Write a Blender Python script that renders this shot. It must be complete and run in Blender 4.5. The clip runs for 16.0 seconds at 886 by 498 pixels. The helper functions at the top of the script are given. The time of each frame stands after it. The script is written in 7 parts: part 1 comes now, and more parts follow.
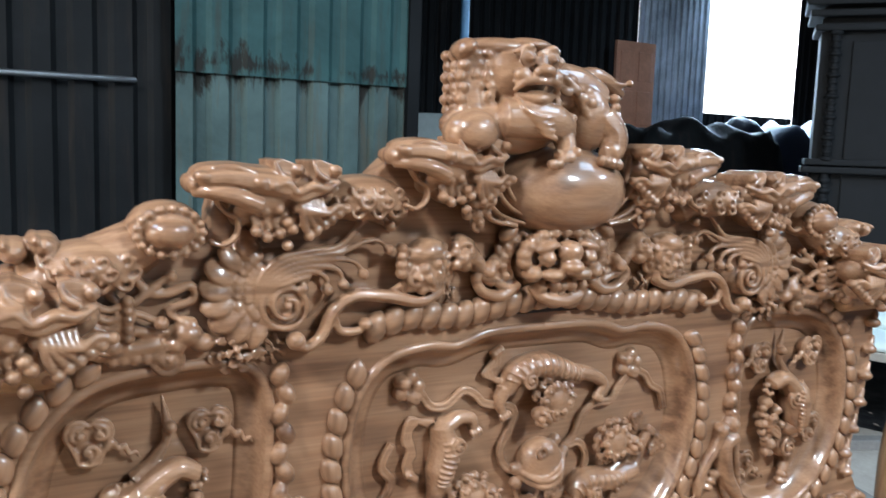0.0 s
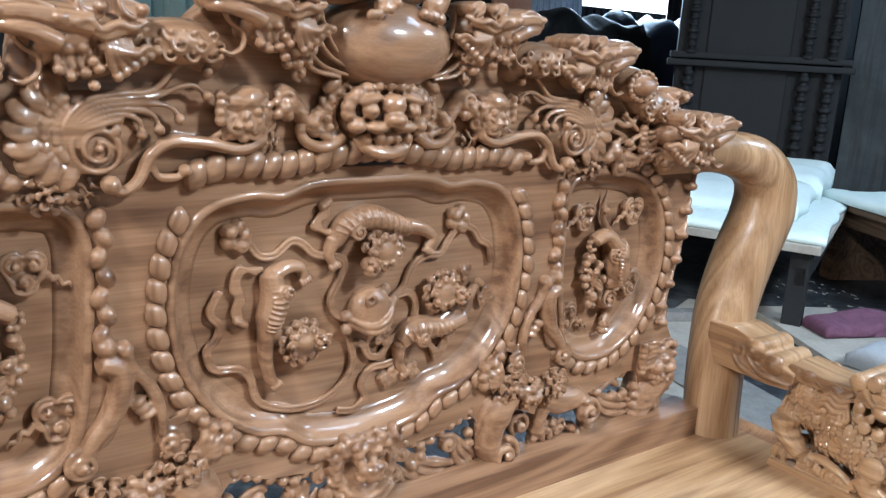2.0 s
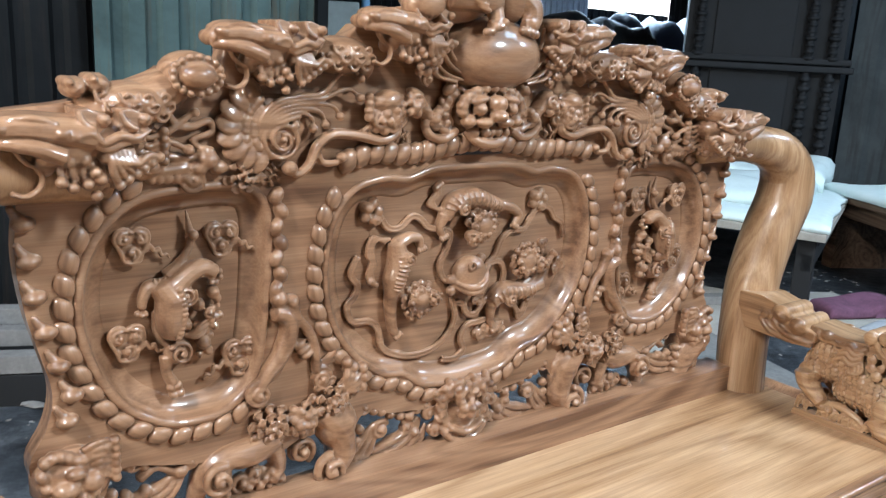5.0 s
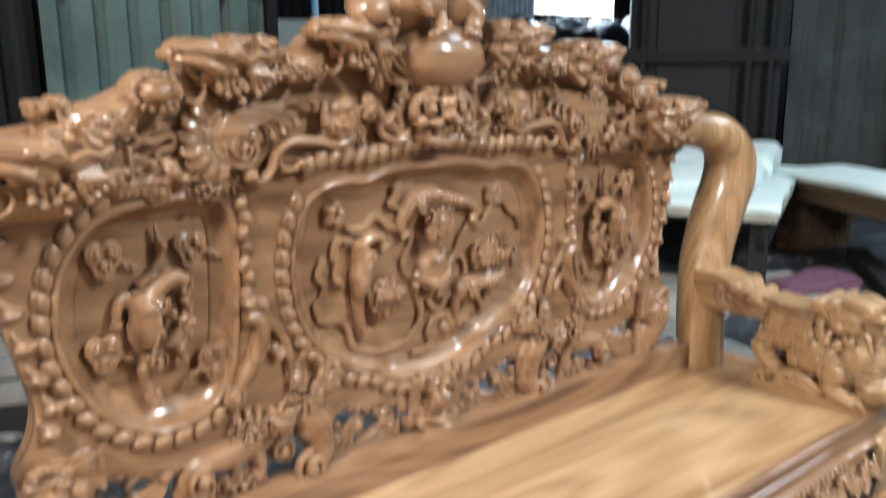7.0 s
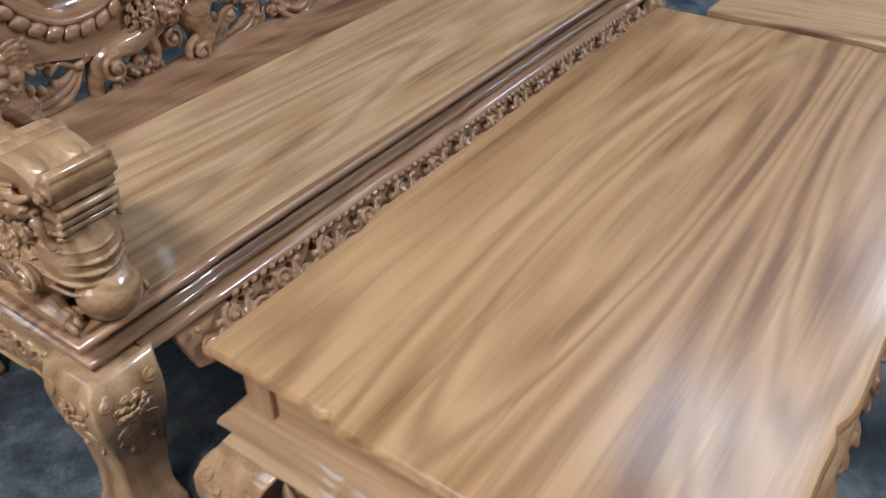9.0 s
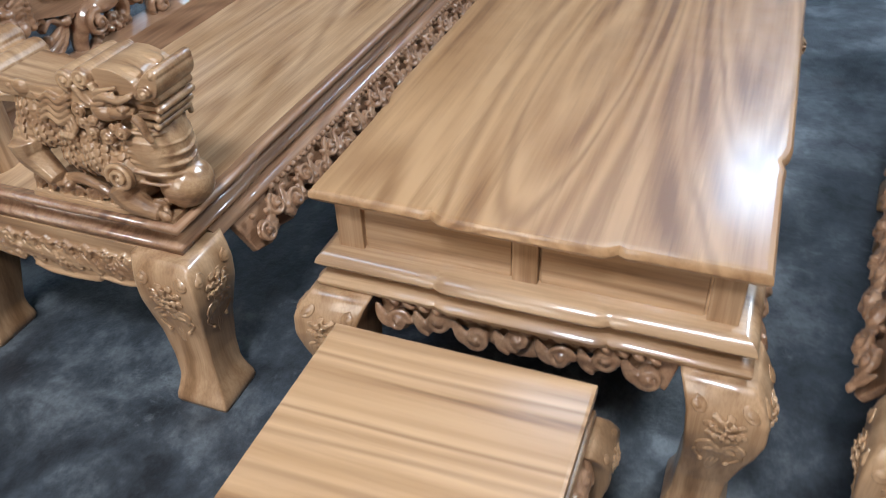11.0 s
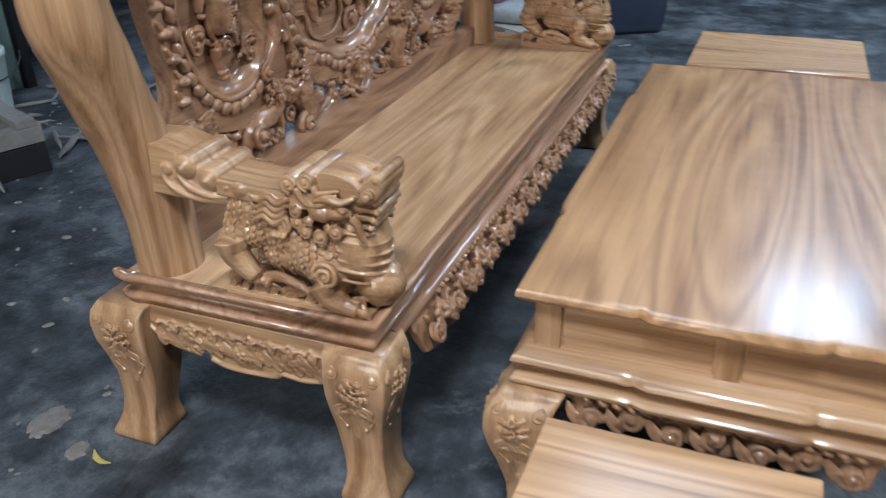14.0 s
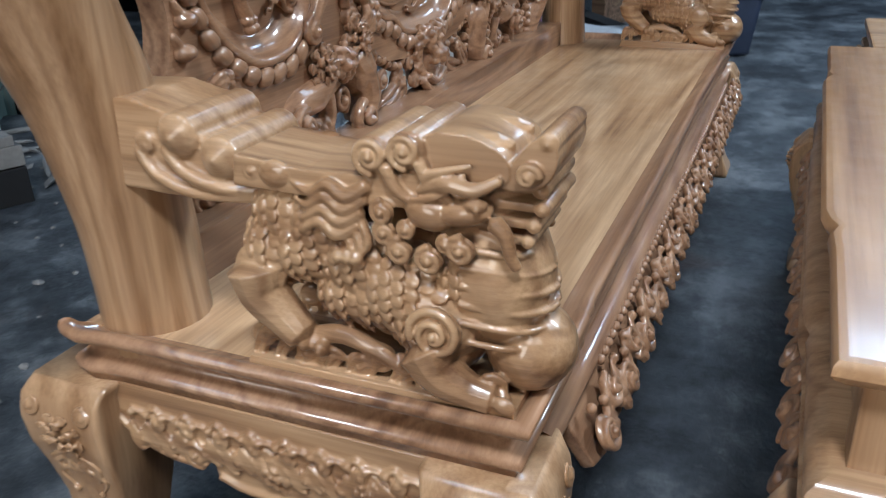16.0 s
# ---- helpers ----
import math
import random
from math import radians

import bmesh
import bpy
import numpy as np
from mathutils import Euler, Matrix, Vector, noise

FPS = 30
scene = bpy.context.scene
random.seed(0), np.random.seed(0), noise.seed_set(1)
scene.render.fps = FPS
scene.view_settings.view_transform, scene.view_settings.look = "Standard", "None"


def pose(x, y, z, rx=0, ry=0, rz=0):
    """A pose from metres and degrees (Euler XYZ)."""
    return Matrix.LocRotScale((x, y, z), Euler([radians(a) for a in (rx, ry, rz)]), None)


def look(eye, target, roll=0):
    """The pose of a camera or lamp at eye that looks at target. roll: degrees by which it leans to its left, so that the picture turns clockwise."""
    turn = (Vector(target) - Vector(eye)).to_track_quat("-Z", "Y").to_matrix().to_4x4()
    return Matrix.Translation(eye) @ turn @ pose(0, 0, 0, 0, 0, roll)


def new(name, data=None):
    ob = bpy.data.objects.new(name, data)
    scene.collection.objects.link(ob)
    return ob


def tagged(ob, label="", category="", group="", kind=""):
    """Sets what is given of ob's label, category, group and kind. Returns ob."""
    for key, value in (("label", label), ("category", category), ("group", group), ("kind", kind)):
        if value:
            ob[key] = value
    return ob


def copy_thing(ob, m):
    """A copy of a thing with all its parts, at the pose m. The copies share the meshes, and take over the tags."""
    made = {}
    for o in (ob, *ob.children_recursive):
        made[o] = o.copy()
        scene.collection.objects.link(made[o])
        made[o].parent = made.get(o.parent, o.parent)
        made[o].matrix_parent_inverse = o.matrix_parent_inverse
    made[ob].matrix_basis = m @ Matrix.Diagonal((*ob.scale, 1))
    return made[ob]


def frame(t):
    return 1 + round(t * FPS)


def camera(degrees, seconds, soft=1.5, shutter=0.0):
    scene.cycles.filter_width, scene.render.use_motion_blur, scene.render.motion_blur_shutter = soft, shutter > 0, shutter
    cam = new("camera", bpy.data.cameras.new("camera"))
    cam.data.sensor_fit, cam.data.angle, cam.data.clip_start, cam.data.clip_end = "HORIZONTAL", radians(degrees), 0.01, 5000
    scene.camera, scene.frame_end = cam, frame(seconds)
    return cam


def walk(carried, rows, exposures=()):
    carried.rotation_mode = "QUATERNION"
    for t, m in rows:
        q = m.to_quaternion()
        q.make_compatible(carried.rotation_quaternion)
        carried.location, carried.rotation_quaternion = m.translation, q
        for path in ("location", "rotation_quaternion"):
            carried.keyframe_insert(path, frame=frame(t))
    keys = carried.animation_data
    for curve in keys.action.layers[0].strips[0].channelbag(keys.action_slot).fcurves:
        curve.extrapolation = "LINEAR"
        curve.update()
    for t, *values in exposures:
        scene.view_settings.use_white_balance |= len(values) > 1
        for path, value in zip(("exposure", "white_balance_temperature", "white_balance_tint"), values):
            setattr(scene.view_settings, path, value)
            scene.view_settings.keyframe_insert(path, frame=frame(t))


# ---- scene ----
cam = camera(56.2, 16.0, 1.1, 0.5)
PATH = [
    (0, (0.294, -0.526, 1.442), (1.252, 1.214, 1.203), 2.0),
    (0.5, (0.309, -0.542, 1.437), (1.34, 1.142, 1.114), 2.9),
    (1, (0.335, -0.577, 1.408), (1.439, 1.05, 1.038), 3.0),
    (1.5, (0.353, -0.608, 1.395), (1.506, 0.972, 0.976), 3.3),
    (2, (0.358, -0.634, 1.378), (1.523, 0.923, 0.91), 3.3),
    (2.5, (0.342, -0.639, 1.367), (1.512, 0.897, 0.845), 3.6),
    (3, (0.303, -0.657, 1.367), (1.436, 0.893, 0.805), 3.6),
    (3.5, (0.225, -0.69, 1.379), (1.341, 0.867, 0.803), 4.0),
    (4, (0.116, -0.72, 1.38), (1.236, 0.833, 0.802), 4.0),
    (4.5, (0.044, -0.76, 1.383), (1.171, 0.803, 0.848), 3.3),
    (4.7, (0.023, -0.766, 1.389), (1.169, 0.792, 0.88), 3.3),
    (6.8, (-0.047, -0.789, 1.35), (1.239, 0.714, 1.057), -0.4),
    (7, (-0.041, -0.837, 1.37), (1.203, 0.666, 0.931), -0.4),
    (7.5, (-0.124, -0.937, 1.311), (1.099, 0.463, 0.572), -2.0),
    (8, (-0.201, -0.994, 1.353), (1.04, 0.182, 0.314), 0.4),
    (8.5, (-0.307, -1.07, 1.342), (0.962, -0.028, 0.2), 0.5),
    (9, (-0.457, -1.011, 1.342), (0.853, -0.076, 0.155), -0.9),
    (9.5, (-0.618, -0.965, 1.344), (0.761, -0.173, 0.131), -0.9),
    (10, (-0.718, -0.976, 1.328), (0.684, -0.252, 0.1), 0.2),
    (10.2, (-0.765, -0.968, 1.331), (0.641, -0.255, 0.099), 0.1),
    (12.3, (-1.245, -0.79, 1.332), (0.331, -0.371, 0.175), -6.7),
    (12.5, (-1.257, -0.765, 1.345), (0.33, -0.305, 0.218), -6.8),
    (13, (-1.275, -0.719, 1.373), (0.347, -0.186, 0.331), -6.0),
    (13.5, (-1.273, -0.697, 1.378), (0.372, -0.112, 0.403), -3.9),
    (14, (-1.199, -0.618, 1.338), (0.434, 0.044, 0.393), -1.3),
    (14.5, (-1.016, -0.524, 1.278), (0.553, 0.269, 0.325), -0.7),
    (15, (-0.903, -0.412, 1.234), (0.637, 0.397, 0.247), -1.0),
    (15.5, (-0.787, -0.24, 1.121), (0.819, 0.477, 0.17), -2.2),
    (16, (-0.673, -0.192, 0.966), (1.003, 0.536, 0.151), -1.8),
]
walk(cam, [(t, look(eye, target, roll)) for t, eye, target, roll in PATH],
     [(0.0, 0.4, 6450, 10), (1.0, 0.45, 6450, 10), (3.0, 0.5, 6450, 10), (4.7, 0.5, 6400, 10), (6.6, 0.48, 8000, 10), (6.9, 0.46, 7800, 10), (7.4, 0.32, 6500, 10), (8.0, -0.02, 6500, 10), (8.5, -0.25, 6500, 10), (9.0, -0.36, 6450, 10), (9.5, -0.3, 6400, 10), (10.2, -0.18, 6350, 10), (12.3, -0.24, 6350, 10), (13.0, -0.28, 6350, 10), (14.0, -0.22, 6400, 10), (16.0, -0.2, 6300, 10)])
# ---- light: an old tin shed, lit by its openings and by added lamps ----
world = bpy.data.worlds.new("sky")
scene.world = world
world.use_nodes = True
wn = world.node_tree
sky = wn.nodes.new("ShaderNodeTexSky")
sky.sky_type, sky.sun_disc, sky.sun_elevation, sky.sun_rotation = "NISHITA", False, radians(55), radians(60)
wn.nodes["Background"].inputs["Strength"].default_value = 0.06
wn.links.new(sky.outputs[0], wn.nodes["Background"].inputs["Color"])
scene.view_settings.exposure = 0.0


def opening_light(name, m, w, h, power, colour):
    """An area lamp: daylight through one opening of the shed, or an added key or fill."""
    data = bpy.data.lights.new(name, "AREA")
    data.shape, data.size, data.size_y, data.energy, data.color = "RECTANGLE", w, h, power, colour
    ob = new(name, data)
    ob.matrix_world = m
    return ob


COOL, MILD = (0.52, 0.74, 1.0), (0.74, 0.88, 1.0)
opening_light("roof_light_near", look((3.65, -0.3, 4.23), (3.65, -0.3, 0)), 1.2, 1.2, 50, COOL)
opening_light("roof_light_far", look((6.4, -1.4, 4.23), (6.4, -1.4, 0)), 1.3, 1.0, 130, COOL)
# two added key lamps; their roof openings are invented to model the carving
opening_light("added_key_south", look((2.9, -3.3, 4.23), (2.7, -2.6, 0)), 0.85, 0.85, 340, MILD)
opening_light("added_key_west", look((-2.2, -0.9, 4.23), (-1.6, -0.75, 0)), 0.8, 0.8, 260, (0.86, 0.93, 1.0))
# added fill that brightens the floor left of and behind the bench
opening_light("added_fill_west", look((-2.0, 1.6, 4.23), (-2.0, 1.6, 0)), 1.2, 1.2, 75, COOL)
opening_light("door_light_west", look((-4.45, 0.6, 2.25), (0, 0.2, 0.6)), 2.2, 1.5, 120, (1.0, 0.95, 0.86))
# weak added fill from the front; the south doorway is invented
opening_light("added_fill_south", look((0.5, -5.45, 1.6), (0.5, 0, 1.6)), 3.7, 3.0, 15, MILD)
opening_light("opening_light_north", look((8.30, 6.50, 2.72), (7.4, 4.0, 1.6)), 1.55, 1.65, 150, COOL)
# ---- materials ----
def node_material(name):
    mat = bpy.data.materials.new(name)
    mat.use_nodes = True
    nt = mat.node_tree
    return mat, nt, nt.nodes["Principled BSDF"]


def ramp(nt, src, stops):
    n = nt.nodes.new("ShaderNodeValToRGB")
    while len(n.color_ramp.elements) < len(stops):
        n.color_ramp.elements.new(0.5)
    for e, (p, c) in zip(n.color_ramp.elements, stops):
        e.position, e.color = p, (*c, 1)
    nt.links.new(src, n.inputs["Fac"])
    return n.outputs["Color"]


def coords(nt, scale, kind="Object", rot=(0, 0, 0)):
    tc, mp = nt.nodes.new("ShaderNodeTexCoord"), nt.nodes.new("ShaderNodeMapping")
    mp.inputs["Scale"].default_value = scale
    mp.inputs["Rotation"].default_value = [radians(a) for a in rot]
    mp.inputs["Location"].default_value = (3.17, 1.73, 5.41)
    nt.links.new(tc.outputs[kind], mp.inputs["Vector"])
    return mp.outputs["Vector"]


def noise_of(nt, vec, scale, detail=4.0, rough=0.55, distortion=0.0):
    n = nt.nodes.new("ShaderNodeTexNoise")
    n.inputs["Scale"].default_value, n.inputs["Detail"].default_value = scale, detail
    n.inputs["Roughness"].default_value, n.inputs["Distortion"].default_value = rough, distortion
    nt.links.new(vec, n.inputs["Vector"])
    return n.outputs["Fac"]


def math_of(nt, op, a, b):
    n = nt.nodes.new("ShaderNodeMath")
    n.operation = op
    for k, v in enumerate((a, b)):
        if isinstance(v, (int, float)):
            n.inputs[k].default_value = v
        else:
            nt.links.new(v, n.inputs[k])
    return n.outputs[0]


def mix_of(nt, fac, a, b, kind="MIX"):
    n = nt.nodes.new("ShaderNodeMix")
    n.data_type, n.blend_type = "RGBA", kind
    for key, v in ((0, fac), (6, a), (7, b)):
        if isinstance(v, (int, float)):
            n.inputs[key].default_value = v
        elif isinstance(v, tuple):
            n.inputs[key].default_value = (*v, 1)
        else:
            nt.links.new(v, n.inputs[key])
    return n.outputs[2]


def bump_of(nt, bsdf, height, strength, distance):
    n = nt.nodes.new("ShaderNodeBump")
    n.inputs["Strength"].default_value, n.inputs["Distance"].default_value = strength, distance
    nt.links.new(height, n.inputs["Height"])
    nt.links.new(n.outputs[0], bsdf.inputs["Normal"])


def wood(name, along, light, dark, line, rough=0.34, coat=0.5, scale=1.0, figure=110.0, relief=0.08, streaks=0.75):
    """Varnished golden hardwood with the grain along one axis: contour-like growth lines, streaks, fine pores."""
    mat, nt, bsdf = node_material(name)
    s = {"x": (0.13, 1, 1), "y": (1, 0.13, 1), "z": (1, 1, 0.13)}[along]
    vec = coords(nt, [scale * a for a in s], rot=(23, 31, 17))
    fine = coords(nt, [scale * (0.035 if a < 1 else 1) for a in s], rot=(27, 19, 34))
    plank = coords(nt, [scale * (0.05 if a < 1 else 1) for a in s], rot=(14, 41, 29))
    field = noise_of(nt, vec, 2.2, 1.2, 0.4, 0.25)
    wob = noise_of(nt, plank, 30.0, 2.0, 0.5)
    phase = math_of(nt, "ADD", math_of(nt, "MULTIPLY", field, figure), math_of(nt, "MULTIPLY", wob, 2.4))
    rings = math_of(nt, "MULTIPLY_ADD", math_of(nt, "SINE", phase, 0.0), 0.5)
    rings.node.inputs[2].default_value = 0.5
    total = math_of(nt, "MULTIPLY", rings, 0.20)
    for tex, weight in ((noise_of(nt, fine, 44.0, 5.0, 0.62, 0.1), 0.34), (noise_of(nt, plank, 15.0, 3.0, 0.5, 0.25), 0.36), (noise_of(nt, vec, 3.4, 3.0, 0.5, 0.4), 0.32)):
        total = math_of(nt, "ADD", total, math_of(nt, "MULTIPLY", tex, weight))
    mid = tuple((a + b) / 2 for a, b in zip(light, dark))
    base = ramp(nt, total, [(0.43, line), (0.515, dark), (0.60, mid), (0.69, light)])
    thin = math_of(nt, "MULTIPLY", math_of(nt, "POWER", rings, 9.0), math_of(nt, "MULTIPLY", wob, 1.5))
    base = mix_of(nt, thin, base, tuple((a + b) / 2 for a, b in zip(dark, line)))
    streak = ramp(nt, noise_of(nt, fine, 30.0, 8.0, 0.70, 0.25), [(0.515, (0, 0, 0)), (0.56, (0.40,) * 3), (0.66, (0.85,) * 3)])
    base = mix_of(nt, math_of(nt, "MULTIPLY", streak, streaks), base, line)
    pores = noise_of(nt, fine, 190.0, 3.0, 0.6)
    base = base if not relief else mix_of(nt, 0.30, base, ramp(nt, pores, [(0.36, (0.45, 0.38, 0.33)), (0.60, (1, 1, 1))]), "MULTIPLY")
    nt.links.new(base, bsdf.inputs["Base Color"])
    nt.links.new(ramp(nt, noise_of(nt, coords(nt, (3, 3, 3)), 6.0), [(0.3, (rough - 0.05,) * 3), (0.7, (rough + 0.08,) * 3)]), bsdf.inputs["Roughness"])
    bsdf.inputs["Specular IOR Level"].default_value = 0.35 if relief else 0.6
    bsdf.inputs["Coat Weight"].default_value, bsdf.inputs["Coat Roughness"].default_value = coat, 0.10 if relief else 0.15
    if relief:
        bump_of(nt, bsdf, math_of(nt, "ADD", pores, math_of(nt, "MULTIPLY", noise_of(nt, coords(nt, (1, 1, 1)), 60.0, 2.0), 0.8)), relief, 0.002)
    return mat


WOOD_X = wood("golden_wood_long", "x", (0.570, 0.362, 0.206), (0.425, 0.246, 0.126), (0.235, 0.118, 0.055), figure=75.0, streaks=0.32)
WOOD_Y = wood("golden_wood_cross", "y", (0.500, 0.313, 0.177), (0.365, 0.206, 0.105), (0.170, 0.082, 0.039), figure=75.0, streaks=0.3)
WOOD_Z = wood("golden_wood_upright", "z", (0.490, 0.302, 0.169), (0.352, 0.197, 0.101), (0.240, 0.125, 0.058), figure=75.0, streaks=0.3)
TABLETOP = wood("polished_wood", "x", (0.480, 0.276, 0.136), (0.345, 0.180, 0.080), (0.205, 0.098, 0.042), 0.35, 0.45, 1.0, 120.0, 0.0, 0.5)
STOOLTOP = wood("polished_wood_cross", "y", (0.540, 0.328, 0.178), (0.400, 0.225, 0.111), (0.200, 0.097, 0.045), 0.35, 0.45, 1.0, 100.0, 0.0, 0.3)
ARM_WOOD = wood("figured_wood", "y", (0.470, 0.289, 0.158), (0.325, 0.179, 0.091), (0.151, 0.071, 0.034), 0.36, 0.7, 1.0, 90.0, streaks=0.3)
CARVED = wood("carved_wood", "x", (0.400, 0.223, 0.127), (0.285, 0.147, 0.079), (0.140, 0.065, 0.034), 0.38, 0.75, 1.0, 130.0, streaks=0.4)


def plain(name, colour, rough=0.7, metal=0.0, vary=0.25, scale=8.0, bump=0.3):
    mat, nt, bsdf = node_material(name)
    vec = coords(nt, (1, 1, 1))
    n = math_of(nt, "ADD", math_of(nt, "MULTIPLY", noise_of(nt, vec, scale, 6.0, 0.65), 0.7), math_of(nt, "MULTIPLY", noise_of(nt, vec, scale * 9, 4.0), 0.3))
    lo, hi = tuple(c * (1 - vary) for c in colour), tuple(min(1, c * (1 + vary)) for c in colour)
    nt.links.new(ramp(nt, n, [(0.3, lo), (0.7, hi)]), bsdf.inputs["Base Color"])
    bsdf.inputs["Roughness"].default_value, bsdf.inputs["Metallic"].default_value = rough, metal
    bump_of(nt, bsdf, n, bump, 0.004)
    return mat




def concrete():
    """Grey-blue worn floor: broad damp stains, dark spots, pale scuffs, fine grit and hair cracks."""
    mat, nt, bsdf = node_material("stained_concrete")
    vec = coords(nt, (1, 1, 1))
    broad = noise_of(nt, vec, 3.6, 9.0, 0.72, 0.1)
    spots = noise_of(nt, vec, 15.0, 7.0, 0.74, 0.15)
    fine = noise_of(nt, vec, 60.0, 5.0, 0.7)
    col = ramp(nt, broad, [(0.38, (0.012, 0.013, 0.016)), (0.5, (0.046, 0.052, 0.060)), (0.62, (0.135, 0.145, 0.155))])
    col = mix_of(nt, ramp(nt, spots, [(0.52, (0, 0, 0)), (0.66, (0.75, 0.75, 0.75))]), col, (0.020, 0.023, 0.028))
    col = mix_of(nt, ramp(nt, noise_of(nt, coords(nt, (1, 1, 1), rot=(0, 0, 40)), 6.0, 8.0, 0.78, 0.2), [(0.60, (0, 0, 0)), (0.72, (0.6, 0.6, 0.6))]), col, (0.23, 0.245, 0.255))
    col = mix_of(nt, 0.45, col, ramp(nt, fine, [(0.3, (0.45, 0.45, 0.45)), (0.7, (1.25, 1.25, 1.25))]), "MULTIPLY")
    rust = ramp(nt, noise_of(nt, coords(nt, (1, 1, 1), rot=(0, 0, 75)), 2.3, 4.0, 0.6, 1.0), [(0.63, (0, 0, 0)), (0.72, (0.4, 0.4, 0.4))])
    col = mix_of(nt, rust, col, (0.085, 0.055, 0.042))
    nt.links.new(col, bsdf.inputs["Base Color"])
    nt.links.new(ramp(nt, spots, [(0.35, (0.62,) * 3), (0.65, (0.40,) * 3)]), bsdf.inputs["Roughness"])
    bump_of(nt, bsdf, math_of(nt, "ADD", math_of(nt, "MULTIPLY", spots, 0.8), fine), 0.5, 0.006)
    return mat


def tin(name, colour, rust, rough=0.5, amount=0.6, lap=0.0):
    """Old painted sheet: faded paint, vertical streaks, rust at random."""
    mat, nt, bsdf = node_material(name)
    vec, streak = coords(nt, (1, 1, 1)), coords(nt, (6, 6, 0.5))
    n = noise_of(nt, vec, 2.0, 6.0, 0.65, 0.4)
    col = ramp(nt, n, [(0.3, tuple(c * 0.6 for c in colour)), (0.7, tuple(min(1, c * 1.35) for c in colour))])
    st = ramp(nt, noise_of(nt, streak, 3.0, 5.0, 0.65, 0.3), [(0.51, (0, 0, 0)), (0.68, (amount,) * 3)])
    col = mix_of(nt, st, col, rust)
    if lap:  # rust that spreads from the overlap of two sheets
        sep = nt.nodes.new("ShaderNodeSeparateXYZ")
        nt.links.new(nt.nodes.new("ShaderNodeTexCoord").outputs["Object"], sep.inputs[0])
        far = math_of(nt, "ABSOLUTE", math_of(nt, "SUBTRACT", sep.outputs["Z"], lap), 0.0)
        patchy = noise_of(nt, coords(nt, (5, 5, 1.6)), 1.6, 6.0, 0.7, 0.3)
        col = mix_of(nt, ramp(nt, math_of(nt, "SUBTRACT", patchy, math_of(nt, "MULTIPLY", far, 1.7)), [(0.44, (0, 0, 0)), (0.52, (0.92,) * 3)]), col, (0.018, 0.014, 0.011))
    nt.links.new(col, bsdf.inputs["Base Color"])
    bsdf.inputs["Roughness"].default_value, bsdf.inputs["Specular IOR Level"].default_value = rough, 0.12
    bump_of(nt, bsdf, noise_of(nt, vec, 30.0, 4.0), 0.25, 0.004)
    return mat


CONCRETE = concrete()
TEAL_TIN = tin("teal_tin", (0.032, 0.078, 0.078), (0.045, 0.050, 0.042), 0.5, 0.6, 1.78)
PALE_TEAL_TIN = tin("faded_teal_tin", (0.075, 0.115, 0.112), (0.105, 0.088, 0.062), 0.55, 0.75, 1.74)
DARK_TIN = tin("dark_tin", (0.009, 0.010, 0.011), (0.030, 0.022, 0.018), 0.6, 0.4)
BLUE_TIN = tin("bare_blue_tin", (0.42, 0.48, 0.56), (0.07, 0.06, 0.05), 0.5)
GREY_TIN = tin("grey_tin", (0.050, 0.055, 0.055), (0.03, 0.028, 0.025), 0.7)
FOAM = plain("white_foam", (0.66, 0.76, 0.75), 0.9, 0, 0.06, 14.0)
PALE_WOOD = plain("pale_sawn_wood", (0.34, 0.31, 0.27), 0.85, 0, 0.25, 6.0)
GREY_WOOD = plain("weathered_wood", (0.20, 0.19, 0.18), 0.85, 0, 0.35, 7.0)
DARK_WOOD = plain("dark_lacquered_wood", (0.007, 0.007, 0.008), 0.75, 0, 0.3, 7.0)
RED_WOOD = plain("red_brown_wood", (0.60, 0.30, 0.20), 0.45, 0, 0.2, 6.0)
NAVY = plain("navy_plastic", (0.022, 0.030, 0.055), 0.45, 0, 0.25, 5.0)
BUCKET = plain("dirty_white_plastic", (0.55, 0.62, 0.60), 0.5, 0, 0.15, 9.0)
PATCH = plain("grey_mortar", (0.17, 0.155, 0.145), 0.9, 0, 0.3, 30.0)
# ---- mesh helpers ----
def mesh_object(name, verts, faces, mat, parent=None, label="", smooth=True):
    me = bpy.data.meshes.new(name)
    me.from_pydata([tuple(v) for v in verts], [], [tuple(f) for f in faces])
    if smooth:
        me.polygons.foreach_set("use_smooth", [True] * len(me.polygons))
    me.materials.append(mat)
    me.update()
    ob = new(name, me)
    ob.parent = parent
    return tagged(ob, label)


def part(name, bm, mat, parent, label="", smooth=False):
    me = bpy.data.meshes.new(name)
    bm.normal_update()
    bm.to_mesh(me)
    bm.free()
    if smooth:
        me.polygons.foreach_set("use_smooth", [True] * len(me.polygons))
    me.materials.append(mat)
    ob = new(name, me)
    ob.parent = parent
    return tagged(ob, label)


def thing(name, label, category, m=None, group="", kind=""):
    ob = new(name)
    if m is not None:
        ob.matrix_world = m
    return tagged(ob, label, category, group, kind)


def box(x0, x1, y0, y1, z0, z1, bevel=0.0, seg=2):
    bm = bmesh.new()
    bmesh.ops.create_cube(bm, size=1.0, matrix=Matrix.LocRotScale(((x0 + x1) / 2, (y0 + y1) / 2, (z0 + z1) / 2), None, (x1 - x0, y1 - y0, z1 - z0)))
    if bevel:
        bmesh.ops.bevel(bm, geom=bm.edges[:], offset=bevel, segments=seg, profile=0.6, affect="EDGES")
    return bm


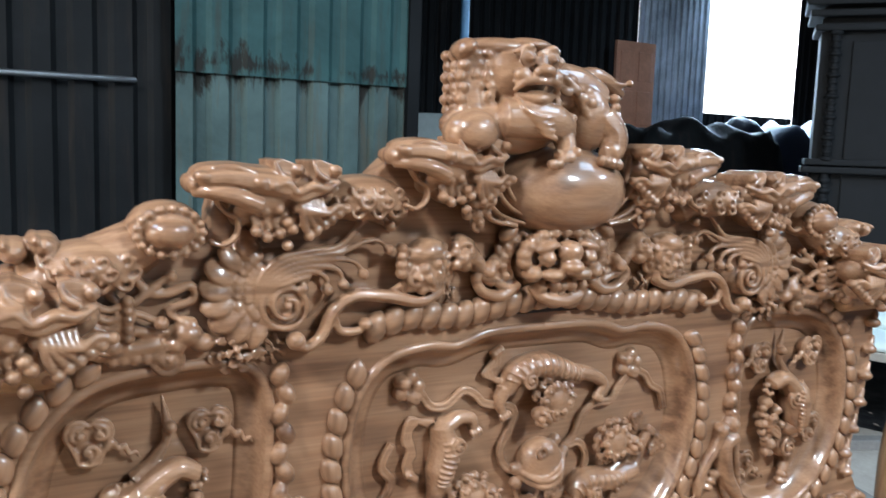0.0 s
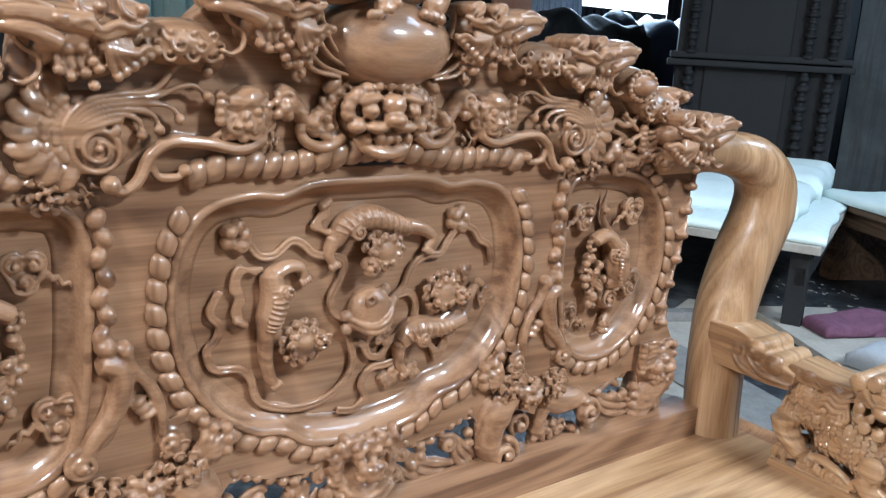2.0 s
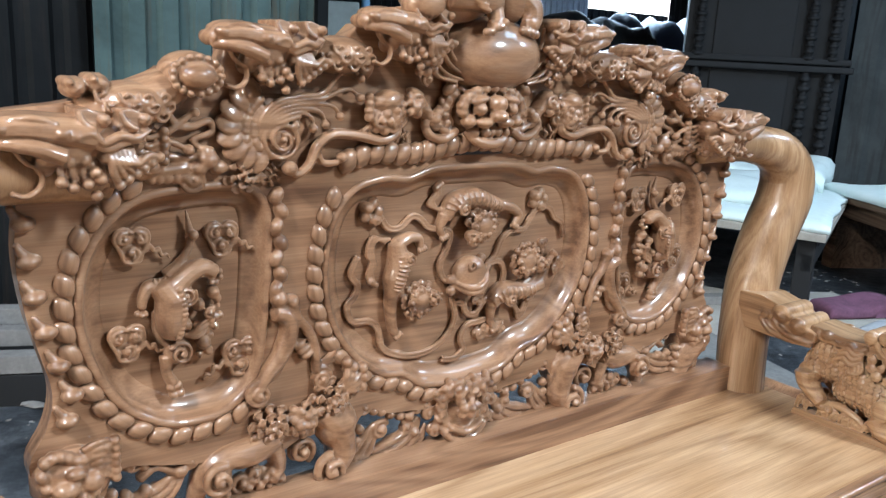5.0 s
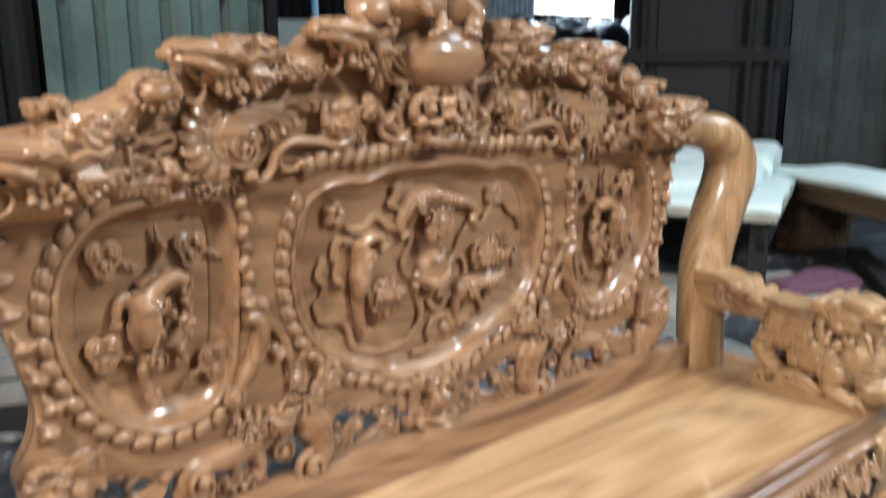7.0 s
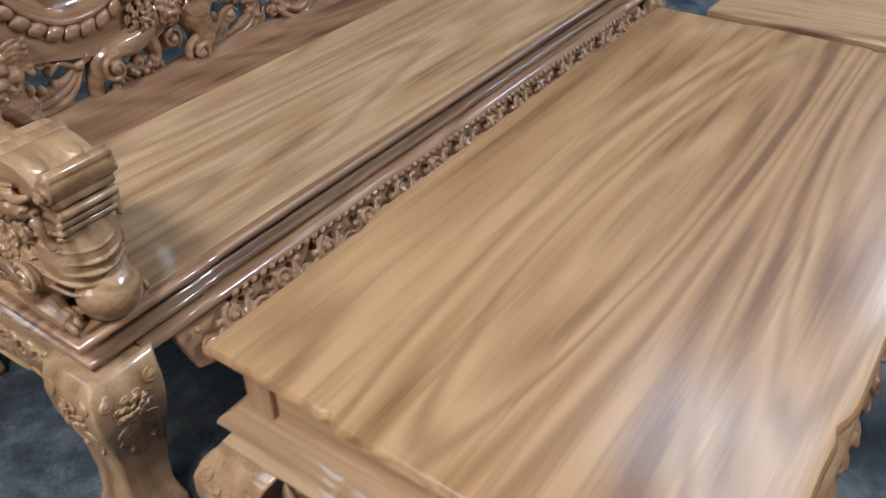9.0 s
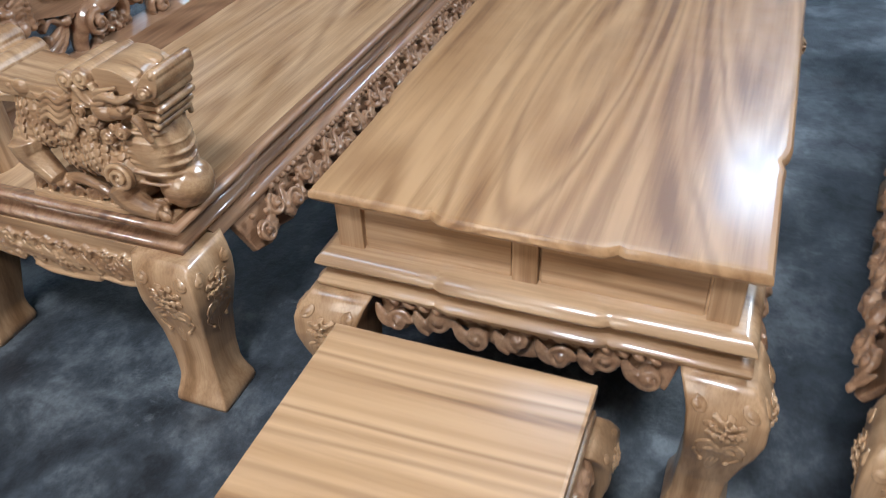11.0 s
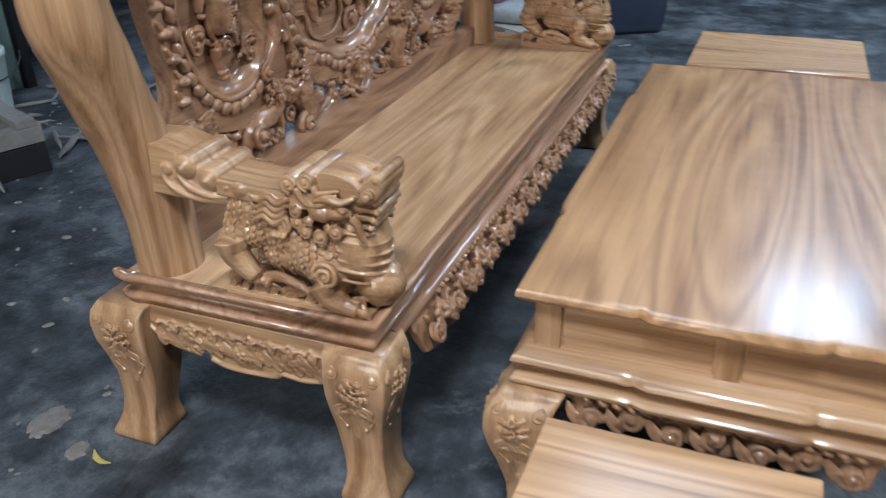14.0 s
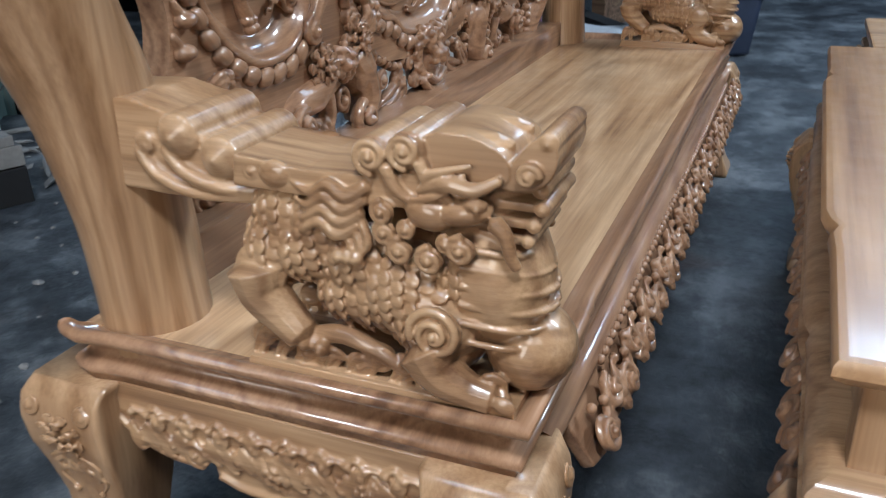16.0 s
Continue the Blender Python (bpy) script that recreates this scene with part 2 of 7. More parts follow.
def unit_ball(sub):
    bm = bmesh.new()
    bmesh.ops.create_icosphere(bm, subdivisions=sub, radius=1.0)
    out = np.array([v.co[:] for v in bm.verts]), [tuple(v.index for v in f.verts) for f in bm.faces]
    bm.free()
    return out


BALLS = {1: unit_ball(1), 2: unit_ball(2), 3: unit_ball(3), 4: unit_ball(4)}


def smooth_line(pts, n=6, closed=False):
    """A Catmull-Rom line through points."""
    p = np.array(pts, float)
    if len(p) < 3 and not closed:
        return np.array([p[0] + (p[-1] - p[0]) * k / n for k in range(n + 1)])
    q = np.vstack([p[-1:], p, p[:2]]) if closed else np.vstack([2 * p[:1] - p[1:2], p, 2 * p[-1:] - p[-2:-1]])
    out = []
    for i in range(1, len(q) - 2):
        a, b, c, d = q[i - 1 : i + 3]
        for k in range(n):
            t = k / n
            out.append(0.5 * (2 * b + (c - a) * t + (2 * a - 5 * b + 4 * c - d) * t * t + (3 * b - a - 3 * c + d) * t**3))
    if not closed:
        out.append(q[-2])
    return np.array(out)


class Carving:
    """Carved forms heaped up in one mesh: u along, v up, w out of the wood."""

    def __init__(self):
        self.v, self.f, self.n = [], [], 0

    def add(self, verts, faces):
        self.v.append(np.asarray(verts, float))
        self.f += [tuple(i + self.n for i in f) for f in faces]
        self.n += len(verts)

    def ball(self, u, v, w, r, rot=0.0, sub=2):
        verts, faces = BALLS[sub]
        p = verts * (np.array(r) if hasattr(r, "__len__") else r)
        c, s = math.cos(radians(rot)), math.sin(radians(rot))
        p = np.stack([c * p[:, 0] - s * p[:, 1], s * p[:, 0] + c * p[:, 1], p[:, 2]], 1)
        self.add(p + (u, v, w), faces)

    def tube(self, pts, rad, sides=8, flat=1.0, n=5, w=0.0):
        pts = [tuple(p) + (w,) if len(p) == 2 else p for p in pts]
        p = smooth_line(pts, n)
        rad = [rad] * 2 if not hasattr(rad, "__len__") else rad
        r = np.interp(np.linspace(0, 1, len(p)), np.linspace(0, 1, len(rad)), rad)
        t = np.gradient(p, axis=0)
        t /= np.linalg.norm(t, axis=1)[:, None] + 1e-9
        side = np.cross(t, (0, 0, 1.0))
        flatways = np.linalg.norm(side, axis=1) < 0.2
        side[flatways] = np.cross(t[flatways], (0, 1.0, 0))
        side /= np.linalg.norm(side, axis=1)[:, None] + 1e-9
        up = np.cross(side, t)
        ang = np.arange(sides) / sides * 2 * math.pi
        ring = p[:, None] + r[:, None, None] * (np.cos(ang)[None, :, None] * side[:, None] + flat * np.sin(ang)[None, :, None] * up[:, None])
        verts = np.vstack([ring.reshape(-1, 3), p[0] - t[0] * r[0] * 0.6, p[-1] + t[-1] * r[-1] * 0.6])
        m, faces = len(p), []
        for i in range(m - 1):
            for k in range(sides):
                a, b = i * sides + k, i * sides + (k + 1) % sides
                faces.append((a, b, b + sides, a + sides))
        for k in range(sides):
            faces.append(((k + 1) % sides, k, m * sides))
            faces.append(((m - 1) * sides + k, (m - 1) * sides + (k + 1) % sides, m * sides + 1))
        self.add(verts, faces)

    def slab(self, outline, w0, w1):
        n = len(outline)
        area = sum(a[0] * b[1] - b[0] * a[1] for a, b in zip(outline, list(outline[1:]) + [outline[0]]))
        o = list(outline) if area > 0 else list(outline)[::-1]
        verts = [(a, b, w0) for a, b in o] + [(a, b, w1) for a, b in o]
        self.add(verts, [tuple(range(n - 1, -1, -1)), tuple(range(n, 2 * n))] + [(i, (i + 1) % n, n + (i + 1) % n, n + i) for i in range(n)])

    def spiral(self, u, v, r, turns=1.6, start=0.0, sgn=1, th=0.3, w=0.0, rise=0.3):
        pts = []
        for k in range(int(turns * 9) + 1):
            q = k / (turns * 9)
            a = radians(start) + sgn * q * turns * 2 * math.pi
            rr = r * (1 - 0.80 * q)
            pts.append((u + rr * math.cos(a), v + rr * math.sin(a), w + rise * r * q))
        self.tube(pts, [r * th * 0.92, r * th * 0.8, r * th * 0.62], 7, n=2)
        self.ball(u, v, w - r * 0.22, (r * 0.95, r * 0.95, r * 0.3))
        self.ball(u, v, w + rise * r, r * th * 0.95)

    def curl(self, pts, r, tip=1.5, w=0.0):
        """A tendril that ends in a round knob."""
        self.tube(pts, [r, r, r * 0.7], 7, w=w, n=4)
        e = pts[-1]
        self.ball(e[0], e[1], (e[2] if len(e) > 2 else w) + r * 0.3, r * tip)

    def fan(self, u, v, a0, a1, n, length, r, w=0.0, bend=30.0):
        """Locks of a mane that spread from one root, each with a knob."""
        for k in range(n):
            a = radians(a0 + (a1 - a0) * k / max(1, n - 1))
            b = a + radians(bend)
            l = length * (0.85 + 0.3 * ((k * 7) % 5) / 5)
            self.curl([(u, v, w), (u + 0.5 * l * math.cos(a), v + 0.5 * l * math.sin(a), w + r), (u + 0.8 * l * math.cos(a) + 0.12 * l * math.cos(b), v + 0.8 * l * math.sin(a) + 0.12 * l * math.sin(b), w + r * 0.5),
                       (u + 0.85 * l * math.cos(a) + 0.35 * l * math.cos(b), v + 0.85 * l * math.sin(a) + 0.35 * l * math.sin(b), w)], r, 1.6)

    def cluster(self, u, v, ru, rv, n, r, w=0.0, seed=1, curls=0.3):
        """Close-set knobs and small curls, domed."""
        rnd = random.Random(seed)
        for k in range(n):
            q = math.sqrt((k + 0.5) / n)
            a = k * 2.39996 + seed
            x, y = u + ru * q * math.cos(a), v + rv * q * math.sin(a)
            h = w + (1 - q * q) * min(ru, rv) * 0.5
            s = r * rnd.uniform(0.75, 1.25)
            if rnd.random() < curls:
                self.spiral(x, y, s * 1.5, 1.3, rnd.uniform(0, 360), rnd.choice((-1, 1)), 0.34, h, 0.5)
            else:
                self.ball(x, y, h, (s, s * rnd.uniform(0.8, 1.1), s), rnd.uniform(0, 90))

    def flower(self, u, v, r, w=0.0, seed=1, petals=7):
        """A peony: rings of cupped, curled petals round a tight heart."""
        n0 = petals + 2
        for ring, (n, d, s) in enumerate(((n0, 0.80, 0.27), (n0 - 2, 0.52, 0.23), (n0 - 4, 0.26, 0.17))):
            for k in range(n):
                a = 2 * math.pi * (k + 0.5 * ring) / n + seed
                x, y, h = u + r * d * math.cos(a), v + r * d * math.sin(a), w + r * 0.16 * ring
                self.ball(x, y, h, (r * s * 0.72, r * s * 0.9, r * s * 0.62), math.degrees(a))
                self.tube([(x + r * s * 1.05 * math.cos(a + q), y + r * s * 1.05 * math.sin(a + q), h + r * 0.10) for q in (-1.0, 0, 1.0)], r * 0.055, 6, n=3)
        self.ball(u, v, w + r * 0.42, r * 0.12)

    def cloud(self, u, v, s, w=0.0, tail=1):
        """The lobed scroll cloud of the panels: three curls in a ribbed outline, with a crimped tail."""
        for du, dv, a, g in ((-0.46, 0.36, 60, 1), (0.46, 0.36, 120, -1), (0.0, -0.46, 270, 1)):
            self.ball(u + du * s, v + dv * s, w - 0.25 * s, (0.66 * s, 0.60 * s, 0.34 * s))
            self.spiral(u + du * s, v + dv * s, s * 0.42, 1.2, a, g, 0.30, w + 0.06 * s, 0.35)
        for g in (-1, 1):
            self.tube([(u + g * q[0] * s, v + q[1] * s, w) for q in ((0.0, 0.70), (0.35, 1.0), (0.85, 0.85), (1.02, 0.35), (0.80, -0.15), (0.60, -0.55), (0.45, -1.0), (0.0, -1.15))], s * 0.13, 7, n=4)
        self.tube([(u + tail * q[0] * s, v + q[1] * s, w - 0.03 * s) for q in ((0.75, -0.45), (1.05, -0.15), (1.30, -0.55), (1.55, -0.35), (1.75, -0.85), (2.05, -0.75), (2.2, -1.05))], [s * 0.17, s * 0.15, s * 0.12, s * 0.07], 7, n=4)

    def leaf(self, pts, r, w=0.0, ribs=3):
        """A long acanthus leaf of side-by-side ribs."""
        p = smooth_line([tuple(q) + (w,) if len(q) == 2 else q for q in pts], 4)
        t = np.gradient(p, axis=0)
        t /= np.linalg.norm(t, axis=1)[:, None]
        side = np.cross(t, (0, 0, 1.0))
        for k in range(ribs):
            o = (k - (ribs - 1) / 2) * r * 0.9
            q = p + side * (o * np.sin(np.linspace(0.25, 1.0, len(p)) * math.pi) + o * 0.25)[:, None]
            self.tube([tuple(a) for a in q[::2]], [r * 0.35, r * 0.62, r * 0.5, r * 0.2], 6, n=2)

    def plate(self, u, v, w, r, ang=0.0, tilt=0.0):
        """A flat lens, turned by ang in the face of the wood and tipped up along its own length."""
        verts, faces = BALLS[2]
        p = verts * np.array(r)
        c, s = math.cos(radians(tilt)), math.sin(radians(tilt))
        p = np.stack([c * p[:, 0] - s * p[:, 2], p[:, 1], s * p[:, 0] + c * p[:, 2]], 1)
        c, s = math.cos(radians(ang)), math.sin(radians(ang))
        p = np.stack([c * p[:, 0] - s * p[:, 1], s * p[:, 0] + c * p[:, 1], p[:, 2]], 1)
        self.add(p + (u, v, w), faces)

    def disc(self, at, out, along, r):
        """A thin lens lying on a surface at a point: out is the surface's normal, along its length."""
        verts, faces = BALLS[2]
        n = np.array(out, float) / np.linalg.norm(out)
        a = np.array(along, float) - n * np.dot(along, n)
        a /= np.linalg.norm(a) + 1e-9
        b = np.cross(n, a)
        self.add(np.array(at) + verts[:, :1] * r[0] * a + verts[:, 1:2] * r[1] * b + verts[:, 2:] * r[2] * n, faces)

    def curl_scales(self, u, v, ru, rv, w, rows=3, seed=1, r=0.0034):
        """A smooth roll with low hooked scales on it."""
        self.ball(u, v, w - 0.02, (ru, rv, 0.045), 0, 3)
        for i in range(rows):
            n = max(2, int(2 * ru / 0.030))
            for k in range(n):
                a = -1 + 2 * (k + 0.5 + 0.35 * (i % 2)) / (n + 0.4)
                b = -0.62 + 1.15 * (i + 0.5) / rows
                h = 1 - a * a - b * b
                if h < 0.05:
                    continue
                x, y, z = u + a * ru, v + b * rv, w - 0.02 + 0.045 * math.sqrt(h)
                q = 0.011
                self.tube([(x - q, y + q * 0.5, z - 0.003), (x - q * 0.7, y - q * 0.6, z), (x + q * 0.2, y - q * 0.9, z), (x + q * 0.8, y - q * 0.1, z), (x + q * 0.2, y + q * 0.4, z + 0.001), (x - q * 0.2, y, z + 0.002)], [r, r, r * 0.9], 6, n=3)

    def dragon_head(self, u, v, s, w, face=-1, seed=1):
        """A dragon head in profile: long smooth snout, two cut horns, wavy brow, rows of pearls, combed locks, thin whisker ribbon."""
        f = face
        B = lambda a, b, c, r, rot=0: self.ball(u + f * a * s, v + b * s, w + c * s, tuple(q * s for q in r) if hasattr(r, "__len__") else r * s, f * rot, 3)
        T = lambda pts, r, flat=1.0: self.tube([(u + f * a * s, v + b * s, w + c * s) for a, b, c in pts], [q * s for q in r], 10, flat)
        # upper snout, lip roll and cheek
        T([(0.084, 0.010, 0.0), (0.074, 0.014, 0.002), (0.045, 0.015, 0.004), (0.010, 0.010, 0.004), (-0.03, 0.004, 0.0)], [0.013, 0.020, 0.022, 0.024, 0.028], 1.6)
        B(0.078, 0.016, 0.026, (0.013, 0.008, 0.010), 14), B(0.088, 0.006, 0.0, (0.010, 0.014, 0.026), -20)
        T([(0.086, -0.003, 0.012), (0.066, -0.004, 0.024), (0.034, -0.010, 0.030), (0.004, -0.022, 0.030)], [0.009, 0.010, 0.012, 0.013])
        T([(0.066, 0.026, 0.026), (0.040, 0.029, 0.031), (0.012, 0.022, 0.034)], [0.0045, 0.006, 0.004])
        B(-0.012, -0.012, 0.0, (0.040, 0.036, 0.034)), B(0.014, -0.020, 0.010, (0.026, 0.016, 0.022), -28)
        B(0.006, 0.010, 0.038, (0.011, 0.008, 0.007)), B(0.020, -0.034, 0.0, (0.016, 0.020, 0.022), 30)
        # two horns, cut square, with a rolled rear edge
        for a in (-0.030, -0.084):
            self.slab([(u + f * (a + p) * s, v + q * s) for p, q in ((0.020, 0.0), (0.012, 0.020), (0.016, 0.040), (0.004, 0.042), (-0.014, 0.036), (-0.024, 0.028), (-0.022, 0.016), (-0.012, 0.010), (-0.014, 0.0))], w - 0.026 * s, w + 0.030 * s)
            self.tube([(u + f * (a - 0.018) * s, v + 0.027 * s, w - 0.030 * s), (u + f * (a - 0.018) * s, v + 0.027 * s, w + 0.034 * s)], 0.0085 * s, 10)
            T([(a + 0.014, 0.036, 0.030), (a + 0.008, 0.022, 0.032), (a - 0.006, 0.014, 0.034)], [0.003, 0.005, 0.004])
        # wavy brow running back
        T([(-0.008, 0.004, 0.034), (-0.028, 0.010, 0.036), (-0.044, -0.003, 0.036), (-0.066, 0.006, 0.036), (-0.086, 0.002, 0.034), (-0.110, 0.012, 0.026)], [0.008, 0.007, 0.006, 0.007, 0.006, 0.003], 1.2)
        T([(-0.030, -0.004, 0.034), (-0.050, -0.012, 0.034), (-0.072, -0.004, 0.034), (-0.100, -0.002, 0.028)], [0.005, 0.005, 0.005, 0.003])
        B(-0.010, 0.006, 0.036, 0.009)
        B(-0.06, -0.006, -0.004, (0.055, 0.030, 0.034))
        B(-0.035, -0.040, -0.012, (0.050, 0.032, 0.026))
        # pearls, each on its short lock
        for a, b in ((-0.003, -0.029), (-0.023, -0.027), (-0.048, -0.025), (-0.036, -0.044), (0.0075, -0.056), (-0.007, -0.064), (-0.025, -0.060), (-0.043, -0.054), (-0.036, -0.076)):
            B(a, b, 0.026, 0.0082)
        for k in range(5):
            a = 0.004 - 0.013 * k
            T([(a, -0.030, 0.018), (a + 0.003, -0.044, 0.021), (a - 0.002, -0.056, 0.020)], [0.006, 0.0055, 0.005])
        # combed locks sweeping down and back
        for k in range(6):
            e = (-0.068 - 0.011 * k, -0.064 + 0.0075 * k)
            a, b = -0.048 - 0.007 * k, -0.008 - 0.001 * k
            T([(a, b, 0.026), (a - 0.006, b - 0.020, 0.031), (0.4 * a + 0.6 * e[0] + 0.002, 0.3 * b + 0.7 * e[1], 0.028), (e[0], e[1], 0.022)], [0.0045, 0.0056, 0.0052, 0.005])
            B(e[0], e[1], 0.022, 0.008)
        # whisker ribbon
        self.tube([(u + f * a * s, v + b * s, w + 0.014 * s) for a, b in ((0.082, 0.004), (0.062, 0.002), (0.058, -0.014), (0.046, -0.030), (0.030, -0.040), (0.030, -0.062), (0.048, -0.075), (0.066, -0.070))], 0.0042 * s, 7, 1.6)


def carved(name, c, mat, parent, y0=0.0, voxel=0.0026, relax=1, label="", turn=None, thin=0.4, deep=1.0):
    """Turns heaped forms into one continuous carved surface in front of the upright plane y0."""
    v = np.vstack(c.v)
    v = np.stack([v[:, 0], y0 - v[:, 2] * deep, v[:, 1]], 1) if turn is None else v @ np.array(turn).T
    me = bpy.data.meshes.new(name)
    me.from_pydata(v.tolist(), [], c.f)
    ob = new(name, me)
    rm = ob.modifiers.new("merge", "REMESH")
    rm.mode, rm.voxel_size, rm.use_smooth_shade = "VOXEL", voxel, True
    if relax:
        sm = ob.modifiers.new("relax", "SMOOTH")
        sm.factor, sm.iterations = 0.4, relax
    dc = ob.modifiers.new("thin", "DECIMATE")
    dc.ratio = thin
    dg = bpy.context.evaluated_depsgraph_get()
    out = bpy.data.meshes.new_from_object(ob.evaluated_get(dg))
    ob.modifiers.clear()
    ob.data = out
    out.name = name
    bpy.data.meshes.remove(me)
    out.materials.clear()
    out.materials.append(mat)
    out.polygons.foreach_set("use_smooth", [True] * len(out.polygons))
    ob.parent = parent
    return tagged(ob, label)


def twin(ob, m):
    """A second part on the same mesh, at the pose m in its thing."""
    o = ob.copy()
    scene.collection.objects.link(o)
    o.parent, o.matrix_basis = ob.parent, m
    return o


def sweep(path, profile, closed=False):
    """A moulding: profile of (out, z) carried along a flat path with mitred corners; the outside lies to the right of the way."""
    p = np.array(path, float)
    n = len(p)
    d = np.roll(p, -1, 0) - p
    d /= np.linalg.norm(d, axis=1)[:, None] + 1e-12
    if not closed:
        d[-1] = d[-2]
    prev = np.roll(d, 1, 0)
    if not closed:
        prev[0] = d[0]
    na, nb = np.stack([d[:, 1], -d[:, 0]], 1), np.stack([prev[:, 1], -prev[:, 0]], 1)
    m = na + nb
    m /= np.maximum((m * na).sum(1), 0.3)[:, None]
    k = len(profile)
    verts = [(p[i, 0] + m[i, 0] * o, p[i, 1] + m[i, 1] * o, z) for i in range(n) for o, z in profile]
    faces = []
    for i in range(n if closed else n - 1):
        j = (i + 1) % n
        for q in range(k - 1):
            faces.append((i * k + q, i * k + q + 1, j * k + q + 1, j * k + q))
    if not closed:
        faces += [tuple(range(k)), tuple((n - 1) * k + q for q in range(k - 1, -1, -1))]
    return verts, faces
# ---- the carved bench ----
XC = 1.13


LEG_Z = (0.0, 0.012, 0.05, 0.10, 0.17, 0.30, 0.48, 0.62, 0.74, 0.86, 0.94, 1.0)
LEG_W = (0.92, 0.98, 0.98, 0.86, 0.74, 0.74, 0.84, 0.98, 1.08, 1.10, 1.06, 1.0)
BENCH_LEG = (0.55, 0.62, 0.60, 0.42, 0.20, 0.06, 0.08, 0.26, 0.46, 0.52, 0.42, 0.15)
TABLE_LEG = (0.30, 0.36, 0.34, 0.16, 0.0, 0.06, 0.42, 0.78, 1.0, 0.96, 0.62, 0.22)


def cabriole_leg(height, size, flare, parent, mat, name="leg", label="", out=BENCH_LEG):
    """A square cabriole leg: bulging knee, thin ankle, foot thrown out at the corner. Outer corner at the origin, legs stand towards +x, +y."""
    zz = np.linspace(0, 1, 34)
    o, s = np.interp(zz, LEG_Z, out) * flare, np.interp(zz, LEG_Z, LEG_W) * size
    verts, faces, q = [], [], []
    for c, (sx, sy) in enumerate(((1, 1), (-1, 1), (-1, -1), (1, -1))):
        for a in range(4):
            t = radians(c * 90 + a * 30)
            q.append((sx * 0.44 + 0.06 * math.cos(t), sy * 0.44 + 0.06 * math.sin(t)))
    for k, z in enumerate(zz):
        for a, b in q:
            verts.append((-o[k] + s[k] * (0.5 + a), -o[k] + s[k] * (0.5 + b), z * height))
    n = len(q)
    for k in range(len(zz) - 1):
        for a in range(n):
            b = (a + 1) % n
            faces.append((k * n + a, k * n + b, (k + 1) * n + b, (k + 1) * n + a))
    faces += [tuple(range(n - 1, -1, -1)), tuple((len(zz) - 1) * n + a for a in range(n))]
    return mesh_object(name, verts, faces, mat, parent, label)


def knee_carving(size, height, seed, parent, flare, out, name="knee_carving"):
    """Leafy scrolls in low relief that follow the swelling face of a leg's knee."""
    c = Carving()
    c.flower(0.5 * size, 0.80 * height, 0.26 * size, 0, seed, 6)
    for g in (-1, 1):
        c.spiral(size * (0.5 + g * 0.33), 0.90 * height, 0.11 * size, 1.4, 90, g, 0.3)
        c.leaf([(size * (0.5 + g * 0.12), 0.70 * height), (size * (0.5 + g * 0.28), 0.66 * height), (size * (0.5 + g * 0.22), 0.58 * height)], 0.008, 0, 2)
        c.curl([(size * (0.5 + g * 0.10), 0.64 * height), (size * (0.5 + g * 0.34), 0.60 * height), (size * (0.5 + g * 0.20), 0.52 * height)], 0.004, 1.6)
    for k in range(5):
        c.spiral(size * (0.36 + 0.07 * k), (0.63 + 0.03 * (k % 2)) * height, 0.0085, 1.4, 70 * k, 1 if k % 2 else -1, 0.32, -0.001)
    c.leaf([(size * 0.5, 0.56 * height), (size * 0.52, 0.48 * height), (size * 0.49, 0.42 * height)], 0.007, -0.002, 3)
    ob = carved(name, c, WOOD_Z, parent, 0.0, 0.0020, 1, "", None, 0.4, 0.85)
    for vert in ob.data.vertices:
        x, y, z = vert.co
        q = z / height
        o, wide = np.interp(q, LEG_Z, out) * flare, np.interp(q, LEG_Z, LEG_W) * size
        vert.co = (-o + wide * x / size, y - o, z)
    return ob


SWAP = Matrix(((0, 1, 0, 0), (1, 0, 0, 0), (0, 0, 1, 0), (0, 0, 0, 1)))


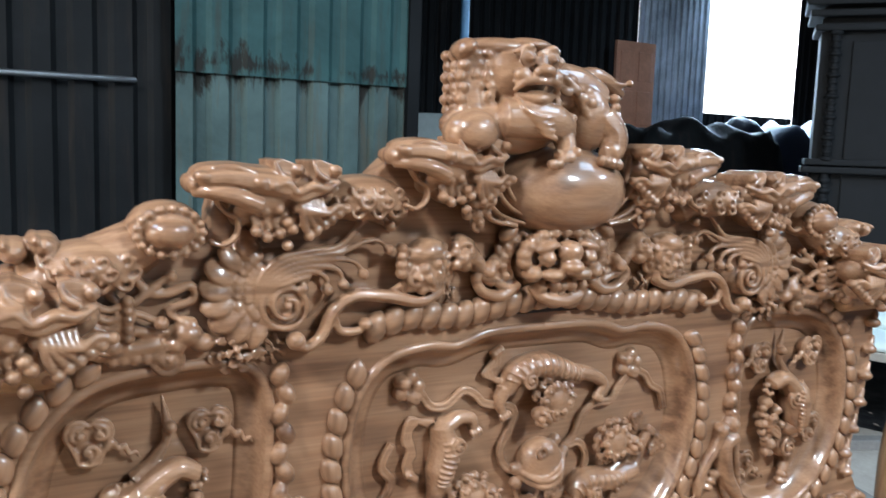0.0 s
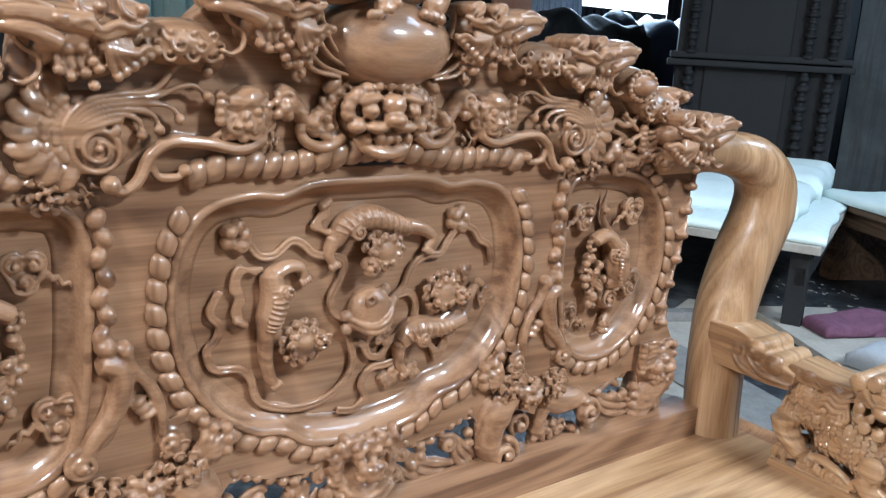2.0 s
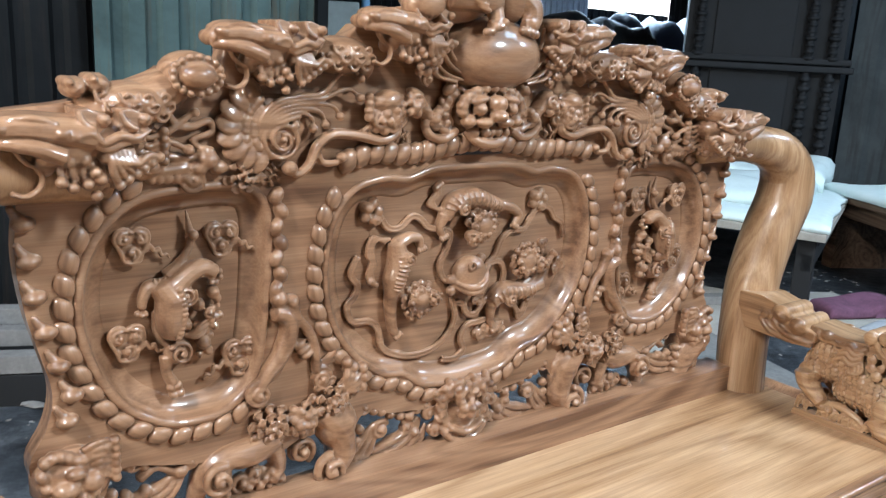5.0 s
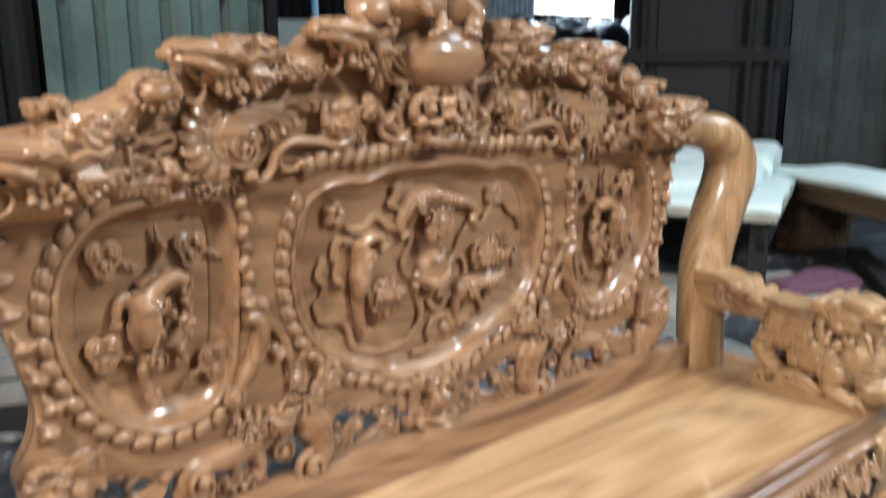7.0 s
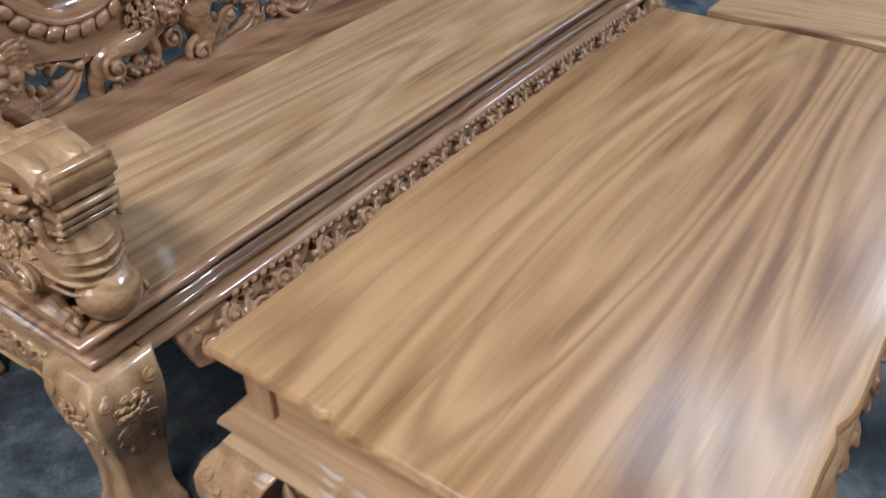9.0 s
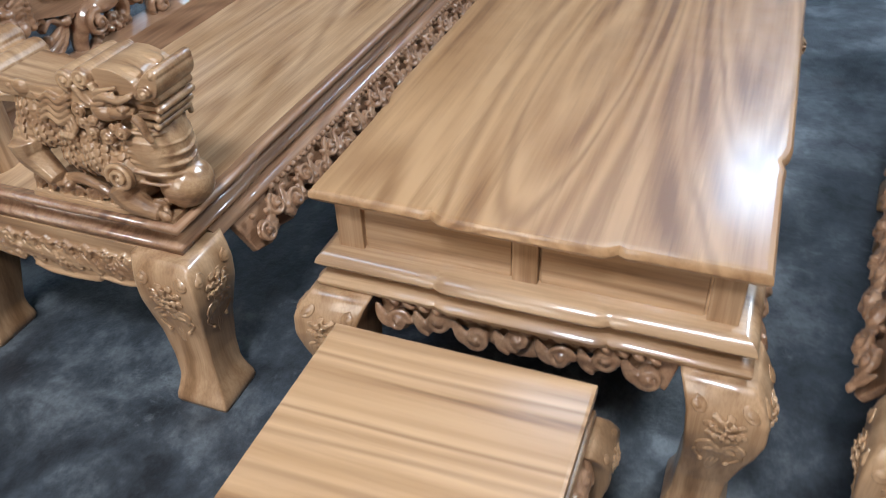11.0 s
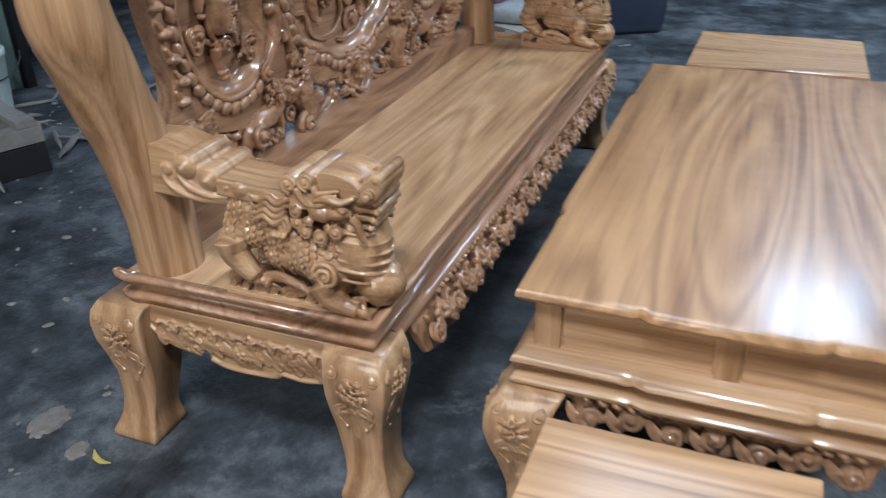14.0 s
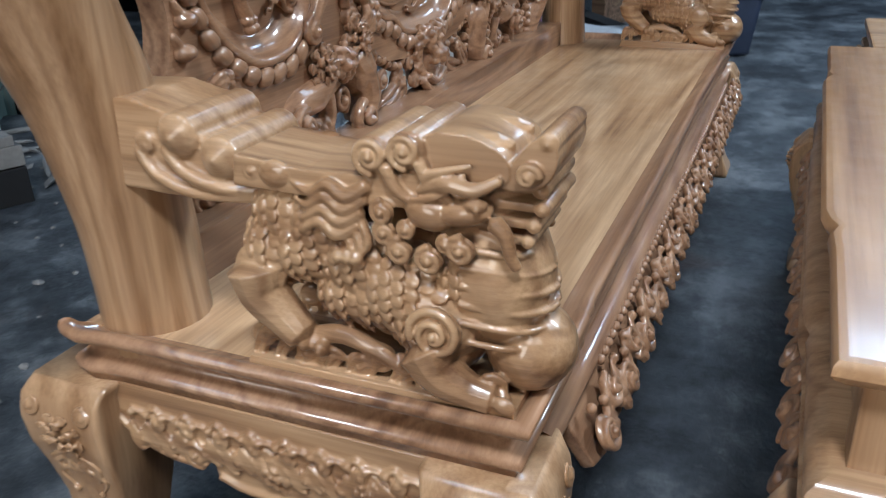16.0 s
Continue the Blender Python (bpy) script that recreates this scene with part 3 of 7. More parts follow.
def arm_lion(parent, voxel=0.0016):
    """The scaled lion of an arm, crouched on pierced rockwork with its paw on a ball: u is forward, v up, w outward."""
    c = Carving()
    body = [(-0.305, 0.635, 0.054, 0.058, 0.058), (-0.262, 0.625, 0.062, 0.058, 0.062), (-0.215, 0.600, 0.066, 0.060, 0.066), (-0.165, 0.568, 0.070, 0.068, 0.070), (-0.130, 0.545, 0.070, 0.064, 0.072), (-0.195, 0.555, 0.062, 0.055, 0.062), (-0.075, 0.590, 0.062, 0.080, 0.062), (-0.112, 0.535, 0.048, 0.046, 0.078), (-0.122, 0.506, 0.046, 0.040, 0.074), (-0.322, 0.592, 0.044, 0.056, 0.068), (-0.285, 0.600, 0.060, 0.050, 0.066), (-0.228, 0.552, 0.055, 0.046, 0.060)]

    def skin(u, v):
        return max((rw * math.sqrt(max(0.0, 1 - ((u - a) / ru) ** 2 - ((v - b) / rv) ** 2)) for a, b, ru, rv, rw in body), default=0.0)

    for a, b, ru, rv, rw in body:
        c.ball(a, b, 0, (ru, rv, rw), 0, 3)
    # smooth chest ringed with belly plates, the ball in front of it
    c.ball(-0.062, 0.585, 0, (0.055, 0.078, 0.062), 0, 3)
    for k in range(6):
        v = 0.640 - 0.021 * k
        x = -0.062 + 0.0575 * math.sqrt(max(0.05, 1 - ((v - 0.585) / 0.08) ** 2))
        c.tube([(-0.090, v - 0.004, 0.060), (0.5 * (x - 0.055), v - 0.012, 0.046), (x, v - 0.018, 0.0), (0.5 * (x - 0.055), v - 0.012, -0.046), (-0.090, v - 0.004, -0.060)], 0.0042, 6, n=4)
    c.ball(-0.032, 0.503, -0.004, (0.050, 0.049, 0.054), 0, 3)
    # rockwork base, pierced by scrolls
    c.slab([(-0.362, 0.441), (-0.03, 0.441), (-0.03, 0.458), (-0.355, 0.462)], -0.066, 0.066)
    rnd = random.Random(5)
    for k in range(10):
        for g in (1, -1):
            u, v, q = -0.340 + k * 0.031 + rnd.uniform(-0.006, 0.006), rnd.uniform(0.470, 0.490), rnd.uniform(0.012, 0.018)
            c.spiral(u, v, q, rnd.uniform(1.2, 1.7), rnd.uniform(0, 360), 1 if k % 2 else -1, 0.34, 0.050 * g, 0.4 * g)
            a = rnd.uniform(-0.010, 0.010)
            c.leaf([(u - 0.014, 0.460, 0.054 * g), (u + a, v + 0.010, 0.058 * g), (u + 0.018 + a, v + rnd.uniform(0.0, 0.016), 0.054 * g)], 0.0085, 0, 2)
    for g in (1, -1):
        c.tube([(-0.30, 0.487, 0.05 * g), (-0.24, 0.505, 0.05 * g), (-0.19, 0.494, 0.054 * g), (-0.16, 0.478, 0.054 * g)], [0.010, 0.012, 0.010, 0.008], 8)
    for g in (1, -1):
        w = 0.062 * g
        # hind leg: heavy thigh, bent shank, toed foot
        c.ball(-0.330, 0.572, 0.92 * w, (0.032, 0.034, 0.016), 30, 3)
        c.tube([(-0.335, 0.575, 0.9 * w), (-0.328, 0.545, 0.92 * w), (-0.302, 0.520, 0.95 * w), (-0.280, 0.502, w)], [0.036, 0.030, 0.024, 0.021], 12)
        for k in range(4):
            c.ball(-0.286 + 0.010 * k, 0.496 - 0.002 * k, 0.9 * w + 0.006 * g * (k % 2), (0.009, 0.011, 0.014))
        for k in range(5):
            c.disc((-0.326 + 0.009 * k, 0.552 - 0.010 * k, 0.92 * w + 0.020 * g), (0, 0, g), (1, -1, 0), (0.010, 0.008, 0.003))
        # foreleg folded under the shoulder, paw on the ledge
        c.tube([(-0.125, 0.510, 0.9 * w), (-0.110, 0.488, w), (-0.080, 0.474, w), (-0.055, 0.468, w)], [0.038, 0.026, 0.019, 0.017], 12)
        for k in range(4):
            c.ball(-0.052 + 0.004 * k, 0.462 + 0.006 * (k % 2), 0.78 * w + 0.007 * g * k, (0.014, 0.010, 0.007), -20)
        c.spiral(-0.111, 0.543, 0.030, 1.9, 200, -1, 0.20, 0.077 * g, 0.22 * g)
        # rows of overlapping scales on flank, thigh and shoulder
        for i in range(19):
            for j in range(17):
                u, v = -0.352 + i * 0.0150, 0.478 + j * 0.0142 + (0.0071 if i % 2 else 0)
                h = skin(u, v)
                if h < 0.030 or u > -0.082 or v > 0.678 or (u > -0.19 and v > 0.618 + 0.2 * (u + 0.19)) or math.hypot(u + 0.111, v - 0.543) < 0.033:
                    continue
                e = 0.003
                n = np.array((-(skin(u + e, v) - skin(u - e, v)) / (2 * e), -(skin(u, v + e) - skin(u, v - e)) / (2 * e), 1.0)) * (1, 1, g)
                n /= np.linalg.norm(n)
                tip = n + np.array((-0.34, 0.12, 0.0))
                c.disc((u + n[0] * 0.0006, v + n[1] * 0.0006, g * h + n[2] * 0.0006), tip, (1, -0.35, 0), (0.0108, 0.0088, 0.0028))
        # curled knobs of the mane and beard
        for u, v, q in ((-0.168, 0.666, 0.013), (-0.166, 0.644, 0.013), (-0.150, 0.626, 0.014), (-0.118, 0.621, 0.015), (-0.084, 0.636, 0.015), (-0.142, 0.650, 0.010), (-0.100, 0.640, 0.010)):
            c.spiral(u, v, q, 1.5, 90, g, 0.32, 1.08 * w, 0.35 * g)
        # flame locks sweeping back over the flank
        for k in range(4):
            a, b = -0.186 - 0.004 * k, 0.690 - 0.014 * k
            c.tube([(a, b, 1.0 * w), (a - 0.022, b - 0.012, 1.07 * w), (a - 0.044, b - 0.002, 1.05 * w), (a - 0.066, b - 0.014, 1.02 * w), (a - 0.094 + 0.008 * k, b - 0.004 - 0.006 * k, 0.94 * w)], [0.0075, 0.0085, 0.0065, 0.0055, 0.0015], 8)
            c.tube([(a - 0.004, b - 0.005, 1.03 * w), (a - 0.026, b - 0.018, 1.09 * w), (a - 0.048, b - 0.008, 1.06 * w)], [0.003, 0.0035, 0.001], 6)
        for k in range(3):
            c.curl([(-0.196 - 0.010 * k, 0.655 - 0.006 * k, w), (-0.186 - 0.010 * k, 0.630 - 0.004 * k, 1.08 * w), (-0.200 - 0.010 * k, 0.612, 1.1 * w)], 0.0055, 1.5)
        c.ball(-0.296, 0.690, 0.92 * w, (0.020, 0.016, 0.010)), c.spiral(-0.325, 0.690, 0.013, 1.3, 0, 1, 0.35, 0.9 * w, 0.3 * g)
        # cheek, brow, eye and muzzle
        c.ball(-0.120, 0.668, 0.86 * w, (0.028, 0.020, 0.020), -10, 3)
        c.ball(-0.085, 0.672, 0.86 * w, (0.030, 0.015, 0.020), 10, 3)
        c.ball(-0.070, 0.684, 1.02 * w, (0.013, 0.008, 0.010)), c.ball(-0.066, 0.683, 1.16 * w, 0.0045)
        c.tube([(-0.125, 0.694, w), (-0.098, 0.703, 1.08 * w), (-0.070, 0.700, 1.08 * w), (-0.046, 0.710, w)], [0.006, 0.009, 0.008, 0.005], 8)
        for k in range(3):
            c.tube([(-0.135 + 0.006 * k, 0.682 + 0.010 * k, 1.04 * w), (-0.112, 0.688 + 0.012 * k, 1.08 * w), (-0.086 + 0.006 * k, 0.702 + 0.010 * k, 1.04 * w)], [0.004, 0.005, 0.003], 6)
        c.ball(-0.018, 0.718, 0.8 * w, (0.013, 0.012, 0.016)), c.spiral(-0.020, 0.716, 0.012, 1.3, 0, g, 0.35, 0.98 * w, 0.25 * g)
        c.tube([(-0.052, 0.668, w), (-0.040, 0.656, 1.02 * w), (-0.036, 0.636, w), (-0.030, 0.622, 0.95 * w)], [0.010, 0.008, 0.007, 0.006], 8)
        # scrolled ends of the rolls and the stems that leave them
        for u, v, q in ((-0.178, 0.722, 0.019), (-0.141, 0.730, 0.018)):
            c.spiral(u, v, q, 1.6, 270, -1, 0.28, 1.04 * w, 0.25 * g)
            c.tube([(u + 0.014, v - 0.010, w), (u + 0.026, v - 0.032, 1.02 * w), (u + 0.046, v - 0.046, w)], [0.008, 0.007, 0.004], 7)
    # flat sawn top of the arm, rolls across the head, broad brow, lifted snout
    c.slab([(-0.350, 0.672), (-0.20, 0.668), (-0.10, 0.672), (-0.10, 0.712), (-0.19, 0.700), (-0.26, 0.698), (-0.345, 0.706)], -0.060, 0.060)
    c.ball(-0.10, 0.685, 0, (0.070, 0.045, 0.058), 0, 3)
    for u, v, q in ((-0.178, 0.722, 0.0205), (-0.141, 0.730, 0.0195)):
        c.tube([(u, v, -0.060), (u, v, 0.060)], q, 14)
        c.ball(u + 0.006, v - 0.010, 0, (0.022, 0.020, 0.058))
    for line_, half_w in (([(-0.140, 0.700), (-0.090, 0.698), (-0.045, 0.704), (-0.042, 0.728), (-0.062, 0.742), (-0.095, 0.750), (-0.125, 0.742)], 0.056), ([(-0.052, 0.702), (-0.026, 0.698), (-0.002, 0.710), (0.006, 0.734), (-0.002, 0.751), (-0.016, 0.749), (-0.034, 0.730)], 0.054)):
        o = [tuple(p) for p in smooth_line(line_, 5, True)]
        c.slab(o, -half_w, half_w)
    c.ball(-0.085, 0.735, 0.030, (0.046, 0.014, 0.020)), c.ball(-0.085, 0.735, -0.030, (0.046, 0.014, 0.020))
    c.tube([(-0.004, 0.746, -0.052), (-0.004, 0.746, 0.052)], 0.0105, 12)
    # tiers of the upper lip, tongue and lower jaw, each running across
    for u, v, q in ((-0.012, 0.698, 0.0085), (-0.010, 0.679, 0.0080), (-0.018, 0.661, 0.0075), (-0.024, 0.644, 0.0070)):
        c.tube([(u, v, -0.052), (u, v, 0.046)], q, 10)
        c.slab([(u - 0.05, v - 0.004), (u, v - 0.004), (u, v + 0.004), (u - 0.05, v + 0.006)], -0.048, 0.044)
    return carved("arm_lion", c, ARM_WOOD, parent, 0.0, voxel, 1, "carved scaly lion resting its paw on a ball", turn=((0, 0, -1), (-1, 0, 0), (0, 1, 0)), thin=0.5)


def bench_frame(thing_ob, length, depth, flare=0.078, coarse=1.0):
    """Seat, mouldings, aprons, legs, arms of a bench or chair from x = 0 to length; the front is y = 0."""
    L, D, s = length, depth, 0.006
    k = 0.27
    path = [(0.012, D - 0.012), (0.0, D - 0.028), (-0.006, D - 0.05), (0.0, D - 0.09), (0, 0), (k - 0.03, 0), (k - 0.012, 0.004), (k, s - 0.004), (k + 0.02, s), (L - k - 0.02, s), (L - k, s - 0.004), (L - k + 0.012, 0.004), (L - k + 0.03, 0), (L, 0), (L, D - 0.09), (L + 0.006, D - 0.05), (L, D - 0.028), (L - 0.012, D - 0.012)]
    prof = [(-0.05, 0.428), (-0.034, 0.441), (-0.022, 0.4435), (-0.012, 0.447), (-0.002, 0.456), (0.006, 0.458), (0.012, 0.4555), (0.0145, 0.449), (0.011, 0.442), (0.001, 0.437), (-0.011, 0.429), (-0.019, 0.419), (-0.019, 0.411), (-0.011, 0.406), (-0.002, 0.403), (0.003, 0.397), (0.0, 0.391), (-0.007, 0.386), (-0.007, 0.378), (-0.05, 0.376)]
    v, f = sweep(path, prof)
    # brown carved wood, its darkness partly standing in for dim reflections in the cove
    mesh_object("seat_moulding", v, f, CARVED, thing_ob, "ogee seat moulding, grooved, brown wood darkened for dim reflections")
    part("seat_board", box(0.03, L - 0.03, 0.03, D - 0.02, 0.405, 0.4425, 0.002), WOOD_X, thing_ob)
    # lower ledge and fringe of small beads along the front
    v, f = sweep([(0.09, -0.010), (k, -0.012), (L - k, -0.012), (L - 0.09, -0.010)], [(-0.05, 0.382), (-0.010, 0.3815), (-0.001, 0.378), (0.006, 0.371), (0.006, 0.364), (0.0, 0.358), (-0.05, 0.352)])
    # same darker wood, to carry the shaded look of the moulding down
    mesh_object("front_ledge", v, f, CARVED, thing_ob)
    c = Carving()
    n = int((L - 0.34) / 0.062)
    c.slab([(0.15, 0.372)] + [(0.17 + (L - 0.34) * q / 40, 0.276 + 0.006 * math.cos(q * math.pi)) for q in range(41)] + [(L - 0.15, 0.372)], -0.034, -0.016)
    for q in range(n):
        u = 0.2 + (L - 0.4) * q / (n - 1)
        g = 1 if q % 2 else -1
        c.spiral(u, 0.322 + 0.012 * g, 0.026, 1.4, 90 * q, g, 0.24, 0.008, 0.35)
        c.spiral(u + 0.031, 0.300 - 0.004 * g, 0.014, 1.2, 50 * q, -g, 0.28, 0.006, 0.35)
        c.leaf([(u + 0.012, 0.305), (u + 0.032, 0.318), (u + 0.045, 0.35 + 0.006 * g)], 0.012, 0.004, 2)
        c.ball(u + 0.03, 0.325 - 0.014 * g, 0.006, 0.008)
        c.ball(u - 0.012, 0.353, 0.006, 0.008), c.ball(u + 0.018, 0.302, 0.004, 0.007)
    apron = carved("front_apron", c, CARVED, thing_ob, 0.0, 0.0026 * coarse, 1, "pierced scrollwork apron")
    apron.matrix_basis = Matrix.Translation((0, -0.019, 0.372)) @ Matrix.Rotation(radians(-27), 4, "X") @ Matrix.Translation((0, 0, -0.372))
    bd = Carving()
    bd.ball(0, 0, 0, (0.010, 0.007, 0.008), 20, 1)
    first = None
    m = int((L - 0.56) / 0.024)
    for q in range(m):
        x = 0.28 + (L - 0.56) * (q + 0.5) / m
        if first is None:
            first = mesh_object("bead", [(a, -cc, b) for a, b, cc in np.vstack(bd.v)], bd.f, CARVED, thing_ob)
            first.location = (x, -0.020, 0.3665)
        else:
            twin(first, Matrix.Translation((x, -0.020, 0.3665)))
    # side aprons with a cusped lower line
    for side in (0, 1):
        c = Carving()
        low = [(0.10, 0.285), (0.125, 0.272), (0.175, 0.262), (0.228, 0.266), (0.240, 0.256), (0.30, 0.250), (0.365, 0.250), (0.405, 0.262), (0.416, 0.290), (0.430, 0.272), (0.472, 0.273), (0.512, 0.284), (0.548, 0.306), (0.575, 0.33)]
        low = [(a * D / 0.635, b) for a, b in low]
        c.slab([(0.08, 0.378)] + low + [(D - 0.06, 0.378)], -0.04, 0.0)
        c.flower(0.50 * D, 0.298, 0.030, 0, 2, 6)
        c.flower(0.30 * D, 0.308, 0.026, 0, 3, 6)
        for q in range(17):
            u, g = (0.19 + 0.039 * q) * D, 1 if q % 2 else -1
            c.spiral(u, 0.316 + 0.014 * g, 0.012, 1.4, 80 * q, g, 0.28, 0.005, 0.35)
            c.leaf([(u, 0.292), (u + 0.012, 0.302 + 0.006 * g), (u + 0.022, 0.326)], 0.0075, 0.005, 3)
            c.curl([(u - 0.008, 0.336), (u + 0.004, 0.346 + 0.004 * g), (u + 0.016, 0.340)], 0.0035, 1.7, 0.004)
            c.ball(u + 0.010, 0.286 + 0.004 * g, 0.002, 0.0055)
        c.tube([(a, b + 0.006) for a, b in low[:8]], 0.006, 7, w=0.0)
        c.tube([(a, b + 0.006) for a, b in low[9:]], 0.006, 7, w=0.0)
        c.spiral(low[8][0] + 0.018, 0.298, 0.022, 1.4, 250, 1, 0.22, 0.004, 0.3)
        sg = -1 if side == 0 else 1
        carved("side_apron", c, ARM_WOOD, thing_ob, 0, 0.0024 * coarse, 1, "", turn=((0, 0, sg), (1, 0, 0), (0, 1, 0))).location = (0.004 if side == 0 else L - 0.004, 0, 0)
    # legs
    H, S = 0.378, 0.128
    leg = cabriole_leg(H, S, flare, thing_ob, WOOD_Z)
    knee = [knee_carving(S, H, 2, leg, flare, BENCH_LEG), None]
    knee[1] = knee[0].copy()
    scene.collection.objects.link(knee[1])
    knee[1].parent, knee[1].matrix_basis = leg, SWAP
    leg.matrix_basis = Matrix.Translation((-0.012, -0.008, 0))
    for m4 in (Matrix.Translation((L + 0.012, -0.008, 0)) @ Matrix.Diagonal((-1, 1, 1, 1)), Matrix.Translation((-0.012, D + 0.035, 0)) @ Matrix.Diagonal((1, -1, 1, 1)), Matrix.Translation((L + 0.012, D + 0.035, 0)) @ Matrix.Diagonal((-1, -1, 1, 1))):
        o = twin(leg, m4)
        for kn in knee:
            b = kn.copy()
            scene.collection.objects.link(b)
            b.parent, b.matrix_basis = o, kn.matrix_basis
    # arms: rear post, scrolled block, lion
    lion = arm_lion(thing_ob, 0.0016 * coarse)
    lion.matrix_basis = Matrix.Translation((0.074, -0.02, 0))
    twin(lion, Matrix.Translation((L - 0.074, -0.02, 0)) @ Matrix.Diagonal((-1, 1, 1, 1)))
    c = Carving()
    c.slab([(-0.545, 0.672), (-0.43, 0.668), (-0.37, 0.672), (-0.33, 0.676), (-0.30, 0.688), (-0.30, 0.712), (-0.36, 0.735), (-0.42, 0.765), (-0.47, 0.778), (-0.545, 0.776)], -0.058, 0.058)
    for u, v, r in ((-0.405, 0.742, 0.026), (-0.352, 0.722, 0.025)):
        c.tube([(u, v, -0.064), (u, v, 0.064)], r, 14)
    for g in (1, -1):
        for u, v, r in ((-0.452, 0.728, 0.016), (-0.402, 0.743, 0.026), (-0.350, 0.723, 0.024)):
            c.spiral(u, v, r * 0.8, 1.3, 180, -1, 0.28, 0.062 * g, 0.2 * g)
        c.tube([(-0.465, 0.72, 0.06 * g), (-0.44, 0.692, 0.062 * g), (-0.39, 0.676, 0.062 * g), (-0.31, 0.676, 0.055 * g)], [0.008, 0.008, 0.006], 7)
        c.tube([(-0.425, 0.725, 0.062 * g), (-0.40, 0.70, 0.064 * g), (-0.36, 0.688, 0.064 * g), (-0.31, 0.684, 0.055 * g)], [0.008, 0.008, 0.006], 7)
    arm = carved("arm_block", c, WOOD_Y, thing_ob, 0, 0.003, 2, "arm block ending in rolled scrolls", turn=((0, 0, -1), (-1, 0, 0), (0, 1, 0)))
    arm.matrix_basis = Matrix.Translation((0.090, 0.002, -0.026))
    twin(arm, Matrix.Translation((L - 0.090, 0.002, -0.026)) @ Matrix.Diagonal((-1, 1, 1, 1)))
    return L


def swan_post(thing_ob, L):
    """The thick bent rear post that sweeps up, out and over to the crest."""
    c = Carving()
    c.tube([(L - 0.088, 0.40, -0.560), (L - 0.090, 0.50, -0.566), (L - 0.088, 0.60, -0.572), (L - 0.066, 0.74, -0.583), (L - 0.036, 0.83, -0.588), (L - 0.004, 0.92, -0.585), (L + 0.032, 1.01, -0.58), (L + 0.026, 1.09, -0.58), (L - 0.045, 1.150, -0.585), (L - 0.17, 1.172, -0.60), (L - 0.36, 1.165, -0.625)],
           [0.072, 0.072, 0.074, 0.077, 0.078, 0.079, 0.080, 0.076, 0.064, 0.050, 0.046], 24, n=8)
    v = np.vstack(c.v)
    return mesh_object("rear_post", np.stack([v[:, 0], -v[:, 2], v[:, 1]], 1), c.f, WOOD_Z, thing_ob, "thick bent rear post")


BL = 2.26
bench = thing("carved_bench", "carved golden hardwood bench with dragon crest and lion arms", "bench")
bench_frame(bench, BL, 0.635, 0.055)
for o in bench.children:
    o.matrix_basis = Matrix.Translation((0, 0.02, 0)) @ o.matrix_basis
post = swan_post(bench, BL)
twin(post, Matrix.Translation((2 * XC, 0, 0)) @ Matrix.Diagonal((-1, 1, 1, 1)))
# darker wood than the seat stands in for shade on the upright face
part("back_rail", box(0.15, BL - 0.15, 0.556, 0.645, 0.43, 0.516, 0.004), CARVED, bench, "plain rail under the carving, darker wood for its shaded face")
# ---- the bench's carved back ----
FRONT = 0.618  # plane of the back board's face
MIRROR = Matrix.Translation((2 * XC, 0, 0)) @ Matrix.Diagonal((-1, 1, 1, 1))


def pair_of(name, c, parent, y0, label="", voxel=0.0026, relax=1):
    ob = carved(name, c, CARVED, parent, y0, voxel, relax, label, None, 0.4, 1.35)
    twin(ob, MIRROR)
    return ob


def flip(pts):
    return [(2 * XC - a, b) for a, b in pts]


LEFT_MEDAL = [(0.50, 1.128), (0.40, 1.108), (0.335, 1.04), (0.312, 0.95), (0.322, 0.86), (0.37, 0.765), (0.44, 0.712), (0.50, 0.700), (0.565, 0.712), (0.612, 0.76), (0.632, 0.86), (0.640, 0.98), (0.638, 1.08), (0.60, 1.125)]
half = [(1.13, 1.142), (1.02, 1.140), (0.955, 1.122), (0.90, 1.126), (0.83, 1.108), (0.785, 1.05), (0.768, 0.95), (0.785, 0.85), (0.835, 0.770), (0.905, 0.715), (0.965, 0.700), (1.02, 0.665), (1.13, 0.652)]
CENTRE_MEDAL = half + [(2 * XC - a, b) for a, b in half[-2:0:-1]]


def extrude(outline, y0, y1):
    bm = bmesh.new()
    vs = [bm.verts.new((a, y0, b)) for a, b in outline]
    f = bm.faces.new(vs)
    r = bmesh.ops.extrude_face_region(bm, geom=[f])
    for v in r["geom"]:
        if isinstance(v, bmesh.types.BMVert):
            v.co.y = y1
    bmesh.ops.recalc_face_normals(bm, faces=bm.faces[:])
    return bm


edge = [(1.13, 0.57), (1.02, 0.600), (0.93, 0.612), (0.87, 0.632), (0.81, 0.56), (0.75, 0.615), (0.66, 0.585), (0.56, 0.598), (0.46, 0.618), (0.36, 0.635), (0.33, 0.56), (0.31, 0.53), (0.275, 0.56), (0.235, 0.62), (0.22, 0.68), (0.25, 0.74), (0.262, 0.80), (0.247, 0.87), (0.230, 0.94), (0.220, 1.03), (0.225, 1.10), (0.23, 1.17)]
line = [tuple(p) for p in smooth_line(edge, 4)]
board = part("back_board", extrude(line + flip(line)[::-1], FRONT, 0.665), CARVED, bench, "solid back board with three medallion openings")
medals = [smooth_line(LEFT_MEDAL, 6, True), smooth_line(CENTRE_MEDAL, 6, True), smooth_line(flip(LEFT_MEDAL)[::-1], 6, True)]
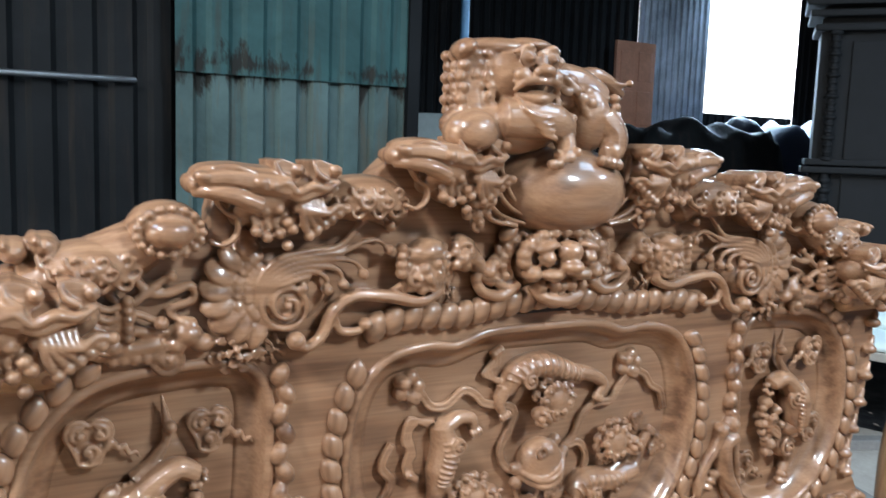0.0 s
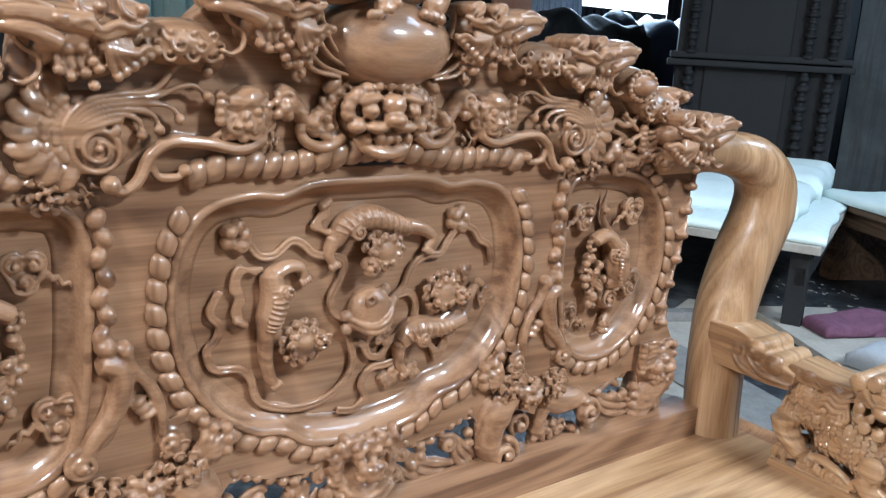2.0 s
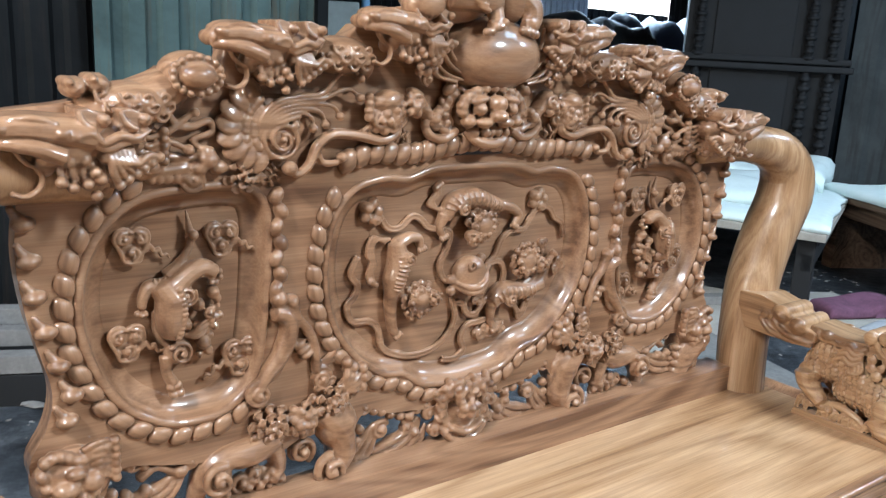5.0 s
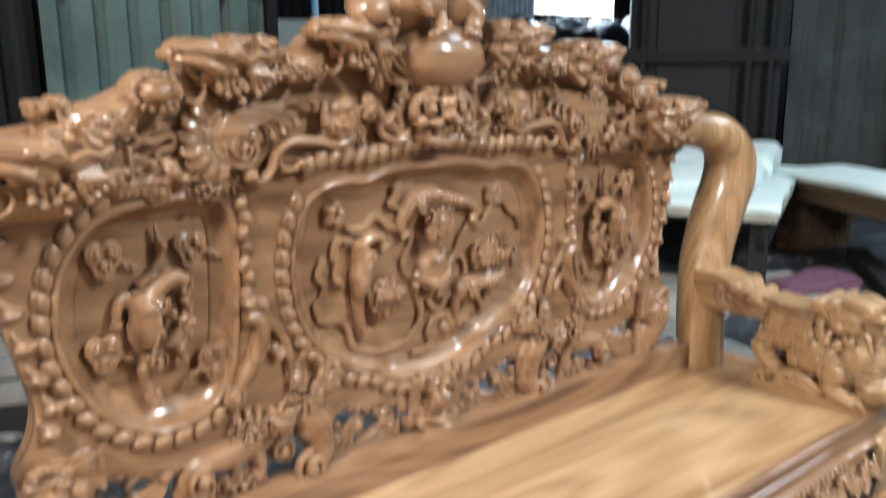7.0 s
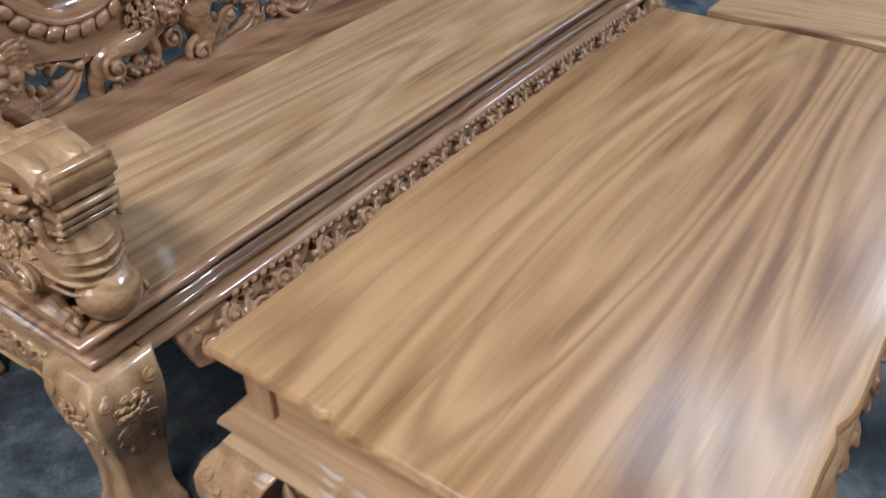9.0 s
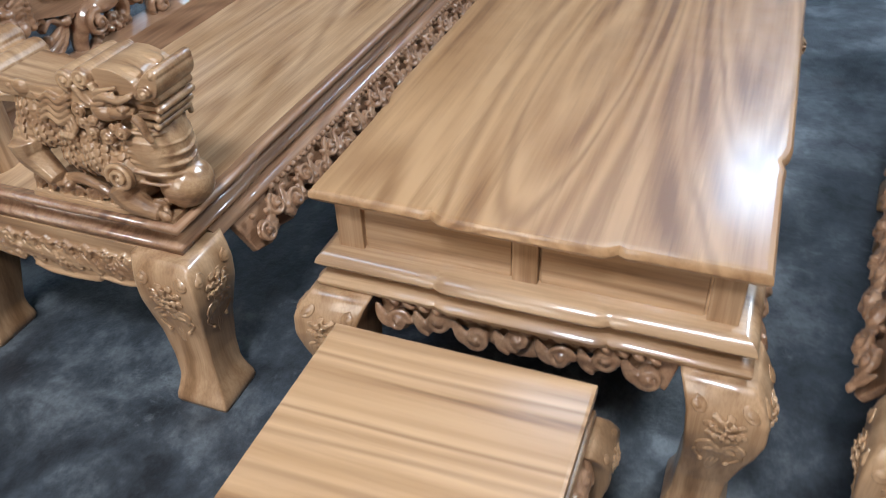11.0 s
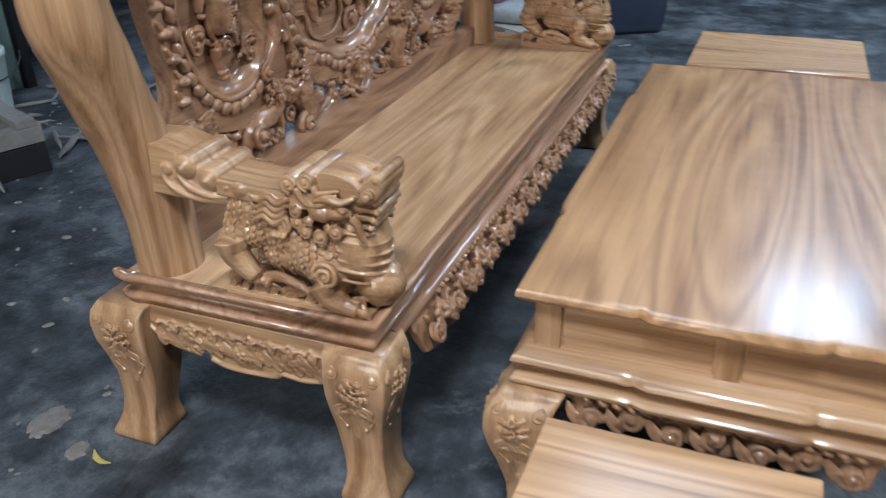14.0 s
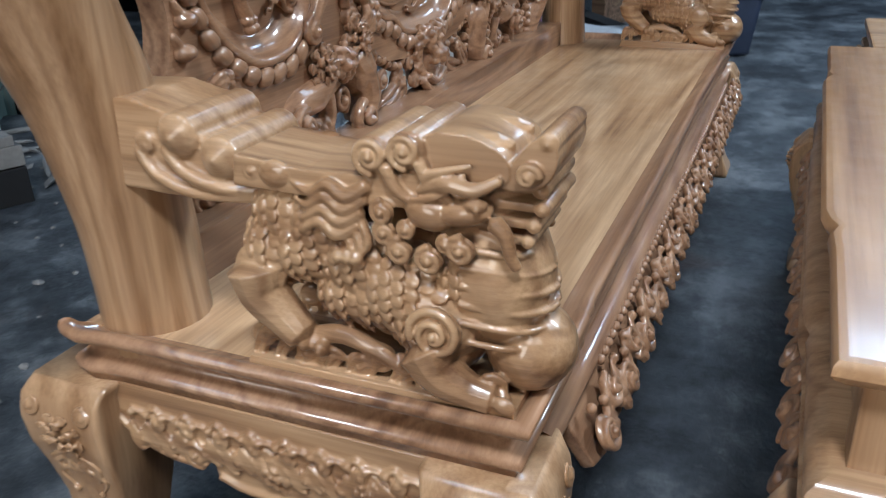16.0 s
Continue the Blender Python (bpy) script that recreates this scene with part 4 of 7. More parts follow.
for k, m in enumerate(medals):
    cut = part("cutter", extrude([tuple(p) for p in m], 0.5, 0.8), CARVED, None)
    b = board.modifiers.new("opening", "BOOLEAN")
    b.operation, b.object, b.solver = "DIFFERENCE", cut, "EXACT"
    dg = bpy.context.evaluated_depsgraph_get()
    me = bpy.data.meshes.new_from_object(board.evaluated_get(dg))
    board.modifiers.clear()
    board.data = me
    bpy.data.objects.remove(cut)
board.data.name = "back_board"

bead_mesh = None
for k, m in enumerate(medals):
    grown = [tuple(p) for p in m]
    n = len(grown)
    t = np.roll(m, -1, 0) - np.roll(m, 1, 0)
    t /= np.linalg.norm(t, axis=1)[:, None]
    out = np.stack([t[:, 1], -t[:, 0]], 1)
    if (out * (m - m.mean(0))).sum() < 0:
        out = -out
    # a fillet and a hollow that sinks to the panel
    prof = [(0.012, -0.006), (0.011, 0.003), (0.006, 0.0065), (0.0, 0.006), (-0.004, 0.001), (-0.007, -0.010), (-0.013, -0.020), (-0.022, -0.028), (-0.032, -0.0325), (-0.040, -0.0345), (-0.040, -0.040)]
    kk = len(prof)
    verts = [(m[i, 0] + out[i, 0] * o, FRONT - w, m[i, 1] + out[i, 1] * o) for i in range(n) for o, w in prof]
    faces = [(i * kk + q, i * kk + q + 1, ((i + 1) % n) * kk + q + 1, ((i + 1) % n) * kk + q) for i in range(n) for q in range(kk - 1)]
    frame_ob = mesh_object("medallion_frame", verts, faces, CARVED, bench, "fillet and hollow round a sunk medallion")
    # a roll of separate beads outside the moulding
    q = m + out * 0.027
    seg = np.linalg.norm(np.roll(q, -1, 0) - q, axis=1)
    s = np.concatenate([[0], np.cumsum(seg)])
    qq = np.vstack([q, q[:1]])
    count = int(s[-1] / 0.039)
    if bead_mesh is None:
        bm = bmesh.new()
        bmesh.ops.create_icosphere(bm, subdivisions=2, radius=1.0)
        for vert in bm.verts:
            x, y, z = vert.co
            x, z = math.copysign(abs(x) ** 0.75, x), math.copysign(abs(z) ** 0.8, z)
            vert.co = (x * 0.0200 + 0.40 * 0.016 * z, y * 0.0115, z * 0.0175)
        holder = part("bead", bm, CARVED, frame_ob, "", True)
        bead_mesh = holder.data
        bpy.data.objects.remove(holder)
    for i in range(count):
        d = (i + 0.5) * s[-1] / count
        a, b = np.interp(d, s, qq[:, 0]), np.interp(d, s, qq[:, 1])
        a2, b2 = np.interp(d + 0.004, s, qq[:, 0]), np.interp(d + 0.004, s, qq[:, 1])
        side_a = a if k == 0 else 2 * XC - a
        if (k != 1 and ((side_a > 0.59 and b > 0.70) or (side_a > 0.41 and b > 1.05))) or (k == 1 and b > 1.12):
            continue
        bead = new("bead", bead_mesh)
        bead.parent = frame_ob
        bead.matrix_basis = Matrix.Translation((a, FRONT - 0.002, b)) @ Matrix.Rotation(-math.atan2(b2 - b, a2 - a), 4, "Y")
    # sunk panel behind
    grow = m + out * 0.02
    part("sunk_panel", extrude([tuple(p) for p in grow], 0.6645 - 0.012, 0.6645 + 0.006), CARVED, bench, "smooth sunk panel")

PANEL = 0.650
# side panels: clouds, a deer among fruit
for u, v, s, g in ((0.403, 1.036, 0.029, 1), (0.562, 1.034, 0.029, 1), (0.390, 0.862, 0.030, 1), (0.597, 0.801, 0.033, -1)):
    c = Carving()
    c.cloud(u, v, s, 0.010, g)
    pair_of("cloud_relief", c, bench, PANEL, "", 0.002, 1)
c = Carving()
w = 0.010
# wisp of a tail with its knob, the raised hind leg and claws
c.tube([(0.497, 1.090), (0.501, 1.068), (0.504, 1.048)], [0.0015, 0.005, 0.008], 8, w=w)
c.ball(0.507, 1.046, w + 0.006, 0.0095)
c.tube([(0.503, 1.040), (0.502, 1.023), (0.484, 0.996), (0.464, 0.973)], [0.007, 0.006, 0.009, 0.016], 9, w=w)
c.tube([(0.470, 0.958, w + 0.008), (0.492, 0.978, w + 0.012), (0.516, 0.990, w + 0.014), (0.540, 0.978, w + 0.012)], [0.022, 0.018, 0.016, 0.014], 12)
for a, b in ((0.552, 0.976), (0.553, 0.965), (0.545, 0.957), (0.536, 0.958)):
    c.ball(a, b, w + 0.010, 0.0062)
# arched body with a ridge of small scales, haunch coil, bent foreleg
c.tube([(0.448, 0.962, w + 0.004), (0.462, 0.936, w + 0.010), (0.460, 0.905, w + 0.012), (0.462, 0.880, w + 0.010), (0.480, 0.868, w + 0.004)], [0.022, 0.028, 0.027, 0.022, 0.012], 14)
c.spiral(0.484, 0.943, 0.019, 1.9, 30, -1, 0.18, w + 0.026, 0.25)
for k in range(11):
    q = k / 10
    c.ball(0.470 + 0.008 * math.sin(q * 3) - 0.004 * q, 0.958 - 0.086 * q, w + 0.036 - 0.010 * abs(q - 0.5), (0.0065, 0.0048, 0.0045), 20)
    c.disc((0.444 + 0.010 * q, 0.950 - 0.075 * q, w + 0.024), (-0.5, 0.1, 1), (0, -1, 0), (0.0075, 0.0065, 0.002))
c.tube([(0.447, 0.955), (0.430, 0.958), (0.419, 0.941), (0.416, 0.922)], [0.017, 0.013, 0.010, 0.008], 10, w=w)
for a, b in ((0.407, 0.914), (0.414, 0.910), (0.421, 0.912)):
    c.ball(a, b, w + 0.004, 0.0058)
for a in (0.435, 0.453, 0.444):
    c.tube([(a + 0.003, 0.962), (a, 0.976)], [0.006, 0.002], 7, w=w + 0.008)
# trailing fold, lower coil, hanging leg
c.tube([(0.435, 0.912), (0.437, 0.881), (0.449, 0.856), (0.463, 0.845)], [0.004, 0.006, 0.006, 0.006], 8, w=w + 0.002)
c.ball(0.476, 0.833, w + 0.002, (0.026, 0.025, 0.014), 0, 3)
c.spiral(0.477, 0.833, 0.022, 1.7, 150, -1, 0.20, w + 0.014, 0.25)
c.tube([(0.455, 0.826), (0.457, 0.794), (0.466, 0.774)], [0.012, 0.010, 0.012], 9, w=w)
for a, b, q in ((0.461, 0.766, 0.009), (0.474, 0.768, 0.009), (0.477, 0.754, 0.010), (0.465, 0.752, 0.009)):
    c.ball(a, b, w + 0.004, q)
pair_of("deer_relief", c, bench, PANEL, "leaping deer in relief", 0.0017, 1)
c = Carving()
for a, b, q in ((0.513, 0.917, 0.013), (0.492, 0.882, 0.011), (0.515, 0.875, 0.010), (0.526, 0.865, 0.009), (0.544, 0.889, 0.009), (0.554, 0.891, 0.008), (0.541, 0.937, 0.013), (0.549, 0.925, 0.009), (0.523, 0.844, 0.014), (0.531, 0.827, 0.010), (0.515, 0.822, 0.007), (0.503, 0.862, 0.008), (0.538, 0.905, 0.008), (0.545, 0.871, 0.008), (0.550, 0.910, 0.006), (0.536, 0.856, 0.007)):
    c.ball(a, b, w + 0.004, (q, q * 1.1, q), 30)
c.spiral(0.530, 0.902, 0.011, 1.5, 60, 1, 0.30, w + 0.016, 0.3)
for k in range(3):
    c.curl([(0.484, 0.866 - 0.004 * k, w), (0.500, 0.858 + 0.004 * k, w + 0.010), (0.514, 0.862 + 0.010 * k, w + 0.014), (0.534, 0.878 + 0.008 * k, w + 0.012)], 0.0042, 1.5)
c.ball(0.541, 0.939, w + 0.014, (0.007, 0.005, 0.005)), c.ball(0.513, 0.920, w + 0.014, (0.006, 0.008, 0.005))
pair_of("fruit_relief", c, bench, PANEL, "cluster of carved fruit", 0.0017, 1)

# middle panel: four lions and a ribboned ball
c = Carving()
c.ball(1.145, 0.895, 0.012, (0.045, 0.045, 0.034), sub=3)
c.tube([(1.098, 0.885, 0.015), (1.13, 0.872, 0.046), (1.165, 0.882, 0.048), (1.192, 0.905, 0.02)], 0.006, 7)
c.tube([(1.100, 0.875, 0.014), (1.13, 0.860, 0.045), (1.165, 0.870, 0.047), (1.192, 0.893, 0.02)], 0.006, 7)
for a, b in ((1.095, 0.888), (1.197, 0.905), (1.096, 0.862), (1.178, 0.93)):
    c.ball(a, b, 0.012, 0.012)
for k in range(6):
    c.ball(1.13 + 0.010 * math.cos(k), 0.922 + 0.008 * math.sin(k), 0.042, (0.004, 0.008, 0.003), 60 * k)
carved("ribboned_ball", c, CARVED, bench, PANEL, 0.002, 1)


def ribbon(pts, r=0.0056):
    c = Carving()
    o = np.array(smooth_line([(a, b, 0.0) for a, b in pts], 5))
    t = np.gradient(o, axis=0)
    t /= np.linalg.norm(t, axis=1)[:, None] + 1e-9
    side = np.cross(t, (0, 0, 1.0))
    for g in (-1, 1):
        c.tube([tuple(p) for p in (o + side * g * r * 0.72 + (0, 0, 0.006))[::2]], r * 0.72, 7, 1.5, n=3)
    return carved("ribbon", c, CARVED, bench, PANEL, 0.002, 1)


ribbon([(0.905, 1.045), (0.925, 1.020), (0.955, 1.018), (0.985, 1.040), (1.01, 1.030), (1.03, 1.012), (1.075, 1.003), (1.09, 0.990), (1.08, 0.955), (1.065, 0.925), (1.075, 0.895), (1.10, 0.88)])
ribbon([(1.20, 0.91), (1.225, 0.93), (1.24, 0.965), (1.27, 0.985), (1.305, 0.985), (1.325, 1.01), (1.35, 1.035), (1.385, 1.03), (1.405, 1.005), (1.43, 0.99), (1.44, 0.955)])
ribbon([(0.855, 0.965), (0.838, 0.93), (0.855, 0.905), (0.848, 0.88), (0.832, 0.862), (0.845, 0.828), (0.885, 0.822), (0.91, 0.80), (0.918, 0.765), (0.94, 0.742), (0.99, 0.725), (1.05, 0.728), (1.095, 0.755), (1.115, 0.80), (1.10, 0.86)])
ribbon([(1.11, 0.83), (1.135, 0.825), (1.15, 0.80), (1.175, 0.795), (1.195, 0.82), (1.215, 0.83)])
ribbon([(1.235, 0.785), (1.19, 0.775), (1.155, 0.772), (1.135, 0.745), (1.145, 0.715), (1.12, 0.695), (1.085, 0.70)])
ribbon([(1.20, 0.91), (1.235, 0.915), (1.255, 0.89), (1.25, 0.855)])
for u, v in ((0.882, 1.058), (1.345, 1.055)):
    c = Carving()
    for k in range(5):
        c.ball(u + 0.017 * math.cos(1.26 * k), v + 0.017 * math.sin(1.26 * k), 0.006, 0.0135)
    c.spiral(u + 0.012, v - 0.018, 0.014, 1.5, 0, 1, 0.3, 0.012)
    c.ball(u - 0.01, v + 0.008, 0.014, 0.012)
    carved("blossom_relief", c, CARVED, bench, PANEL, 0.002, 1)


def lion_relief(body, radii, head, face, limbs, tail, hip, seed):
    """A tumbling lion in half relief: ribbed body, curly head with a snub face, clawed paws, flame tail."""
    c = Carving()
    w = 0.008
    c.tube([(a, b, w) for a, b in body], radii, 14)
    p = smooth_line(body, 8)
    t = np.gradient(p, axis=0)
    t /= np.linalg.norm(t, axis=1)[:, None]
    rr = np.interp(np.linspace(0, 1, len(p)), np.linspace(0, 1, len(radii)), radii)
    for k in range(4, len(p) - 3, 2):
        n, q = np.array((-t[k][1], t[k][0])), rr[k]
        c.tube([(p[k][0] + n[0] * q * math.cos(f) + 0.004 * t[k][0] * math.sin(f), p[k][1] + n[1] * q * math.cos(f) + 0.004 * t[k][1] * math.sin(f), w + (q + 0.0006) * math.sin(f)) for f in (0.5, 1.0, 1.57, 2.1)], 0.0021, 6, n=3)
    # curls close round the skull, then brow, snout, jaw
    c.ball(*head, w + 0.008, (0.030, 0.029, 0.022), 0, 3)
    rnd = random.Random(seed)
    for ring, (n, d) in enumerate(((13, 1.0), (9, 0.66))):
        for k in range(n):
            a = 2 * math.pi * (k + 0.5 * ring) / n
            x, y = head[0] + 0.039 * d * math.cos(a), head[1] + 0.037 * d * math.sin(a)
            if math.hypot(x - face[0], y - face[1]) < 0.019:
                continue
            c.spiral(x, y, rnd.uniform(0.0085, 0.0105), 1.3, 50 * k, 1 if k % 2 else -1, 0.34, w + 0.012 + 0.010 * ring, 0.4)
    c.ball(face[0], face[1], w + 0.020, (0.017, 0.014, 0.014), 0, 3)
    for g in (-1, 1):
        c.ball(face[0] + 0.009 * g, face[1] + 0.008, w + 0.034, (0.006, 0.004, 0.004))
        c.ball(face[0] + 0.007 * g, face[1] - 0.006, w + 0.032, 0.0065)
    c.ball(face[0], face[1] + 0.001, w + 0.036, (0.006, 0.005, 0.005))
    c.tube([(face[0] - 0.013, face[1] - 0.013, w + 0.024), (face[0], face[1] - 0.017, w + 0.030), (face[0] + 0.013, face[1] - 0.013, w + 0.024)], 0.0042, 7)
    for l, q in limbs:
        c.tube([(a, b, w) for a, b in l], q, 11)
        e, d = np.array(l[-1]), np.array(l[-1]) - np.array(l[-2])
        d /= np.linalg.norm(d) + 1e-9
        for k in range(4):
            x = e + d * 0.007 + np.array((-d[1], d[0])) * 0.0058 * (k - 1.5)
            c.ball(x[0], x[1], w + 0.005, (0.0080, 0.0040, 0.0055), math.degrees(math.atan2(d[1], d[0])))
    c.spiral(*hip, 0.016, 1.7, 40 * seed, 1, 0.22, w + 0.022, 0.3)
    for k in range(3):
        o = 0.0075 * (k - 1)
        c.curl([(a + o * 0.8, b + o * 0.5 * (-1) ** m, w - 0.002) for m, (a, b) in enumerate(tail)], 0.0048, 1.7)
    return carved("lion_relief", c, CARVED, bench, PANEL, 0.0017, 1, "tumbling lion in half relief", None, 0.4, 1.25)


lion_relief([(1.068, 1.030), (1.088, 1.062), (1.138, 1.072), (1.190, 1.056), (1.224, 1.044)], [0.014, 0.022, 0.025, 0.022, 0.016], (1.162, 1.012), (1.128, 0.990),
            [([(1.222, 1.050), (1.256, 1.041), (1.282, 1.024), (1.272, 1.004)], [0.016, 0.012, 0.009]), ([(1.066, 1.036), (1.056, 1.012), (1.064, 0.994)], [0.014, 0.010, 0.008])], [(1.075, 1.052), (1.046, 1.052), (1.030, 1.068), (1.046, 1.082), (1.048, 1.102)], (1.103, 1.052), 2)
lion_relief([(0.942, 0.988), (0.952, 0.945), (0.943, 0.908), (0.938, 0.878)], [0.018, 0.025, 0.024, 0.016], (1.000, 0.858), (1.030, 0.866),
            [([(0.937, 0.884), (0.936, 0.841), (0.943, 0.800), (0.952, 0.786)], [0.016, 0.012, 0.010]), ([(0.948, 0.985), (0.975, 0.996), (1.000, 0.992), (1.006, 0.974)], [0.016, 0.012, 0.009]), ([(0.952, 0.880), (0.975, 0.850), (0.985, 0.828)], [0.014, 0.010, 0.008])], [(0.924, 0.992), (0.893, 1.000), (0.881, 0.973), (0.891, 0.946), (0.883, 0.927), (0.891, 0.905)], (0.965, 0.955), 3)
lion_relief([(1.368, 0.846), (1.310, 0.836), (1.250, 0.842), (1.216, 0.818)], [0.018, 0.022, 0.024, 0.018], (1.305, 0.914), (1.342, 0.908),
            [([(1.350, 0.840), (1.374, 0.862), (1.388, 0.896), (1.400, 0.912)], [0.015, 0.011, 0.009]), ([(1.216, 0.820), (1.216, 0.782), (1.228, 0.756)], [0.015, 0.011, 0.009]), ([(1.290, 0.842), (1.330, 0.862), (1.352, 0.880)], [0.014, 0.011, 0.008])], [(1.270, 0.817), (1.301, 0.789), (1.312, 0.766), (1.326, 0.792), (1.338, 0.812)], (1.258, 0.824), 4)
for u, v, n, s, ru in ((1.207, 0.746, 9, 6, 0.036), (1.248, 0.752, 6, 8, 0.020), (1.430, 0.884, 8, 9, 0.024), (1.184, 0.832, 5, 11, 0.018), (1.372, 0.938, 4, 12, 0.014)):
    c = Carving()
    for k in range(n):
        a = 2.4 * k
        c.spiral(u + ru * 0.8 * math.sqrt(k / n) * math.cos(a), v + 0.018 * math.sqrt(k / n) * math.sin(a), 0.0095, 1.4, 70 * k, 1 if k % 2 else -1, 0.32, 0.008, 0.4)
    c.ball(u, v, 0.0, (ru, 0.020, 0.008))
    carved("blossom_relief", c, CARVED, bench, PANEL, 0.0018, 1)

# columns between the medallions
c = Carving()
for k in range(7):
    z = 1.11 - 0.030 * k
    c.ball(0.662 + (0.006 if k % 2 else -0.004), z, 0.002, (0.014, 0.019, 0.014), 28 if k % 2 else -28)
c.ball(0.663, 0.912, 0.004, 0.018), c.ball(0.690, 0.903, 0.004, 0.016)
c.tube([(0.655, 0.886), (0.678, 0.875), (0.684, 0.845), (0.668, 0.80), (0.64, 0.765), (0.622, 0.735)], [0.018, 0.018, 0.020, 0.016, 0.012], 10, w=0.004)
c.tube([(0.692, 0.90), (0.702, 0.868), (0.728, 0.835), (0.742, 0.795), (0.745, 0.75)], [0.012, 0.011, 0.010], 8, w=0.004)
c.spiral(0.622, 0.726, 0.027, 1.8, 60, 1, 0.25, 0.006)
c.spiral(0.757, 0.732, 0.024, 1.8, 120, -1, 0.25, 0.006)
for k in range(4):
    c.leaf([(0.635 + 0.004 * k, 0.745 + 0.008 * k), (0.66 + 0.004 * k, 0.755 + 0.012 * k), (0.682 + 0.002 * k, 0.785 + 0.014 * k)], 0.009, 0.004, 1)
    c.leaf([(0.755, 0.75 + 0.006 * k), (0.775 + 0.004 * k, 0.762 + 0.008 * k), (0.798 - 0.006 * k, 0.765 + 0.018 * k)], 0.009, 0.004, 1)
for k in range(3):
    c.ball(0.722 - 0.008 * k, 0.79 + 0.012 * k, 0.006, (0.016, 0.009, 0.010), 20)
pair_of("scroll_column", c, bench, FRONT, "twisted beads ending in leafy scrolls")

# knobs along the outer edge
c = Carving()
for k, (a, b) in enumerate(((0.222, 1.09), (0.228, 1.03), (0.233, 0.97), (0.246, 0.91), (0.262, 0.85), (0.280, 0.795), (0.270, 0.75))):
    c.ball(a + 0.012, b, 0.002, (0.020, 0.013, 0.016), 10)
    c.tube([(a - 0.006, b + 0.028), (a + 0.002, b + 0.014), (a + 0.016, b)], [0.006, 0.009, 0.011], 7, w=0)
pair_of("edge_trim", c, bench, FRONT, "leafy knobs along the edge")

# pierced foot of the back: peonies, leafy scrolls and claw feet
c = Carving()
c.ball(0.285, 0.645, -0.006, (0.070, 0.062, 0.034))
c.ball(0.285, 0.665, 0.024, (0.018, 0.012, 0.012)), c.ball(0.268, 0.640, 0.026, (0.022, 0.016, 0.014)), c.ball(0.31, 0.645, 0.024, (0.020, 0.018, 0.014))
for k in range(9):
    c.ball(0.240 + 0.012 * k, 0.690 + 0.008 * math.sin(k), 0.014, 0.0115)
for k in range(6):
    c.curl([(0.300 + 0.004 * k, 0.700 - 0.010 * k, 0.016), (0.325, 0.712 - 0.012 * k, 0.020), (0.352, 0.705 - 0.014 * k, 0.012)], 0.0062, 1.6)
for k in range(5):
    c.ball(0.236 + 0.004 * k, 0.665 - 0.022 * k, 0.012, 0.012)
c.cluster(0.282, 0.610, 0.040, 0.024, 11, 0.010, 0.014, 4, 0.2)
c.tube([(0.270, 0.605, -0.012), (0.300, 0.570, -0.012), (0.322, 0.530, -0.012), (0.322, 0.490, -0.012)], [0.046, 0.042, 0.034, 0.028], 12)
c.spiral(0.283, 0.530, 0.034, 1.6, 90, 1, 0.26, -0.002)
for b in (0.590, 0.566, 0.542, 0.518):
    c.ball(0.348, b, -0.002, 0.012)
pair_of("lion_dog_relief", c, bench, FRONT, "lion dog head with combed mane over a scroll foot")
c = Carving()
c.spiral(0.388, 0.632, 0.020, 1.5, 200, -1, 0.28, -0.012)
c.tube([(0.345, 0.64), (0.37, 0.652), (0.40, 0.645), (0.41, 0.62)], 0.009, 8, w=-0.012)
c.curl([(0.40, 0.60), (0.43, 0.618), (0.46, 0.60), (0.475, 0.598)], 0.010, 1.4, -0.012)
c.spiral(0.494, 0.614, 0.015, 1.5, 200, 1, 0.3, -0.006)
c.leaf([(0.34, 0.535), (0.40, 0.545), (0.45, 0.565), (0.485, 0.605)], 0.018, -0.012, 3)
c.leaf([(0.36, 0.50), (0.41, 0.515), (0.45, 0.53)], 0.014, -0.015, 3)
for a, b in ((0.345, 0.585), (0.355, 0.555), (0.345, 0.525), (0.375, 0.575), (0.43, 0.50), (0.41, 0.575), (0.375, 0.495), (0.335, 0.50)):
    c.ball(a, b, -0.010, 0.012)
c.tube([(0.34, 0.49), (0.42, 0.492), (0.50, 0.492)], 0.010, 8, w=-0.02)
c.tube([(0.43, 0.575), (0.44, 0.54), (0.43, 0.505)], 0.009, 8, w=-0.02)
pair_of("vine_scroll", c, bench, FRONT, "pierced vine scroll")
c = Carving()
c.tube([(0.66, 0.625), (0.62, 0.612), (0.56, 0.605), (0.525, 0.585), (0.505, 0.545), (0.50, 0.505)], [0.030, 0.032, 0.030, 0.026, 0.018, 0.016], 12, w=-0.010)
c.spiral(0.535, 0.575, 0.032, 1.5, 60, 1, 0.26, 0.020)
c.ball(0.60, 0.605, -0.006, (0.065, 0.030, 0.030))
for a, b in ((0.487, 0.502), (0.505, 0.498), (0.525, 0.503), (0.545, 0.515), (0.558, 0.53)):
    c.ball(a, b, -0.004, (0.012, 0.014, 0.015))
c.cluster(0.640, 0.535, 0.050, 0.026, 13, 0.0115, -0.012, 8, 0.15)
c.tube([(0.66, 0.60), (0.67, 0.56), (0.655, 0.53)], [0.022, 0.018, 0.016], 10, w=-0.008)
c.leaf([(0.57, 0.50), (0.62, 0.515), (0.67, 0.51)], 0.014, -0.015, 3)
c.tube([(0.50, 0.492), (0.60, 0.492), (0.72, 0.492)], 0.010, 8, w=-0.02)
pair_of("claw_foot", c, bench, FRONT, "clawed scroll foot")
c = Carving()
c.flower(0.645, 0.655, 0.044, 0.006, 3, 7)
